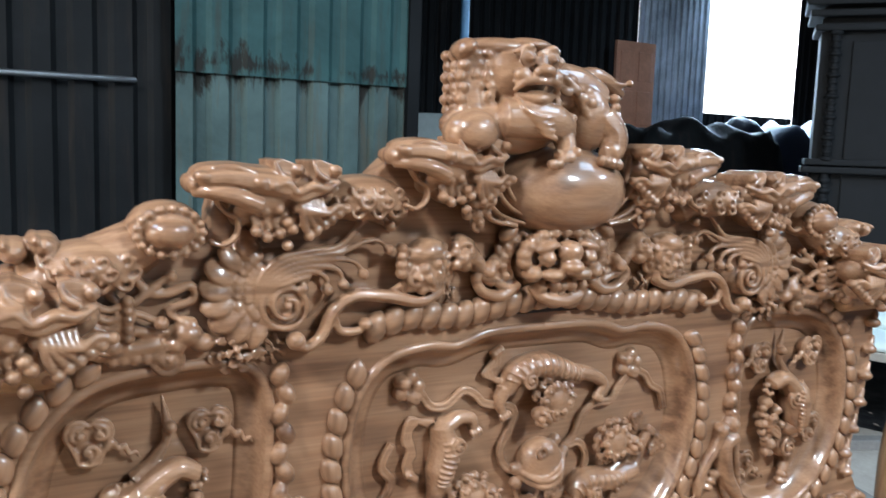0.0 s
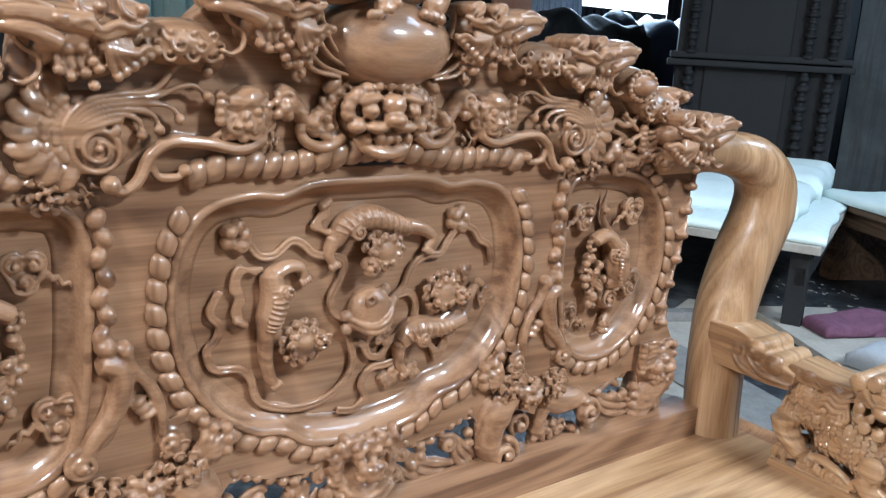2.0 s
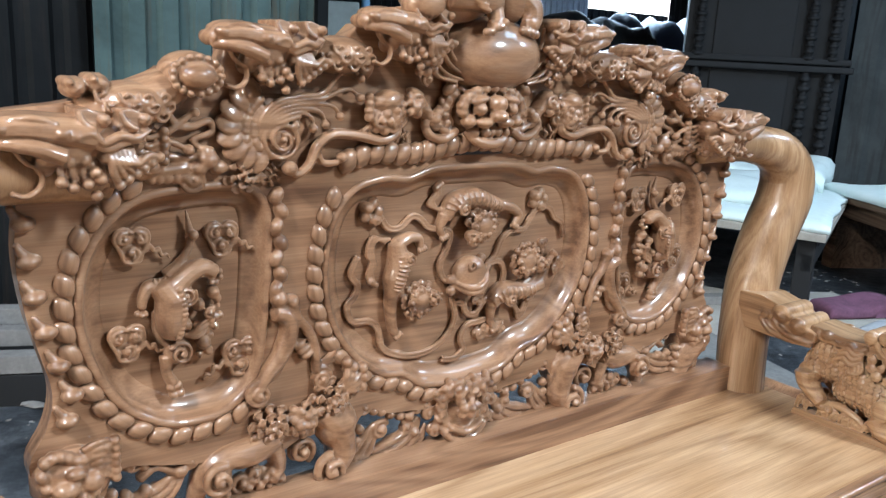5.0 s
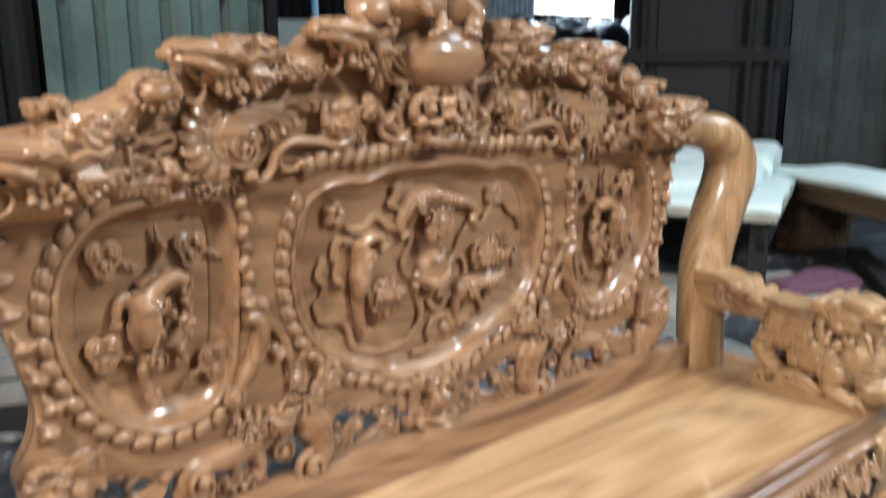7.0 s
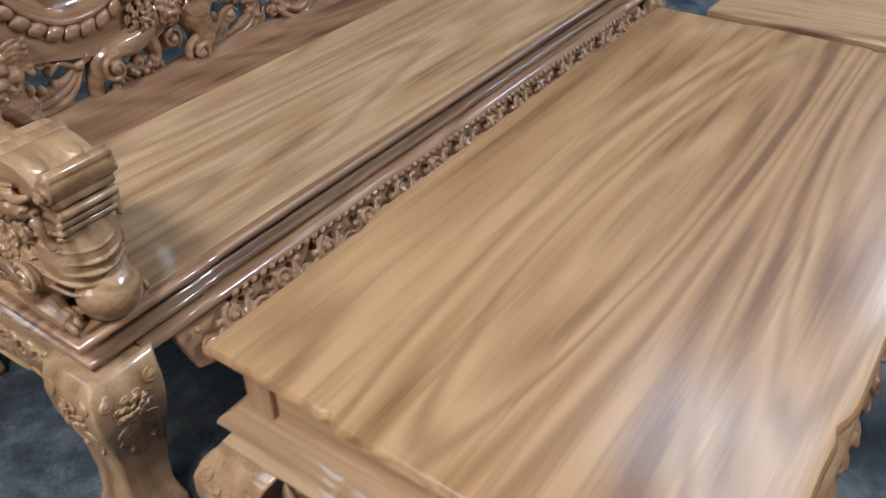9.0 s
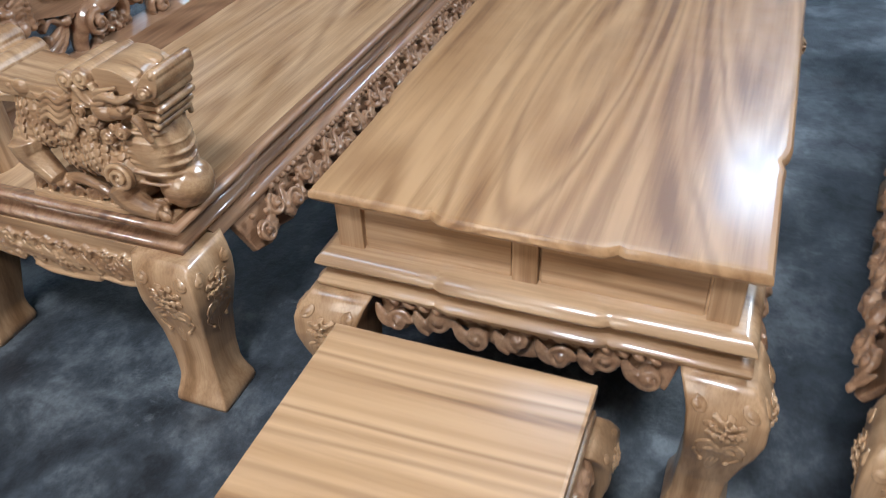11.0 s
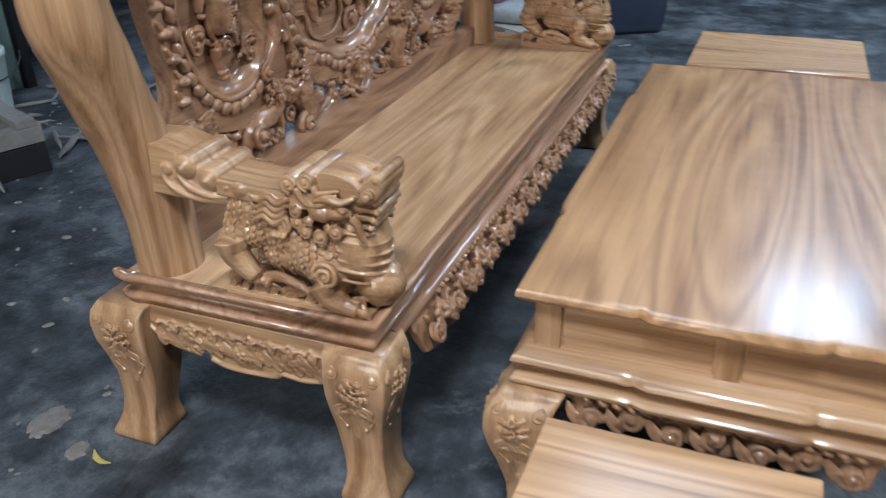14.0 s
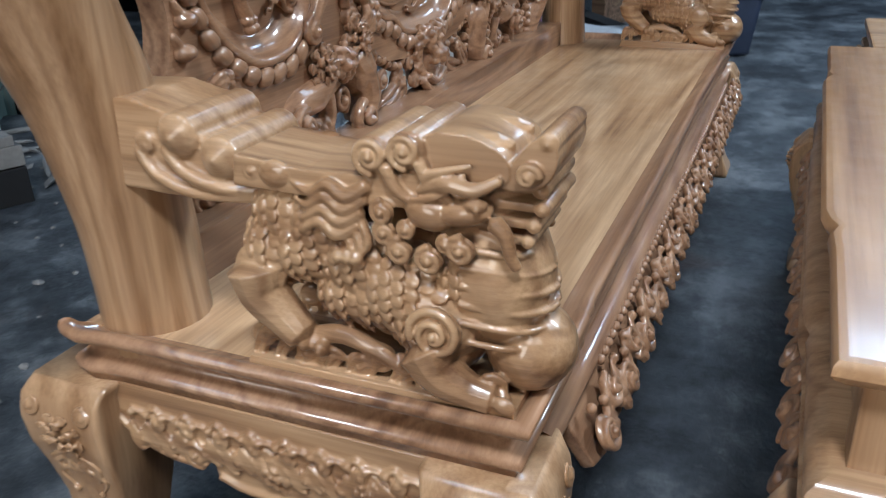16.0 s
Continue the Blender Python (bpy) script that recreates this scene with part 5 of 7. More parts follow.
c.cluster(0.715, 0.655, 0.030, 0.038, 14, 0.0095, 0.006, 5, 0.3)
c.flower(0.775, 0.682, 0.048, 0.006, 5, 7)
c.fan(0.80, 0.70, -10, 70, 5, 0.05, 0.008, 0.006, 30)
c.spiral(0.722, 0.575, 0.030, 1.4, 300, 1, 0.28, -0.006)
c.tube([(0.765, 0.655), (0.805, 0.605), (0.815, 0.555), (0.80, 0.515)], [0.030, 0.034, 0.032, 0.024], 12, w=-0.008)
c.spiral(0.780, 0.526, 0.038, 1.5, 90, 1, 0.26, 0.012)
c.ball(0.80, 0.62, -0.006, (0.05, 0.055, 0.03))
for b in (0.60, 0.575, 0.55):
    c.ball(0.838, b, -0.006, 0.011)
pair_of("peony_scroll", c, bench, FRONT, "peonies above a great scroll")
c = Carving()
c.spiral(0.868, 0.637, 0.022, 1.6, 160, -1, 0.28, -0.008)
for a, b, r in ((0.895, 0.622, 0.012), (0.915, 0.616, 0.013), (0.94, 0.604, 0.012), (0.965, 0.595, 0.013), (0.99, 0.588, 0.013), (1.01, 0.597, 0.011), (1.03, 0.607, 0.013), (0.862, 0.585, 0.012), (0.855, 0.56, 0.010), (1.005, 0.545, 0.012)):
    c.ball(a, b, -0.010, r)
c.spiral(0.915, 0.572, 0.022, 1.5, 30, 1, 0.3, -0.010)
c.spiral(0.985, 0.560, 0.018, 1.5, 130, -1, 0.3, -0.010)
c.leaf([(0.845, 0.51), (0.88, 0.545), (0.905, 0.59)], 0.016, -0.012, 3)
c.leaf([(0.90, 0.505), (0.95, 0.515), (0.99, 0.535), (1.02, 0.575)], 0.020, -0.012, 3)
c.leaf([(0.98, 0.497), (1.02, 0.52), (1.04, 0.555)], 0.014, -0.012, 2)
c.spiral(0.86, 0.51, 0.016, 1.3, 0, 1, 0.32, -0.008)
c.tube([(0.80, 0.492), (0.92, 0.492), (1.06, 0.492)], 0.010, 8, w=-0.02)
pair_of("vine_scroll", c, bench, FRONT, "pierced vine scroll")
c = Carving()
c.ball(XC, 0.57, -0.012, (0.060, 0.065, 0.030))
for k in range(13):
    a = 2 * math.pi * k / 13
    c.spiral(XC + 0.064 * math.cos(a), 0.59 + 0.05 * math.sin(a), 0.016, 1.3, math.degrees(a), 1, 0.32, 0.006)
c.cluster(XC, 0.635, 0.085, 0.030, 22, 0.0115, 0.004, 3, 0.2)
c.cluster(XC, 0.592, 0.032, 0.024, 9, 0.011, 0.02, 2, 0.0)
c.tube([(XC - 0.06, 0.54), (XC - 0.03, 0.513), (XC, 0.505), (XC + 0.03, 0.513), (XC + 0.06, 0.54)], [0.008, 0.013, 0.013, 0.008], 8, w=0.012)
c.tube([(XC - 0.045, 0.55), (XC, 0.530), (XC + 0.045, 0.55)], 0.009, 8, w=0.018)
c.ball(XC, 0.490, -0.01, (0.05, 0.012, 0.02))
for g in (-1, 1):
    c.spiral(XC + g * 0.075, 0.545, 0.020, 1.4, 90, g, 0.3, 0.0)
    c.spiral(XC + g * 0.092, 0.585, 0.018, 1.4, 0, -g, 0.3, -0.004)
carved("mask_boss", c, CARVED, bench, FRONT, 0.003, 1, "grotesque mask boss under the middle medallion", None, 0.4, 1.3)

# ---- the crest ----
CREST = 0.620
c = Carving()
up = [(0.20, 1.135), (0.185, 1.20), (0.205, 1.262), (0.30, 1.275), (0.39, 1.295), (0.46, 1.335), (0.52, 1.335), (0.533, 1.30), (0.552, 1.30), (0.565, 1.385), (0.62, 1.405), (0.70, 1.408), (0.75, 1.392), (0.79, 1.39), (0.83, 1.425), (0.93, 1.43), (1.03, 1.40), (1.13, 1.40)]
lo = [(1.13, 1.185), (0.98, 1.178), (0.86, 1.165), (0.78, 1.140), (0.70, 1.118), (0.60, 1.128), (0.50, 1.135), (0.36, 1.128), (0.26, 1.118)]
shape = up + [(2 * XC - a, b) for a, b in up[-2::-1]] + [(2 * XC - a, b) for a, b in lo[::-1]] + lo[1:]
c.slab(shape, -0.055, 0.0)
c.ball(0.30, 1.20, -0.02, (0.10, 0.075, 0.035)), c.ball(1.96, 1.20, -0.02, (0.10, 0.075, 0.035))
crest = carved("crest_board", c, CARVED, bench, CREST, 0.005, 4, "thick shaped crest board")
# upper roll of beads over the middle medallion
roll = smooth_line([(0.79, 1.165), (0.86, 1.182), (0.95, 1.178), (1.03, 1.190), (1.13, 1.200), (1.23, 1.190), (1.31, 1.178), (1.40, 1.182), (1.47, 1.165)], 8)
s = np.concatenate([[0], np.cumsum(np.linalg.norm(np.diff(roll, axis=0), axis=1))])
n = int(s[-1] / 0.031)
for k in range(n):
    d = (k + 0.5) / n * s[-1]
    a, b = np.interp(d, s, roll[:, 0]), np.interp(d, s, roll[:, 1])
    a2, b2 = np.interp(d + 0.004, s, roll[:, 0]), np.interp(d + 0.004, s, roll[:, 1])
    bead = new("bead", bead_mesh)
    bead.parent = crest
    bead.matrix_basis = Matrix.Translation((a, CREST - 0.010, b)) @ Matrix.Rotation(-math.atan2(b2 - b, a2 - a), 4, "Y") @ Matrix.Diagonal((1.0, 1.4, 1.35, 1))
# scaly bodies and the studded dome
c = Carving()
c.tube([(0.33, 1.250), (0.40, 1.272), (0.46, 1.298), (0.50, 1.320)], [0.034, 0.040, 0.038, 0.024], 14, w=-0.006)
c.curl_scales(0.405, 1.276, 0.066, 0.038, 0.018, 3)
for a, b, r in ((0.318, 1.300, 20), (0.352, 1.306, 15)):
    c.ball(a, b, -0.005, (0.020, 0.018, 0.034), r)
    c.ball(a - 0.010, b + 0.008, -0.005, (0.010, 0.010, 0.036), r)
pair_of("dragon_body", c, bench, CREST, "scaly dragon body with fins", 0.0021, 1)
c = Carving()
c.tube([(0.70, 1.360), (0.75, 1.368), (0.80, 1.360), (0.845, 1.340)], [0.028, 0.032, 0.032, 0.025], 14, w=-0.004)
c.curl_scales(0.778, 1.366, 0.070, 0.036, 0.022, 3)
pair_of("dragon_body", c, bench, CREST, "scaly dragon neck", 0.0021, 1)
c = Carving()
c.ball(0.497, 1.326, 0.004, (0.050, 0.038, 0.046), sub=3)
c.ball(0.497, 1.324, 0.038, (0.032, 0.021, 0.022), sub=3)
for k in range(17):
    a = 2 * math.pi * k / 17
    c.ball(0.497 + 0.041 * math.cos(a), 1.324 + 0.030 * math.sin(a), 0.038, 0.0068)
pair_of("studded_dome", c, bench, CREST, "dome ringed with pearls", 0.0021, 1)
for name, (u, v, s, w, face, seed) in (("dragon_head", (0.615, 1.380, 1.0, 0.016, -1, 1)), ("dragon_head", (0.285, 1.228, 1.12, 0.034, -1, 2)), ("dragon_head", (0.892, 1.424, 0.94, 0.026, -1, 3))):
    c = Carving()
    c.dragon_head(u, v, s, w, face, seed)
    if seed == 2:
        c.cluster(0.345, 1.165, 0.05, 0.026, 16, 0.0105, 0.012, 6, 0.3)
        for k in range(5):
            c.curl([(0.375, 1.225 - 0.014 * k), (0.40, 1.232 - 0.015 * k), (0.425, 1.222 - 0.014 * k), (0.448, 1.232 - 0.012 * k)], 0.006, 1.5, 0.018)
        c.ball(0.25, 1.165, 0.0, (0.06, 0.030, 0.040))
        c.curl([(0.40, 1.19), (0.43, 1.195), (0.455, 1.215), (0.49, 1.20)], 0.007, 1.5, 0.016)
    if seed == 3:
        c.cluster(0.960, 1.372, 0.030, 0.045, 15, 0.0105, 0.026, 9, 0.25)
        for k, off in enumerate((0.0, 0.014, 0.034, 0.048)):
            c.tube([(0.998 - 0.9 * off, 1.440 - 0.9 * off), (1.004 - off, 1.405 - 0.8 * off), (1.030 - 0.9 * off, 1.364 - 0.6 * off), (1.084 - off, 1.338 - 0.3 * off)], [0.0035, 0.0045, 0.0045, 0.003], 8, 1.4, w=0.030)
    pair_of(name, c, bench, CREST, "open-mouthed carved dragon head", 0.0019, 1)
# ribbons, clouds and flowers under the dragons
c = Carving()
c.curl([(0.42, 1.255), (0.455, 1.262), (0.475, 1.24), (0.50, 1.238), (0.53, 1.248), (0.535, 1.228), (0.50, 1.215), (0.52, 1.198)], 0.0075, 1.3, 0.008)
c.curl([(0.44, 1.27), (0.425, 1.245), (0.45, 1.225), (0.485, 1.25), (0.505, 1.262)], 0.007, 1.2, 0.010)
c.curl([(0.43, 1.175), (0.45, 1.19), (0.49, 1.185), (0.53, 1.195)], 0.008, 1.3, 0.008)
for a, b, r in ((0.525, 1.182, 0.017), (0.545, 1.168, 0.014), (0.51, 1.168, 0.013), (0.43, 1.172, 0.016), (0.41, 1.165, 0.012)):
    c.ball(a, b, 0.010, (r * 1.3, r, r))
for k in range(5):
    c.ball(0.43 + 0.014 * k, 1.152, 0.006, (0.009, 0.011, 0.010))
c.spiral(0.502, 1.148, 0.022, 1.6, 200, 1, 0.28, 0.008)
c.tube([(0.41, 1.155), (0.45, 1.165), (0.49, 1.17)], [0.006, 0.010, 0.010], 8, w=0.008)
c.flower(0.590, 1.155, 0.036, 0.004, 2, 6)
c.flower(0.645, 1.150, 0.022, 0.004, 4, 5)
pair_of("ribbon_relief", c, bench, CREST, "curling ribbons and small flowers")
# the great plumed spiral: broad overlapping plates, a band of small scales, combed plumes, a flat coil
c = Carving()
c.ball(0.650, 1.235, -0.006, (0.088, 0.062, 0.022), sub=3)
band = smooth_line([(0.607, 1.300), (0.582, 1.282), (0.567, 1.257), (0.564, 1.230), (0.573, 1.204), (0.592, 1.186), (0.618, 1.176)], 6)
for k in range(8):
    p, q = band[int(k * 5.0)], band[min(int(k * 5.0) + 2, len(band) - 1)]
    ang = math.degrees(math.atan2(q[1] - p[1], q[0] - p[0]))
    c.plate(p[0], p[1], 0.013, (0.0205, 0.0265, 0.0085), ang, 24)
inner = smooth_line([(0.622, 1.278), (0.605, 1.260), (0.598, 1.236), (0.602, 1.208), (0.620, 1.188), (0.645, 1.176)], 6)
for k in range(13):
    p, q = inner[int(k * 2.3)], inner[min(int(k * 2.3) + 2, len(inner) - 1)]
    t = (q - p) / (np.linalg.norm(q - p) + 1e-9)
    ang = math.degrees(math.atan2(t[1], t[0]))
    for g in (-1, 1):
        c.plate(p[0] - t[1] * 0.0072 * g + t[0] * 0.004 * g, p[1] + t[0] * 0.0072 * g + t[1] * 0.004 * g, 0.0175, (0.0098, 0.0084, 0.0042), ang, 20)
c.ball(0.661, 1.214, 0.004, (0.046, 0.040, 0.016), sub=3)
c.spiral(0.661, 1.214, 0.040, 2.1, 100, 1, 0.15, 0.018, 0.16)
tips = (((0.741, 1.298), (0.778, 1.335), (0.804, 1.341), (0.819, 1.325)), ((0.741, 1.288), (0.776, 1.302), (0.800, 1.304), (0.819, 1.290)), ((0.738, 1.278), (0.765, 1.272), (0.777, 1.255)), ((0.728, 1.266), (0.742, 1.256), (0.746, 1.240)), ((0.710, 1.258), (0.720, 1.250), (0.721, 1.234)), ((0.692, 1.254), (0.690, 1.246), (0.684, 1.238)))
for k, tip in enumerate(tips):
    d = 0.0068 * k
    c.curl([(0.616 + 0.5 * d, 1.216, 0.016), (0.619 + 0.7 * d, 1.250 - 0.3 * d, 0.020), (0.645 + 0.4 * d, 1.281 - d, 0.022), (0.690, 1.291 - 1.05 * d, 0.021)] + [(x, y, 0.018) for x, y in tip], 0.0052, 1.7)
c.curl([(0.905, 1.245), (0.905, 1.222), (0.87, 1.208), (0.82, 1.218), (0.765, 1.222), (0.732, 1.200), (0.715, 1.165), (0.69, 1.150), (0.675, 1.162)], 0.0105, 1.4, 0.016)
c.curl([(0.735, 1.19), (0.745, 1.170), (0.775, 1.168), (0.785, 1.178)], 0.007, 1.5, 0.014)
c.curl([(0.82, 1.22), (0.845, 1.235), (0.86, 1.248)], 0.005, 1.5, 0.014)
pair_of("plumed_spiral", c, bench, CREST, "scaled spiral with plumes ending in knobs", 0.0019, 1)
# small lions
c = Carving()
c.tube([(0.905, 1.22), (0.90, 1.25), (0.885, 1.28)], [0.018, 0.022, 0.02], 10, w=0.006)
c.ball(0.880, 1.285, 0.016, (0.034, 0.022, 0.022), 15)
c.cluster(0.885, 1.252, 0.036, 0.034, 15, 0.0095, 0.012, 4, 0.4)
for k in range(4):
    c.curl([(0.89, 1.29 - 0.012 * k), (0.86, 1.286 - 0.012 * k), (0.838, 1.292 - 0.013 * k)], 0.006, 1.5, 0.02)
c.cluster(0.935, 1.275, 0.03, 0.024, 10, 0.010, 0.014, 6, 0.5)
for k in range(5):
    c.ball(0.955 + 0.010 * k, 1.295 - 0.014 * k, 0.010, (0.024, 0.013, 0.016), -35)
c.flower(0.925, 1.215, 0.020, 0.006, 3, 5)
pair_of("small_lion_relief", c, bench, CREST, "small lion with curled mane", 0.0023, 1)
# the mask in the middle
c = Carving()
c.ball(XC, 1.262, 0.0, (0.085, 0.055, 0.04))
for k in range(17):
    a = radians(-20 + 220 * k / 16)
    c.spiral(XC + 0.105 * math.cos(a), 1.262 + 0.062 * math.sin(a), 0.017, 1.3, math.degrees(a), 1 if k > 8 else -1, 0.33, 0.012, 0.5)
for k in range(13):
    a = radians(200 * k / 12 - 10)
    c.ball(XC + 0.078 * math.cos(a), 1.272 + 0.042 * math.sin(a), 0.032, 0.0125)
c.ball(XC, 1.282, 0.045, (0.024, 0.020, 0.020))
c.ball(XC, 1.258, 0.052, (0.022, 0.014, 0.018))
for g in (-1, 1):
    c.ball(XC + g * 0.042, 1.272, 0.042, 0.015)
    c.ball(XC + g * 0.042, 1.290, 0.042, (0.024, 0.009, 0.012), -g * 15)
    c.ball(XC + g * 0.028, 1.244, 0.042, (0.022, 0.012, 0.016))
    c.ball(XC + g * 0.062, 1.246, 0.034, 0.016)
    c.ball(XC + g * 0.016, 1.224, 0.034, 0.012), c.ball(XC + g * 0.042, 1.222, 0.030, 0.012)
    c.curl([(XC + g * 0.075, 1.225), (XC + g * 0.105, 1.208), (XC + g * 0.14, 1.215), (XC + g * 0.155, 1.24), (XC + g * 0.135, 1.25)], 0.010, 1.4, 0.016)
    c.curl([(XC + g * 0.10, 1.222), (XC + g * 0.13, 1.24), (XC + g * 0.125, 1.262)], 0.008, 1.4, 0.016)
    c.ball(XC + g * 0.10, 1.312, 0.02, (0.020, 0.012, 0.012), -g * 40)
c.tube([(XC - 0.055, 1.222, 0.022), (XC - 0.035, 1.205, 0.030), (XC, 1.198, 0.034), (XC + 0.035, 1.205, 0.030), (XC + 0.055, 1.222, 0.022)], [0.006, 0.011, 0.012, 0.011, 0.006], 8)
c.ball(XC, 1.222, 0.03, (0.012, 0.012, 0.012))
carved("lion_mask", c, CARVED, bench, CREST, 0.0024, 1, "lion mask with curled mane", None, 0.4, 1.3)
# globe and the lion that sits on it
c = Carving()
c.ball(1.138, 1.380, -0.004, (0.134, 0.080, 0.098), sub=4)
carved("globe", c, CARVED, bench, CREST, 0.004, 4, "smooth swelling ball under the lion")
c = Carving()
w = 0.01
# folded forelegs: two broad rolls with draped folds
c.ball(0.938, 1.470, w + 0.040, (0.044, 0.034, 0.044), 4, 3)
c.tube([(0.985, 1.492, w + 0.055), (1.03, 1.492, w + 0.062), (1.075, 1.489, w + 0.060), (1.105, 1.482, w + 0.05)], [0.032, 0.031, 0.030, 0.024], 16)
c.ball(1.005, 1.480, w + 0.02, (0.11, 0.045, 0.045), 0, 3)
for k in range(4):
    q = 0.010 * k
    c.tube([(1.000 + q, 1.520 - 0.2 * q, w + 0.074), (1.004 + q, 1.505 - q, w + 0.089), (1.028 + q, 1.494 - q, w + 0.094), (1.058, 1.496 - q, w + 0.090)], [0.003, 0.0045, 0.0045, 0.002], 7)
for k in range(4):
    c.ball(1.098 + 0.007 * (k % 2), 1.462 + 0.012 * k, w + 0.066, (0.012, 0.008, 0.010))
# paw reaching down over the ball
c.tube([(1.098, 1.474, w + 0.055), (1.094, 1.452, w + 0.072), (1.082, 1.436, w + 0.082)], [0.020, 0.017, 0.016], 10)
for k in range(5):
    c.ball(1.058 + 0.011 * k, 1.424 + 0.005 * k - 0.004 * (k % 2), w + 0.090, (0.010, 0.009, 0.009))
# scaled back, haunch and hind leg
c.tube([(1.02, 1.53, w), (1.09, 1.545, w), (1.15, 1.545, w), (1.20, 1.525, w)], [0.048, 0.046, 0.044, 0.040], 14)
c.ball(1.172, 1.500, w + 0.012, (0.046, 0.058, 0.046), 0, 3)
c.tube([(1.195, 1.50, w + 0.03), (1.212, 1.475, w + 0.042), (1.206, 1.450, w + 0.050), (1.190, 1.440, w + 0.06)], [0.030, 0.026, 0.022, 0.018], 10)
for k in range(4):
    c.ball(1.172 + 0.012 * k, 1.432 - 0.002 * k, w + 0.066, (0.009, 0.010, 0.010))
for i in range(7):
    for k in range(3):
        c.plate(1.105 + 0.017 * i, 1.572 - 0.016 * k - 0.0022 * i * i + 0.006 * (i % 2), w + 0.026 + 0.013 * k, (0.012, 0.009, 0.005), -20, 20)
for k in range(6):
    c.ball(1.226 - 0.002 * abs(k - 2), 1.535 - 0.014 * k, w + 0.03, (0.010, 0.009, 0.012))
c.tube([(1.17, 1.566, w - 0.01), (1.21, 1.572, w - 0.01), (1.245, 1.560, w - 0.01), (1.268, 1.545, w - 0.01)], [0.018, 0.018, 0.015, 0.010], 10)
c.curl([(1.235, 1.565, w), (1.262, 1.562, w), (1.278, 1.566, w)], 0.005, 1.4)
# head, square with a flat crown and two pricked ears
c.ball(1.018, 1.562, w + 0.022, (0.062, 0.052, 0.050), sub=3)
c.ball(1.004, 1.600, w + 0.014, (0.084, 0.017, 0.044), 1, 3), c.ball(1.040, 1.606, w + 0.030, (0.044, 0.013, 0.036), 0, 3)
c.ball(0.926, 1.594, w + 0.030, (0.020, 0.014, 0.030), 35), c.ball(1.080, 1.600, w + 0.030, (0.014, 0.012, 0.030), -35)
c.tube([(0.945, 1.590, w + 0.02), (0.944, 1.55, w + 0.015), (0.950, 1.50, w + 0.02)], [0.024, 0.026, 0.030], 12)
for i in range(6):
    for k in range(3):
        c.spiral(0.930 + 0.017 * k + 0.005 * (i % 2), 1.586 - 0.0155 * i, 0.0095, 1.3, 60 * i + 90 * k, -1, 0.36, w + 0.034 + 0.006 * k, 0.3)
        c.ball(0.920 + 0.004 * (i % 2), 1.584 - 0.0165 * i, w + 0.034 - 0.022 * k, (0.010, 0.0095, 0.011))
for i in range(5):
    c.spiral(1.086 - 0.004 * (i % 2), 1.582 - 0.0155 * i, 0.0085, 1.3, 60 * i, 1, 0.36, w + 0.056, 0.4)
for a in (1.010, 1.054):
    c.ball(a, 1.582, w + 0.078, (0.0120, 0.0105, 0.010), 0, 3)
    c.ball(a + 0.001, 1.581, w + 0.0880, 0.0045)
    c.tube([(a + 0.0135 * math.cos(q), 1.582 + 0.0115 * math.sin(q), w + 0.081) for q in (0, 1.05, 2.1, 3.14, 4.2, 5.2, 6.28)], 0.0030, 6, n=4)
    c.tube([(a - 0.018, 1.590, w + 0.068), (a, 1.599, w + 0.080), (a + 0.016, 1.595, w + 0.074)], [0.004, 0.0065, 0.004], 8)
c.ball(1.034, 1.575, w + 0.080, (0.010, 0.018, 0.012)), c.ball(1.036, 1.565, w + 0.092, (0.017, 0.009, 0.012))
for g in (-1, 1):
    c.ball(1.036 + 0.013 * g, 1.562, w + 0.090, 0.0075)
    c.ball(1.034 + 0.028 * g, 1.556, w + 0.076, (0.017, 0.012, 0.013), 12 * g)
    c.tube([(1.034 + 0.012 * g, 1.552, w + 0.090), (1.034 + 0.030 * g, 1.546, w + 0.084), (1.034 + 0.040 * g, 1.534, w + 0.070)], [0.005, 0.006, 0.004], 8)
c.tube([(0.996, 1.546, w + 0.070), (1.034, 1.549, w + 0.090), (1.072, 1.549, w + 0.070)], 0.0062, 8)
c.tube([(1.000, 1.527, w + 0.066), (1.034, 1.522, w + 0.084), (1.068, 1.530, w + 0.066)], [0.006, 0.0085, 0.006], 8)
c.ball(1.034, 1.532, w + 0.074, (0.020, 0.005, 0.008))
for k in range(7):
    c.spiral(1.000 + 0.011 * k, 1.511 - 0.004 * (k % 2), 0.0075, 1.3, 40 * k, 1, 0.36, w + 0.064, 0.4)
for k in range(6):
    c.tube([(1.08 + 0.008 * k, 1.565 - 0.004 * k, w + 0.03), (1.11 + 0.006 * k, 1.56 - 0.008 * k, w + 0.045), (1.13 + 0.006 * k, 1.54 - 0.010 * k, w + 0.05)], 0.0055, 7)
carved("crest_lion", c, CARVED, bench, CREST, 0.0020, 1, "carved lion seated on the ball of the crest")
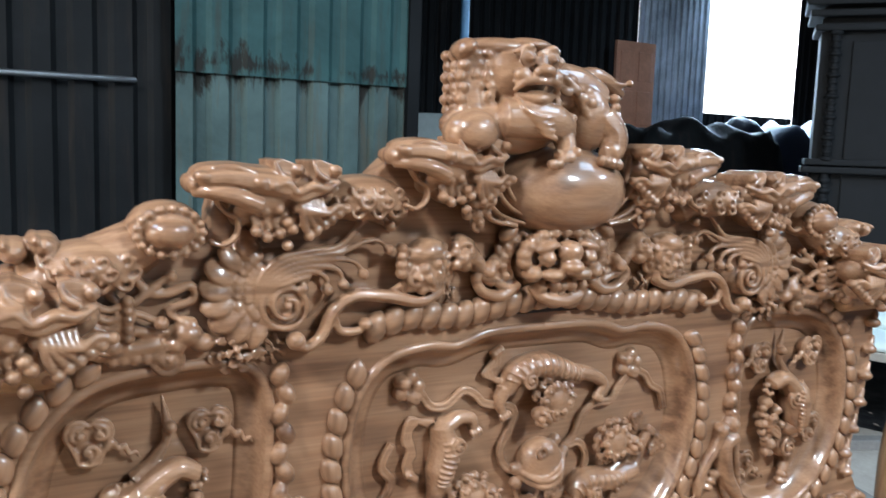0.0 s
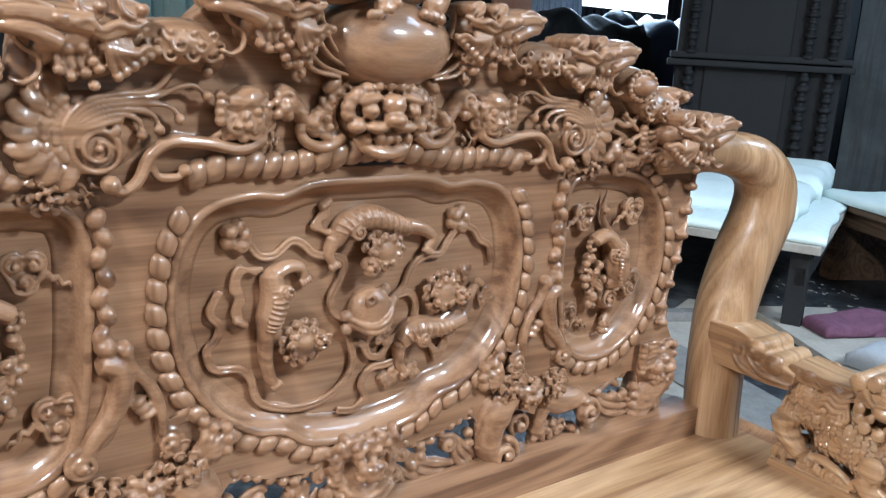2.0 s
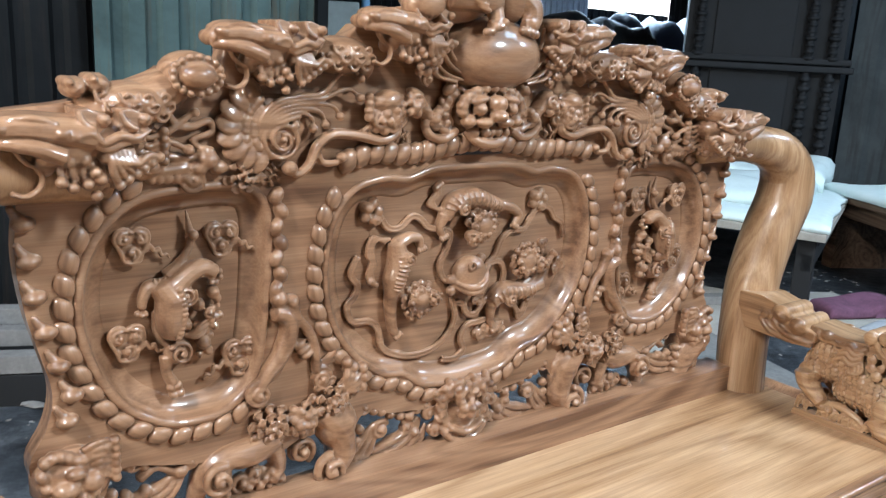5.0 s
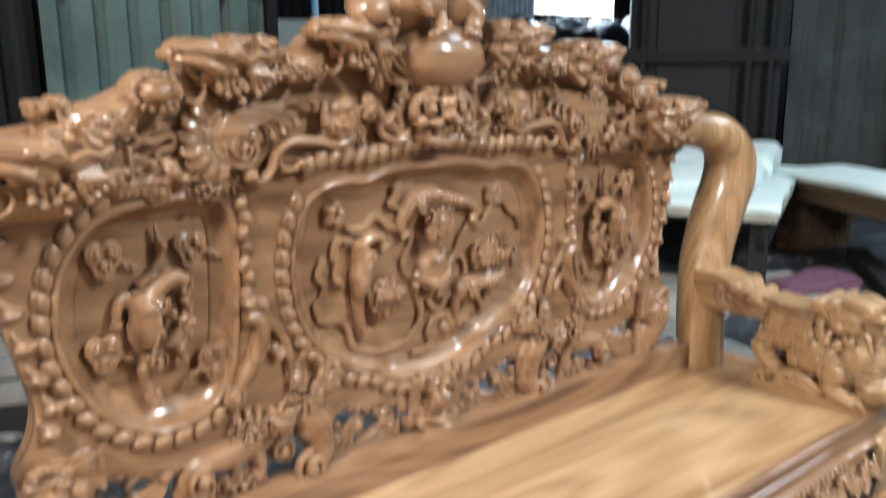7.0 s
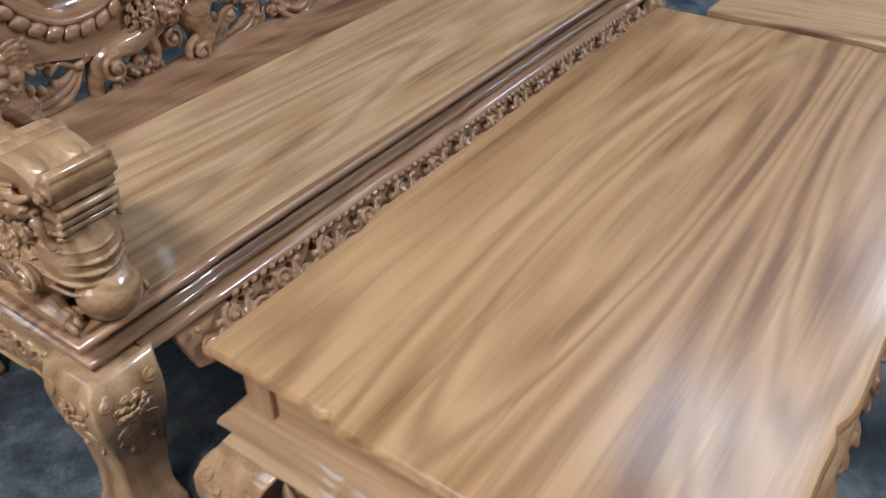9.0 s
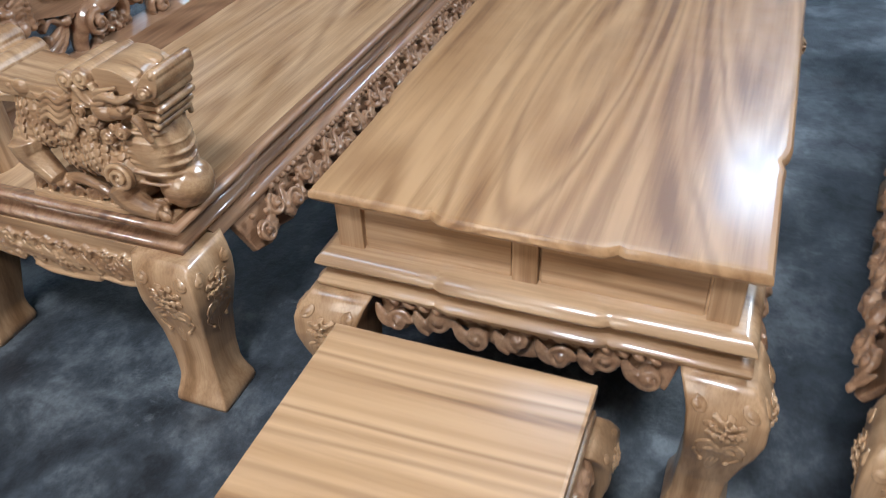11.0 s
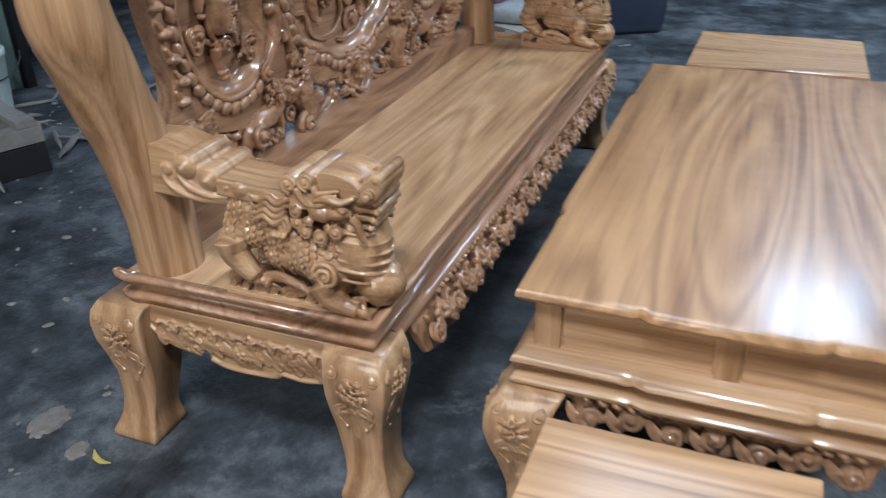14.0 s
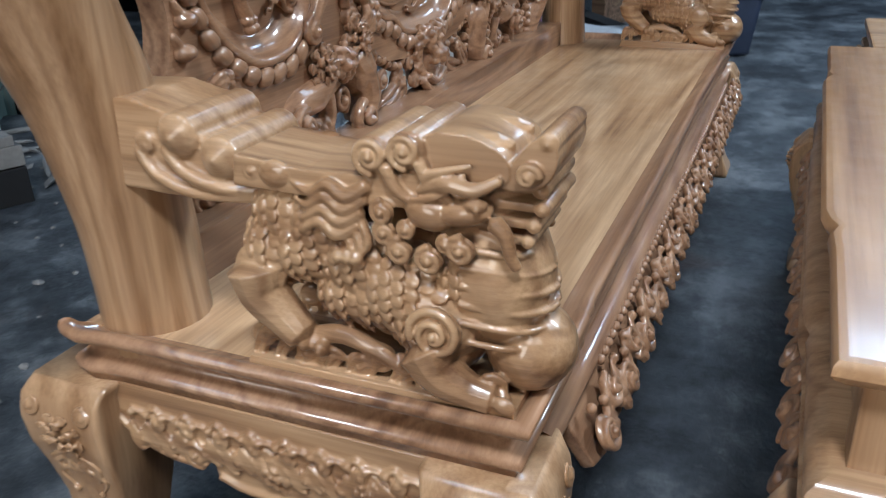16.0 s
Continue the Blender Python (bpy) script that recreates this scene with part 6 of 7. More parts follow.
# ---- coffee table ----
def notched(x0, x1, y0, y1, step, fx=0.30, fy=0.33):
    """A rectangle, run round with the outside to the right, whose sides swell between softly stepped corners."""
    pts = []
    def side(ax, ay, bx, by, f):
        d = Vector((bx - ax, by - ay))
        l, n = d.length, Vector((by - ay, -(bx - ax))) / d.length
        for q, o in ((0.0, 0.0), (f - 0.05, 0.0), (f - 0.02, 0.25), (f - 0.004, -0.35), (f + 0.012, 0.55), (f + 0.03, 1.0), (1 - f - 0.03, 1.0), (1 - f - 0.012, 0.55), (1 - f + 0.004, -0.35), (1 - f + 0.02, 0.25), (1 - f + 0.05, 0.0)):
            pts.append((ax + d.x * q + n.x * o * step, ay + d.y * q + n.y * o * step))
    side(x0, y0, x1, y0, 0.30 if fx is None else fx)
    side(x1, y0, x1, y1, fy)
    side(x1, y1, x0, y1, 0.30 if fx is None else fx)
    side(x0, y1, x0, y0, fy)
    return pts


def ring_part(name, path, profile, mat, parent, label="", lid=True):
    v, f = sweep(path, profile, True)
    n, k = len(path), len(profile)
    if lid:
        v = list(v) + [tuple(np.mean([v[i * k] for i in range(n)], 0))]
        f = f + [(i * k, len(v) - 1, ((i + 1) % n) * k) for i in range(n)][::-1] + [tuple(i * k + k - 1 for i in range(n - 1, -1, -1))]
    ob = mesh_object(name, v, f, mat, parent, label, False)
    bm = bmesh.new()
    bm.from_mesh(ob.data)
    bmesh.ops.recalc_face_normals(bm, faces=bm.faces[:])
    bm.to_mesh(ob.data)
    bm.free()
    return ob


def shade_auto(ob, angle=35):
    me = ob.data
    me.polygons.foreach_set("use_smooth", [True] * len(me.polygons))
    me.set_sharp_from_angle(angle=radians(angle))
    # a level top stays level to its edge
    for p in me.polygons:
        p.use_smooth = abs(p.normal.z) < 0.999


def leaning(turn, place, z, degrees):
    """A skirt hung from height z whose lower edge is thrown out."""
    out = Vector((turn[0][2], turn[1][2], 0))
    axis = Vector((0, 0, 1)).cross(out)
    return Matrix.Translation(Vector(place) + Vector((0, 0, z))) @ Matrix.Rotation(radians(-degrees), 4, axis) @ Matrix.Translation((0, 0, -z))


def carved_table(x0, x1, y0, y1, top, name, label):
    t = thing(name, label, "table")
    H = top - 0.567
    slab = ring_part("tabletop", notched(x0, x1, y0, y1, 0.010, 0.22, 0.30), [(-0.012, top), (-0.004, top - 0.001), (0.0, top - 0.006), (0.001, top - 0.016), (-0.003, top - 0.022), (-0.010, top - 0.027), (-0.012, top - 0.030)], TABLETOP, t, "glossy plank top with a soft moulded edge")
    shade_auto(slab)
    i = 0.030
    bx0, bx1, by0, by1 = x0 + i, x1 - i, y0 + i, y1 - i
    zt, zb = top - 0.030, top - 0.142
    part("carcass", box(bx0 + 0.012, bx1 - 0.012, by0 + 0.012, by1 - 0.012, zb, zt), WOOD_X, t)
    for x in (bx0, bx1 - 0.05):
        for y in (by0, by1 - 0.05):
            part("corner_block", box(x, x + 0.05, y, y + 0.05, zb, zt, 0.003), WOOD_Z, t)
    ym = (by0 + by1) / 2
    for x, sx in ((bx0, 1), (bx1 - 0.02, -1)):
        part("muntin", box(x, x + 0.02, ym - 0.022, ym + 0.022, zb, zt, 0.003), WOOD_Z, t)
        for a, b in ((by0 + 0.05, ym - 0.022), (ym + 0.022, by1 - 0.05)):
            xx = x + 0.008 if sx > 0 else x
            part("drawer_front", box(xx, xx + 0.012, a + 0.004, b - 0.004, zb + 0.005, zt - 0.005, 0.002), WOOD_Y, t, "plain sunk panel")
    for y, sy in ((by0, 1), (by1 - 0.02, -1)):
        for q in (1, 2):
            xm = bx0 + (bx1 - bx0) * q / 3
            part("muntin", box(xm - 0.022, xm + 0.022, y, y + 0.02, zb, zt, 0.003), WOOD_Z, t)
        for q in range(3):
            a, b = bx0 + (bx1 - bx0) * q / 3 + 0.03, bx0 + (bx1 - bx0) * (q + 1) / 3 - 0.03
            yy = y + 0.008 if sy > 0 else y
            part("drawer_front", box(a, b, yy, yy + 0.012, zb + 0.005, zt - 0.005, 0.002), WOOD_X, t, "plain sunk panel")
    o = 0.004
    m1 = ring_part("waist_moulding", notched(x0 + o, x1 - o, y0 + o, y1 - o, 0.008, 0.22, 0.30), [(-0.05, zb + 0.012), (-0.014, zb + 0.010), (-0.002, zb + 0.004), (0.007, zb - 0.004), (0.010, zb - 0.014), (0.004, zb - 0.022), (-0.010, zb - 0.027), (-0.018, zb - 0.032), (-0.018, zb - 0.038), (-0.008, zb - 0.044), (0.004, zb - 0.048), (0.010, zb - 0.055), (0.008, zb - 0.063), (-0.004, zb - 0.068), (-0.05, zb - 0.070)], WOOD_Y, t, "double rolled waist moulding", False)
    shade_auto(m1)
    zl = zb - 0.069
    part("under_frame", box(x0 + 0.03, x1 - 0.03, y0 + 0.03, y1 - 0.03, zl - 0.03, zl), WOOD_X, t)
    leg = cabriole_leg(zl, 0.118, 0.042, t, WOOD_Z, out=TABLE_LEG)
    kn = knee_carving(0.118, zl, 5, leg, 0.042, TABLE_LEG)
    kn2 = kn.copy()
    scene.collection.objects.link(kn2)
    kn2.matrix_basis = SWAP
    leg.matrix_basis = Matrix.Translation((x0 - 0.006, y0 - 0.006, 0))
    for m4 in (Matrix.Translation((x1 + 0.006, y0 - 0.006, 0)) @ Matrix.Diagonal((-1, 1, 1, 1)), Matrix.Translation((x0 - 0.006, y1 + 0.006, 0)) @ Matrix.Diagonal((1, -1, 1, 1)), Matrix.Translation((x1 + 0.006, y1 + 0.006, 0)) @ Matrix.Diagonal((-1, -1, 1, 1))):
        q = twin(leg, m4)
        for b in (kn, kn2):
            d = b.copy()
            scene.collection.objects.link(d)
            d.parent, d.matrix_basis = q, b.matrix_basis
    # aprons of scrolls with a fringe of slanted beads
    for ln, turn, place in ((y1 - y0, ((0, 0, -1), (1, 0, 0), (0, 1, 0)), (x0 + 0.012, y0, 0)), (y1 - y0, ((0, 0, 1), (1, 0, 0), (0, 1, 0)), (x1 - 0.012, y0, 0)), (x1 - x0, ((1, 0, 0), (0, 0, 1), (0, 1, 0)), (x0, y1 - 0.012, 0)), (x1 - x0, ((1, 0, 0), (0, 0, -1), (0, 1, 0)), (x0, y0 + 0.012, 0))):
        c = Carving()
        c.slab([(0.10, zl)] + [(0.12 + (ln - 0.24) * q / 20, zl - 0.055 - 0.02 * math.cos((q - 10) / 10 * math.pi * 2)) for q in range(21)] + [(ln - 0.10, zl)], -0.03, -0.014)
        n = int((ln - 0.26) / 0.07)
        for q in range(n):
            u, g = 0.15 + (ln - 0.30) * q / (n - 1), 1 if q % 2 else -1
            c.spiral(u, zl - 0.040 + 0.008 * g, 0.024, 1.5, 90 * q, g, 0.26, 0.0, 0.35)
            c.leaf([(u + 0.012, zl - 0.06), (u + 0.032, zl - 0.045), (u + 0.045, zl - 0.02)], 0.012, 0.0, 2)
        n = int((ln - 0.26) / 0.026)
        for q in range(n):
            c.ball(0.13 + (ln - 0.26) * (q + 0.5) / n, zl - 0.006, 0.006, (0.014, 0.008, 0.010), 30)
        carved("apron", c, CARVED, t, 0, 0.0032, 1, "scrollwork apron with a beaded fringe", turn=turn).matrix_basis = leaning(turn, place, zl, 34 if ln > 1 else 12)
    return t


carved_table(0.033, 1.572, -1.010, -0.257, 0.570, "coffee_table", "carved golden hardwood coffee table with glossy plank top")


def low_stool(x0, x1, y0, y1, top, label):
    t = thing("low_stool", label, "stool", None, "stools of the set")
    shade_auto(ring_part("stool_top", [(x0, y0), (x1, y0), (x1, y1), (x0, y1)], [(-0.006, top), (-0.001, top - 0.002), (0.0, top - 0.006), (0.0, top - 0.020), (-0.004, top - 0.026), (-0.02, top - 0.027)], STOOLTOP, t, "glossy square plank top"))
    part("neck", box(x0 + 0.03, x1 - 0.03, y0 + 0.03, y1 - 0.03, top - 0.055, top - 0.026), WOOD_X, t)
    shade_auto(ring_part("stool_moulding", [(x0 + 0.004, y0 + 0.004), (x1 - 0.004, y0 + 0.004), (x1 - 0.004, y1 - 0.004), (x0 + 0.004, y1 - 0.004)], [(-0.05, top - 0.050), (-0.006, top - 0.052), (0.004, top - 0.058), (0.006, top - 0.068), (-0.002, top - 0.076), (-0.012, top - 0.080), (-0.05, top - 0.082)], WOOD_Y, t, "", False))
    zl = top - 0.080
    leg = cabriole_leg(zl, 0.085, 0.040, t, WOOD_Z, out=TABLE_LEG)
    kn = knee_carving(0.085, zl, 4, leg, 0.040, TABLE_LEG)
    leg.matrix_basis = Matrix.Translation((x0, y0, 0))
    for m4 in (Matrix.Translation((x1, y0, 0)) @ Matrix.Diagonal((-1, 1, 1, 1)), Matrix.Translation((x0, y1, 0)) @ Matrix.Diagonal((1, -1, 1, 1)), Matrix.Translation((x1, y1, 0)) @ Matrix.Diagonal((-1, -1, 1, 1))):
        q = twin(leg, m4)
        d = kn.copy()
        scene.collection.objects.link(d)
        d.parent, d.matrix_basis = q, kn.matrix_basis
    for ln, turn, place in ((y1 - y0, ((0, 0, -1), (1, 0, 0), (0, 1, 0)), (x0 + 0.006, y0, 0)), (y1 - y0, ((0, 0, 1), (1, 0, 0), (0, 1, 0)), (x1 - 0.006, y0, 0)), (x1 - x0, ((1, 0, 0), (0, 0, 1), (0, 1, 0)), (x0, y1 - 0.006, 0)), (x1 - x0, ((1, 0, 0), (0, 0, -1), (0, 1, 0)), (x0, y0 + 0.006, 0))):
        c = Carving()
        c.slab([(0.07, zl), (0.08, zl - 0.05), (ln / 2, zl - 0.062), (ln - 0.08, zl - 0.05), (ln - 0.07, zl)], -0.02, 0.0)
        for q in range(6):
            u, g = 0.10 + (ln - 0.20) * q / 5, 1 if q % 2 else -1
            c.spiral(u, zl - 0.028, 0.020, 1.5, 90 * q, g, 0.27, 0.0, 0.35)
            c.leaf([(u + 0.01, zl - 0.05), (u + 0.026, zl - 0.034), (u + 0.036, zl - 0.014)], 0.010, 0.0, 2)
        carved("apron", c, CARVED, t, 0, 0.0032, 1, turn=turn).matrix_basis = leaning(turn, place, zl, 28)
    return t


low_stool(-0.505, -0.097, -0.797, -0.356, 0.408, "small square hardwood stool with glossy top at the table end")
low_stool(1.655, 2.13, -0.92, -0.36, 0.555, "tall square hardwood stool with glossy top beyond the table")

# ---- two armchairs of the set across the table ----
chair = thing("carved_armchair", "carved golden hardwood armchair with lion arms facing the table", "armchair", None, "armchairs of the set")
CL = 1.10
bench_frame(chair, CL, 0.60, 0.040, 1.5)
cp = swan_post(chair, CL)
twin(cp, Matrix.Translation((CL, 0, 0)) @ Matrix.Diagonal((-1, 1, 1, 1)))
part("back_rail", box(0.09, CL - 0.09, 0.545, 0.605, 0.43, 0.484, 0.004), WOOD_X, chair)
c = Carving()
c.slab([(0.20, 0.485), (CL - 0.20, 0.485), (CL - 0.16, 0.80), (CL - 0.22, 1.15), (CL / 2, 1.26), (0.22, 1.15), (0.16, 0.80)], -0.05, 0.0)
c.flower(CL / 2, 0.85, 0.12, 0.0, 2, 8)
for g in (-1, 1):
    c.spiral(CL / 2 + g * 0.2, 1.08, 0.06, 1.7, 90, g, 0.25, 0.0)
    c.spiral(CL / 2 + g * 0.2, 0.62, 0.06, 1.7, 270, g, 0.25, 0.0)
carved("back_board", c, CARVED, chair, 0.60, 0.006, 2, "carved back board")
chair.matrix_world = Matrix.Translation((1.045, -1.345, 0)) @ Matrix.Rotation(radians(173), 4, "Z")
copy_thing(chair, Matrix.Translation((2.30, -1.47, 0)) @ Matrix.Rotation(radians(174), 4, "Z"))
# ---- the shed ----
def corrugated(name, a, b, z0, z1, mat, pitch=0.09, depth=0.014, label="", kind="structure", lean=0.0):
    """A standing sheet of ribbed tin from plan point a to b."""
    a, b = Vector(a), Vector(b)
    l = (b - a).length
    d, n = (b - a) / l, Vector((-(b - a).y, (b - a).x)) / l
    prof = []
    s = 0.0
    while s < l:
        for q, o in ((0.0, 0.0), (0.46, 0.0), (0.60, 1.0), (0.86, 1.0)):
            if s + q * pitch <= l:
                prof.append((s + q * pitch, o * depth))
        s += pitch
    prof.append((l, 0.0))
    verts, faces, k = [], [], len(prof)
    rnd = random.Random(len(name) + k)
    for z, t in ((z0, 0.0), (z1, 0.0), (z0, 0.002), (z1, 0.002)):
        for s, o in prof:
            p = a + d * s + n * (o - t + (lean if z == z1 else 0.0))
            verts.append((p.x, p.y, z))
    for i in range(k - 1):
        faces += [(i, i + 1, k + i + 1, k + i), (2 * k + i + 1, 2 * k + i, 3 * k + i, 3 * k + i + 1), (k + i, k + i + 1, 3 * k + i + 1, 3 * k + i), (i + 1, i, 2 * k + i, 2 * k + i + 1)]
    return tagged(mesh_object(name, verts, faces, mat, None, label, False), kind=kind)


def slab_structure(name, *b, mat):
    return tagged(part(name, box(*b), mat, None), kind="structure")


tagged(part("floor", box(-4.6, 9.9, -5.6, 6.7, -0.12, 0.0), CONCRETE, None), kind="structure")
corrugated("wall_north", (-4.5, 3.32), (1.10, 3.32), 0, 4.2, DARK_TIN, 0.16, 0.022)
corrugated("wall_teal_lower", (1.01, 3.20), (2.12, 3.20), 0, 1.76, PALE_TEAL_TIN, 0.155, 0.034)
corrugated("wall_teal_upper", (1.005, 3.185), (2.13, 3.185), 1.735, 4.2, TEAL_TIN, 0.155, 0.016)
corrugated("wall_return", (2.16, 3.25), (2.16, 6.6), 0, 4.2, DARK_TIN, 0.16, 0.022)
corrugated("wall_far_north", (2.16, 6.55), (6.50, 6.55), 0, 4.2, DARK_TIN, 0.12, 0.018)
corrugated("wall_beside_opening", (6.50, 6.545), (7.54, 6.545), 0, 4.2, BLUE_TIN, 0.09, 0.018)
corrugated("wall_under_opening", (7.54, 6.56), (9.06, 6.56), 0, 1.96, DARK_TIN, 0.12, 0.018)
corrugated("wall_over_opening", (7.54, 6.56), (9.06, 6.56), 3.5, 4.2, BLUE_TIN, 0.12, 0.018)
corrugated("wall_corner", (9.06, 6.55), (9.8, 6.55), 0, 4.2, DARK_TIN, 0.12, 0.018)
# walls out of view, added to block sky light; gaps placed for door lamps
corrugated("wall_east", (9.8, 6.6), (9.8, -5.5), 0, 4.2, DARK_TIN, 0.16, 0.022)
for k, (a, b, z0, z1) in enumerate((((-4.5, -5.5), (-4.5, -1.1), 0, 4.2), ((-4.5, 2.3), (-4.5, 3.32), 0, 4.2), ((-4.5, -1.1), (-4.5, 2.3), 3.1, 4.2))):
    corrugated("wall_west_%d" % (k + 1), a, b, z0, z1, DARK_TIN, 0.16, 0.022)
for k, (a, b, z0, z1) in enumerate((((9.8, -5.5), (2.4, -5.5), 0, 4.2), ((-1.4, -5.5), (-4.5, -5.5), 0, 4.2), ((2.4, -5.5), (-1.4, -5.5), 3.2, 4.2))):
    corrugated("wall_south_%d" % (k + 1), a, b, z0, z1, DARK_TIN, 0.16, 0.022)
# unseen roof sheets, added against sky light, with holes cut where roof lamps sit
holes = ((3.05, 4.25, -0.9, 0.3), (5.75, 7.05, -1.9, -0.9), (2.25, 3.55, -3.95, -2.65), (-2.6, -1.4, 1.0, 2.2), (-2.65, -1.75, -1.35, -0.45))
xs = sorted({-4.6, 9.9, *(h[0] for h in holes), *(h[1] for h in holes)})
ys = sorted({-5.6, 6.7, *(h[2] for h in holes), *(h[3] for h in holes)})
bm = bmesh.new()
for x0, x1 in zip(xs, xs[1:]):
    for y0, y1 in zip(ys, ys[1:]):
        cx, cy = (x0 + x1) / 2, (y0 + y1) / 2
        if not any(h[0] < cx < h[1] and h[2] < cy < h[3] for h in holes):
            bmesh.ops.create_cube(bm, size=1.0, matrix=Matrix.LocRotScale((cx, cy, 4.24), None, (x1 - x0, y1 - y0, 0.06)))
tagged(part("unseen_ceiling", bm, DARK_TIN, None), kind="structure")
v = Carving()
v.tube([(-4.5, 1.665, 0), (0.86, 1.690, 0)], 0.013, 8)
rail = mesh_object("wall_rail", [(a, 3.285 - w, b) for a, b, w in np.vstack(v.v)], v.f, plain("bare_steel", (0.30, 0.31, 0.32), 0.45, 0.8), None)
tagged(rail, "bare steel rail along the dark tin wall", kind="structure")
slab_structure("post_corner", 2.10, 2.16, 3.16, 3.22, 0, 4.2, mat=DARK_TIN)
v = Carving()
v.tube([(2.74, 0.0, 0), (2.74, 4.2, 0)], 0.026, 10)
pole = mesh_object("steel_pole", [(a, 3.75 - w, b) for a, b, w in np.vstack(v.v)], v.f, plain("blue_paint", (0.16, 0.34, 0.55), 0.5), None)
tagged(pole, "thin blue painted steel pole from floor to roof", "pole")


def panelled_door(m):
    d = thing("panelled_door", "reddish brown wooden door leaf leaning on the tin wall", "door", m)
    part("leaf", box(-0.26, 0.26, -0.02, 0.02, 0, 2.05, 0.004), RED_WOOD, d)
    for x in (-0.12, 0.12):
        for z0, z1 in ((0.12, 0.55), (0.65, 1.10), (1.20, 1.55), (1.65, 1.95)):
            part("panel", box(x - 0.09, x + 0.09, -0.034, -0.016, z0, z1, 0.008), RED_WOOD, d)
    return d


panelled_door(Matrix.Translation((6.22, 6.25, 0.56)))
crate = thing("packing_crate", "dark plank crate standing under the door leaf", "crate", Matrix.Translation((6.22, 6.25, 0)))
for k in range(4):
    part("plank", box(-0.34, 0.34, -0.22, 0.22, 0.002 + 0.13 * k, 0.122 + 0.13 * k, 0.006), DARK_WOOD, crate)


def carved_cabinet(m):
    """A dark ancestral cabinet with ringed columns and a cornice."""
    t = thing("dark_cabinet", "dark lacquered cabinet with ringed turned columns", "cabinet", m)
    part("body", box(-0.62, 0.62, -0.2, 0.25, 0.0, 2.6, 0.01), DARK_WOOD, t)
    for x0, x1 in ((-0.40, 0.22),):
        part("door", box(x0, x1, -0.222, -0.198, 0.45, 2.35, 0.008), DARK_WOOD, t)
    for z, o in ((0.40, 0.05), (1.36, 0.07), (1.42, 0.05), (2.42, 0.05), (2.52, 0.09), (2.60, 0.12)):
        part("cornice", box(-0.62 - o, 0.62 + o, -0.24 - o, 0.25, z, z + 0.05, 0.012), DARK_WOOD, t)
    col = None
    for x in (-0.52, 0.34, 0.52):
        if col is None:
            c = Carving()
            for k in range(19):
                z = 1.47 + 0.052 * k
                r = 0.040 if k % 3 else 0.052
                c.ball(0, z, 0, (r, 0.024, r))
            c.tube([(0, 1.44, 0), (0, 2.42, 0)], 0.028, 10)
            for k in range(12):
                c.ball(0, 0.48 + 0.075 * k, 0, (0.045 if k % 2 else 0.055, 0.034, 0.05))
            c.tube([(0, 0.44, 0), (0, 1.38, 0)], 0.03, 10)
            col = mesh_object("column", [(a, -w, b) for a, b, w in np.vstack(c.v)], c.f, DARK_WOOD, t, "turned ringed column")
            col.location = (x, -0.26, 0)
        else:
            twin(col, Matrix.Translation((x, -0.26, 0)))
    return t


carved_cabinet(Matrix.Translation((6.42, 3.42, 0)) @ Matrix.Rotation(radians(-50), 4, "Z"))
corrugated("tin_screen", (6.95, 2.90), (9.2, 0.1), 0, 3.6, GREY_TIN, 0.42, 0.03, "grey weathered tin and plank screen", "structure", 0.05)


def spindle_rack(m):
    t = thing("spindle_pile", "few dark turned spindles standing behind the foam", "spindle", m)
    for k in range(3):
        c = Carving()
        for q in range(7):
            c.ball(0.13 * k, 0.75 + 0.06 * q, 0.02 * k, (0.045 - 0.004 * (q % 3), 0.035, 0.045 - 0.004 * (q % 3)))
        c.tube([(0.13 * k, 0.0, 0.02 * k), (0.13 * k, 0.75, 0.02 * k)], 0.035, 10)
        mesh_object("spindle", [(a, -w, b) for a, b, w in np.vstack(c.v)], c.f, DARK_WOOD, t)
    return t


spindle_rack(Matrix.Translation((7.35, 2.05, 0)))


def workbench(m):
    t = thing("workbench", "rough plank workbench under white foam sheets", "workbench", m)
    for k, (y0, y1, x1) in enumerate(((0.0, 0.42, 2.0), (0.43, 0.86, 2.3), (0.87, 1.3, 2.1))):
        part("plank", box(0.02 * k, x1, y0, y1, 0.475, 0.52, 0.006), PALE_WOOD, t)
    for x in (0.15, 1.85):
        for y in (0.1, 1.2):
            part("leg", box(x - 0.05, x + 0.05, y - 0.05, y + 0.05, 0, 0.475, 0.006), DARK_WOOD, t)
    part("rail", box(0.1, 1.9, 0.06, 0.12, 0.28, 0.38, 0.004), DARK_WOOD, t)
    return t


workbench(Matrix.Translation((4.30, 1.48, 0)) @ Matrix.Rotation(radians(24), 4, "Z"))


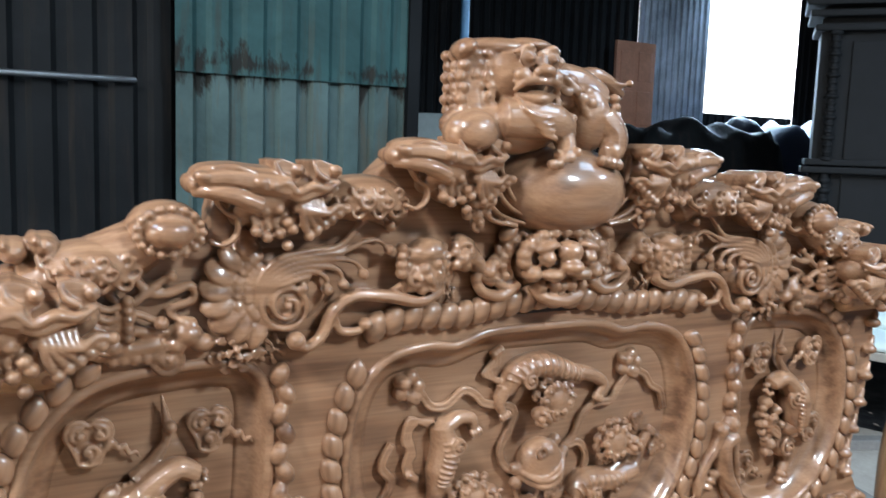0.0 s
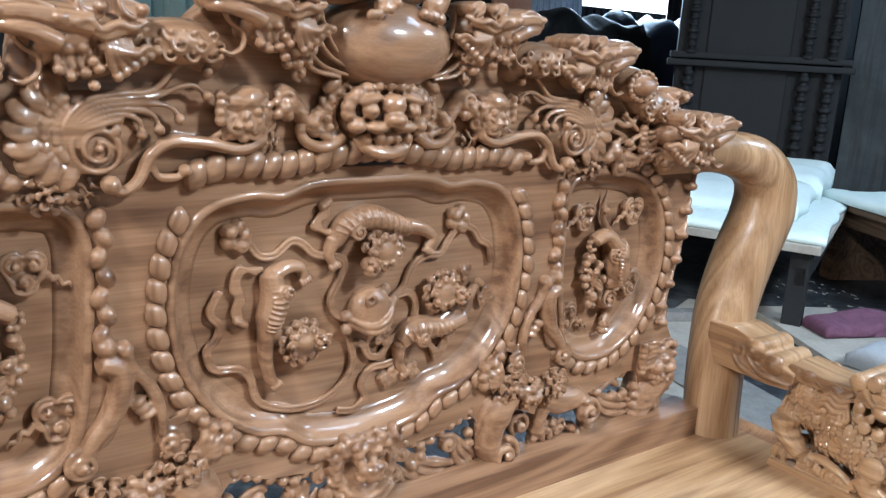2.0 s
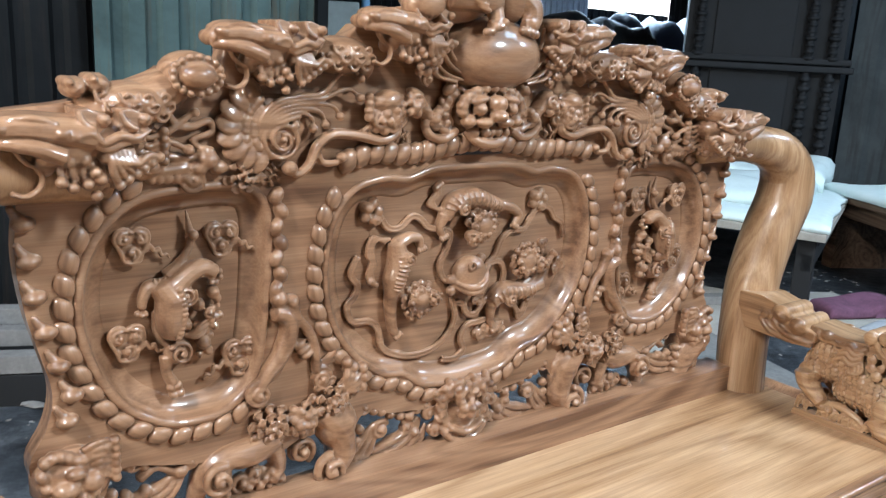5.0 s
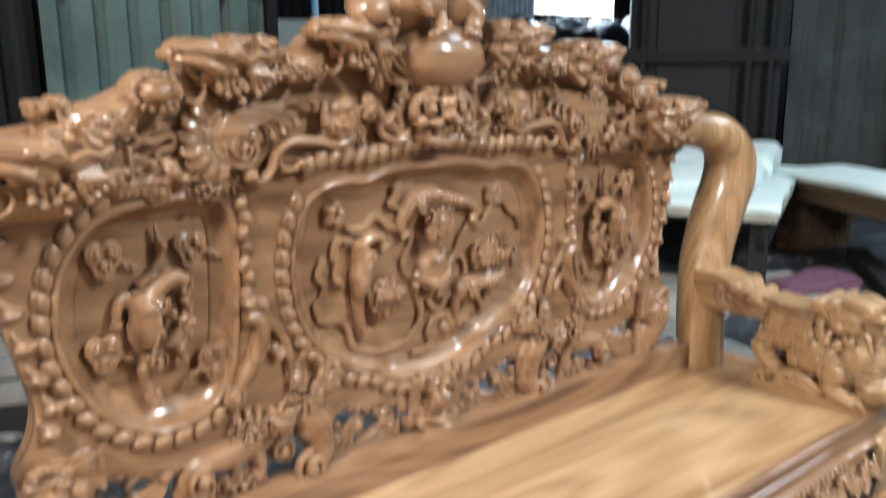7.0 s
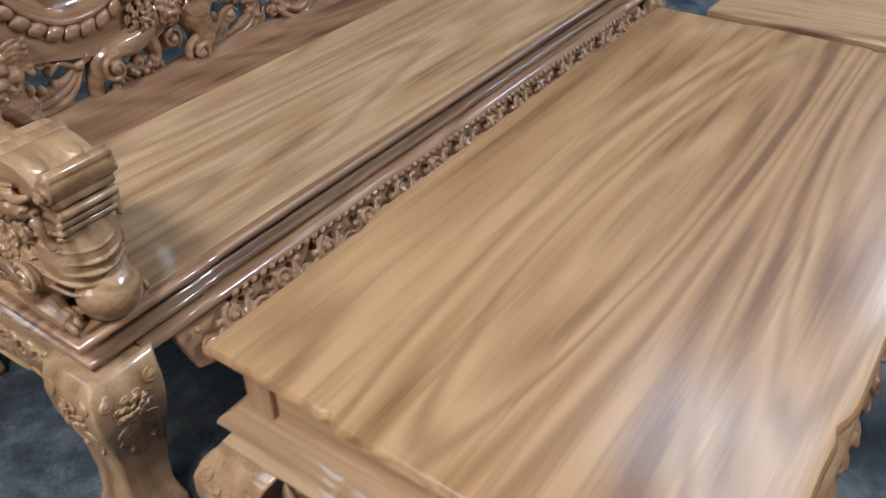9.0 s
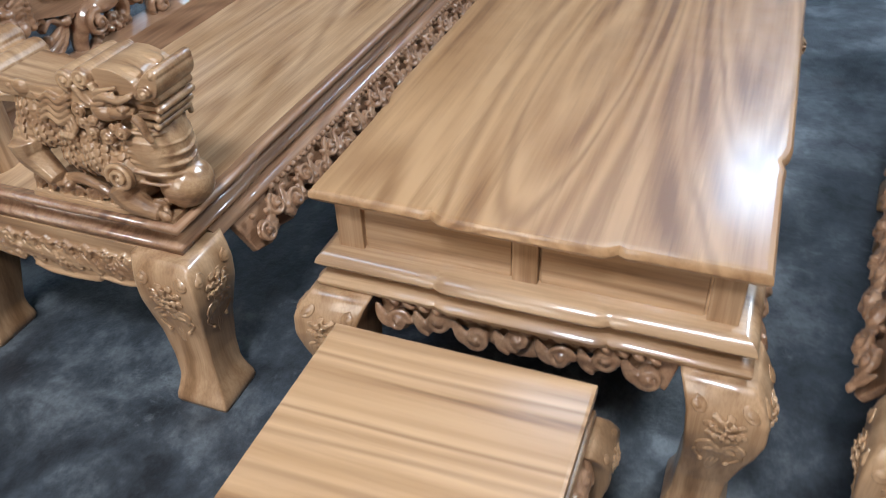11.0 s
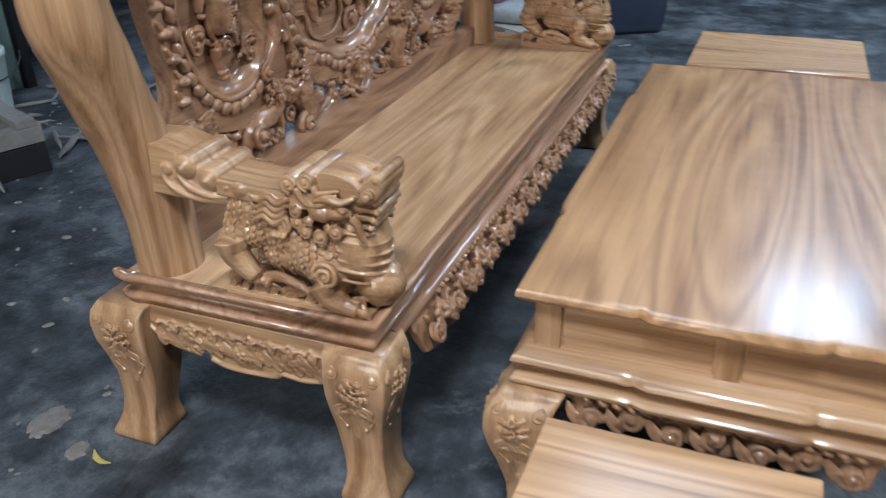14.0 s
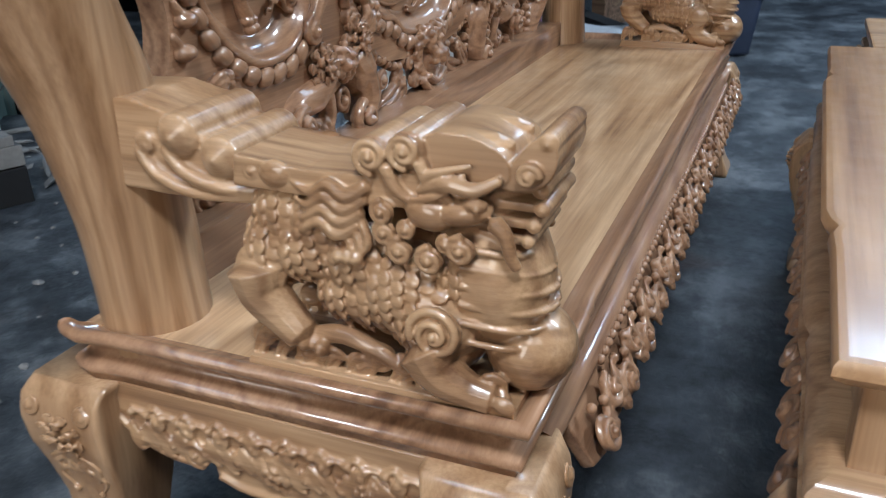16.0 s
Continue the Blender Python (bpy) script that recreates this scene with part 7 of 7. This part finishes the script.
def soft_sheet(name, w, d, h, m, mat, label, category, seed, sag=0.02):
    """A thick soft sheet with worn, wavy edges and a rumpled top."""
    nx, ny = 28, 18
    rnd = random.Random(seed)
    verts, faces = [], []
    for top in (0, 1):
        for j in range(ny + 1):
            for i in range(nx + 1):
                x, y = w * (i / nx - 0.5), d * (j / ny - 0.5)
                e = min(i, nx - i, j * 1.5, (ny - j) * 1.5)
                wob = noise.noise(Vector((x * 3 + seed, y * 3, 0))) * 0.03 * (1 if e < 1 else 0)
                z = (h * (1 - 0.45 * math.exp(-e * 0.9)) + sag * noise.noise(Vector((x * 3, y * 3, seed)))) if top else 0.0
                verts.append((x + wob, y + wob, z))
    k = (nx + 1) * (ny + 1)
    for j in range(ny):
        for i in range(nx):
            a = j * (nx + 1) + i
            faces += [(a, a + nx + 1, a + nx + 2, a + 1), (k + a, k + a + 1, k + a + nx + 2, k + a + nx + 1)]
    rim = [i for i in range(nx + 1)] + [j * (nx + 1) + nx for j in range(1, ny + 1)] + [ny * (nx + 1) + i for i in range(nx - 1, -1, -1)] + [j * (nx + 1) for j in range(ny - 1, 0, -1)]
    for a, b in zip(rim, rim[1:] + rim[:1]):
        faces.append((a, b, k + b, k + a))
    ob = mesh_object(name, verts, faces, mat, None)
    ob.matrix_world = m
    return tagged(ob, label, category)


R24 = Matrix.Rotation(radians(24), 4, "Z")
soft_sheet("foam_sheet", 2.1, 0.95, 0.05, Matrix.Translation((5.10, 2.36, 0.522)) @ R24, FOAM, "thick white foam sheet lying flat on the workbench", "foam sheet", 1, 0.012)
soft_sheet("foam_sheet", 1.1, 0.8, 0.11, Matrix.Translation((4.90, 2.38, 0.572)) @ R24, FOAM, "folded white foam sheet on top of a flat one", "foam sheet", 5, 0.05)
soft_sheet("foam_sheet", 0.9, 0.7, 0.16, Matrix.Translation((5.70, 2.66, 0.572)) @ R24, FOAM, "humped white foam sheet on top of a flat one", "foam sheet", 9, 0.08)
soft_sheet("purple_cloth", 0.50, 0.22, 0.07, Matrix.Translation((4.58, 1.38, 0.07)) @ Matrix.Rotation(radians(-25), 4, "Z"), plain("purple_cloth", (0.13, 0.05, 0.085), 0.9, 0, 0.4, 14.0, 0.9), "crumpled purple cloth thrown on sawn boards", "cloth", 3, 0.06)
soft_sheet("plastic_sack", 0.5, 0.4, 0.08, Matrix.Translation((4.25, 0.92, 0.075)), plain("grey_sack", (0.35, 0.36, 0.38), 0.7), "crumpled grey plastic sack on sawn boards", "sack", 12, 0.07)


soft_sheet("foam_sheet", 1.3, 0.62, 0.06, Matrix.Translation((5.62, 1.58, 0.566)) @ Matrix.Rotation(radians(62), 4, "Z"), FOAM, "torn white foam sheet lying on a brown wooden table", "foam sheet", 14, 0.03)
brown = thing("wooden_table", "plain brown wooden table half covered by foam", "table", Matrix.Translation((5.72, 1.55, 0)) @ Matrix.Rotation(radians(62), 4, "Z"))
BROWN = wood("dull_brown_wood", "x", (0.20, 0.125, 0.080), (0.13, 0.075, 0.048), (0.06, 0.035, 0.022), 0.6, 0.0)
part("tabletop", box(-0.75, 0.75, -0.38, 0.38, 0.515, 0.565, 0.006), BROWN, brown)
part("apron", box(-0.66, 0.66, 0.28, 0.31, 0.40, 0.514, 0.003), BROWN, brown)
part("apron", box(-0.66, 0.66, -0.31, -0.28, 0.40, 0.514, 0.003), BROWN, brown)
for x in (-0.62, 0.62):
    part("trestle", box(x - 0.06, x + 0.06, -0.27, 0.27, 0.0, 0.514, 0.008), BROWN, brown)


def board_on_floor(x, y, z, l, w, h, turn, mat, label, tip=0.0):
    ob = part("sawn_board", box(-l / 2, l / 2, -w / 2, w / 2, 0, h, 0.003), mat, None)
    ob.matrix_world = Matrix.Translation((x, y, z)) @ Matrix.Rotation(radians(turn), 4, "Z") @ Matrix.Rotation(radians(tip), 4, "Y")
    return tagged(ob, label, "board", "sawn boards on the floor")


board_on_floor(3.75, 1.75, 0.0, 1.5, 0.55, 0.03, 20, PALE_WOOD, "wide pale sawn board lying on the concrete floor")
board_on_floor(4.35, 1.25, 0.03, 1.3, 0.50, 0.035, 60, PALE_WOOD, "wide pale sawn board lying across another")
board_on_floor(3.35, 1.35, 0.0, 0.9, 0.32, 0.04, 75, GREY_WOOD, "short grey board lying on the concrete floor")
board_on_floor(3.6, 2.2, 0.031, 1.4, 0.08, 0.05, -25, GREY_WOOD, "narrow grey batten lying across a board")
board_on_floor(4.2, 1.0, 0.0, 1.1, 0.07, 0.06, 10, GREY_WOOD, "narrow grey batten lying on the floor")
board_on_floor(5.1, 1.2, 0.0, 1.6, 0.12, 0.10, 35, DARK_WOOD, "dark heavy beam lying on the floor")


def plank_frame(m):
    """A low pallet-like frame of weathered planks."""
    t = thing("plank_frame", "weathered grey plank frame lying on the floor", "pallet", m)
    for y in (0.0, 0.30, 0.58):
        part("runner", box(0, 1.9, y, y + 0.075, 0.13, 0.20, 0.004), GREY_WOOD, t)
    for x in (0.02, 0.75, 1.25, 1.8):
        part("cross_piece", box(x, x + 0.08, 0.002, 0.65, 0.201, 0.235, 0.004), GREY_WOOD, t)
    part("bearer", box(0, 1.9, 0.0, 0.06, 0.0, 0.125, 0.004), DARK_WOOD, t)
    part("bearer", box(0, 1.9, 0.59, 0.65, 0.0, 0.125, 0.004), DARK_WOOD, t)
    return t


plank_frame(Matrix.Translation((-0.52, 2.89, 0)) @ Matrix.Rotation(radians(-23), 4, "Z"))


def bucket(m):
    t = thing("paint_bucket", "dirty white plastic paint bucket on the floor", "bucket", m)
    prof = [(0.0, 0.0), (0.125, 0.0), (0.13, 0.01), (0.15, 0.30), (0.155, 0.302), (0.157, 0.33), (0.150, 0.335), (0.143, 0.33), (0.125, 0.02), (0.0, 0.018)]
    n, verts, faces = 28, [], []
    for i in range(n):
        a = 2 * math.pi * i / n
        verts += [(r * math.cos(a), r * math.sin(a), z) for r, z in prof]
    k = len(prof)
    for i in range(n):
        j = (i + 1) % n
        for q in range(k - 1):
            faces.append((i * k + q, j * k + q, j * k + q + 1, i * k + q + 1))
    mesh_object("shell", verts, faces, BUCKET, t)
    c = Carving()
    c.tube([(0.155 * math.cos(radians(a)), 0.31 - 0.11 * math.sin(radians(a)), 0.155 + 0.0 * a) for a in range(0, 181, 20)], 0.004, 6)
    mesh_object("handle", [(a, -w, b) for a, b, w in np.vstack(c.v)], c.f, GREY_TIN, t, "thin wire handle")
    return t


bucket(Matrix.Translation((1.66, 2.99, 0)))


def tub(m):
    t = thing("plastic_bin", "dark blue plastic bin on the concrete floor", "bin", m)
    bm = box(-0.30, 0.30, -0.22, 0.22, 0, 0.34, 0.03)
    for v in bm.verts:
        if v.co.z > 0.17:
            v.co.x *= 1.12
            v.co.y *= 1.12
    part("body", bm, NAVY, t, "", True)
    part("rim", box(-0.36, 0.36, -0.27, 0.27, 0.335, 0.37, 0.012), NAVY, t)
    return t


tub(Matrix.Translation((4.50, 0.40, 0)) @ Matrix.Rotation(radians(30), 4, "Z"))


def dark_pile(x, y, w, d, h, seed, mat, label):
    ob = soft_sheet("tarpaulin_mound", w, d, h, Matrix.Translation((x, y, 0)), mat, label, "mound", seed, h * 0.12)
    return ob


# dark mound; its navy colour stands in for blue light from the opening
dark_pile(8.1, 5.9, 2.4, 0.9, 1.78, 4, NAVY, "dark covered pile below the opening, tinted blue for the daylight on it")
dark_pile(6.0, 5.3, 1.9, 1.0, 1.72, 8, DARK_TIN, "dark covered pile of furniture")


def plastic_chair(m):
    t = thing("plastic_chair", "white plastic chair on a dark crate", "chair", m)
    part("seat", box(-0.22, 0.22, -0.2, 0.2, 0.42, 0.45, 0.012), BUCKET, t)
    part("backrest", box(-0.21, 0.21, 0.18, 0.22, 0.45, 0.85, 0.015), BUCKET, t)
    for x in (-0.19, 0.19):
        for y in (-0.17, 0.17):
            part("leg", box(x - 0.02, x + 0.02, y - 0.02, y + 0.02, 0, 0.42, 0.006), BUCKET, t)
    return t


low = thing("packing_crate", "dark plank crate under a white plastic chair", "crate", Matrix.Translation((3.85, 6.1, 0)))
for k in range(6):
    part("plank", box(-0.40, 0.40, -0.3, 0.3, 0.002 + 0.15 * k, 0.146 + 0.15 * k, 0.006), DARK_WOOD, low)
plastic_chair(Matrix.Translation((3.85, 6.1, 0.9)) @ Matrix.Rotation(radians(150), 4, "Z"))

# worn patches, a leaf, stones and sawdust on the concrete
def chipped_patch(x, y, r, seed, label):
    c = Carving()
    n = 22
    rnd = random.Random(seed)
    pts = [(r * (1 + rnd.uniform(-0.16, 0.16)) * math.cos(2 * math.pi * k / n), 0.72 * r * (1 + rnd.uniform(-0.16, 0.16)) * math.sin(2 * math.pi * k / n)) for k in range(n)]
    bm = bmesh.new()
    lo = [bm.verts.new((a, b, 0.0)) for a, b in pts]
    hi = [bm.verts.new((a * 0.86, b * 0.86, 0.006)) for a, b in pts]
    mid = [bm.verts.new((a * 0.55, b * 0.55, 0.005 + 0.003 * rnd.random())) for a, b in pts]
    for i in range(n):
        j = (i + 1) % n
        bm.faces.new((lo[i], lo[j], hi[j], hi[i]))
        bm.faces.new((hi[i], hi[j], mid[j], mid[i]))
    bm.faces.new(mid)
    ob = part("mortar_patch", bm, PATCH, None)
    ob.location = (x, y, 0.001)
    return tagged(ob, label, "mortar patch", "mortar patches on the floor")


chipped_patch(-0.058, 0.912, 0.062, 1, "dried grey mortar patch stuck to the concrete floor")
chipped_patch(-0.120, 0.766, 0.034, 2, "small dried mortar patch stuck to the concrete floor")
chipped_patch(0.470, 1.745, 0.060, 3, "dried brown mortar patch stuck to the concrete floor")
chipped_patch(0.03, 1.46, 0.07, 4, "faint dried mortar patch stuck to the concrete floor")
c = Carving()
c.tube([(-0.036, -0.004, 0.006), (-0.012, 0.004, 0.003), (0.012, 0.003, 0.004), (0.034, -0.008, 0.009)], [0.002, 0.007, 0.008, 0.001], 10, 0.22)
leaf = mesh_object("dry_leaf", np.vstack(c.v), c.f, plain("dry_leaf", (0.42, 0.34, 0.10), 0.7), None)
leaf.matrix_world = Matrix.Translation((-0.125, 0.695, 0.0005)) @ Matrix.Rotation(radians(75), 4, "Z")
tagged(leaf, "yellow dry leaf lying on the concrete floor", "leaf")
rnd = random.Random(11)
c = Carving()
for k in range(900):
    x, y = rnd.uniform(-1.3, 2.6), rnd.uniform(0.8, 3.1)
    if rnd.random() > 0.25 + 0.75 * (y - 0.8) / 2.3:
        continue
    r = rnd.uniform(0.003, 0.012) * (1.6 if rnd.random() < 0.08 else 1)
    c.ball(x, y, 0.0, (r * rnd.uniform(0.8, 1.8), r, r * 0.55), rnd.uniform(0, 180), 1)
for k in range(380):
    x, y = rnd.uniform(2.9, 5.6), rnd.uniform(0.2, 2.4)
    r = rnd.uniform(0.004, 0.016)
    c.ball(x, y, 0.0, (r * rnd.uniform(0.8, 2.2), r, r * 0.55), rnd.uniform(0, 180), 1)
debris = mesh_object("wood_debris", np.vstack(c.v), c.f, GREY_WOOD, None, "", False)
tagged(debris, "chips of wood and grit scattered on the concrete", "debris", kind="stuff")
c = Carving()
for k in range(60):
    x, y = rnd.uniform(0.3, 2.3), rnd.uniform(2.2, 3.1)
    a = rnd.uniform(0, 180)
    l = rnd.uniform(0.05, 0.22)
    c.ball(x, y, 0.012, (l, rnd.uniform(0.008, 0.03), 0.012), a, 1)
tagged(mesh_object("offcuts", np.vstack(c.v), c.f, GREY_WOOD, None, "", False), "heap of grey wood offcuts by the tin wall", "offcuts", kind="stuff")

# bright hazy daylight far outside the north opening
glow, nt, _ = node_material("outdoor_haze")
em = nt.nodes.new("ShaderNodeEmission")
em.inputs["Color"].default_value, em.inputs["Strength"].default_value = (0.93, 0.97, 1.0, 1), 3.0
nt.links.new(em.outputs[0], nt.nodes["Material Output"].inputs["Surface"])
tagged(part("backdrop", box(2, 30, 19.9, 20, -2, 14), glow, None), kind="structure")
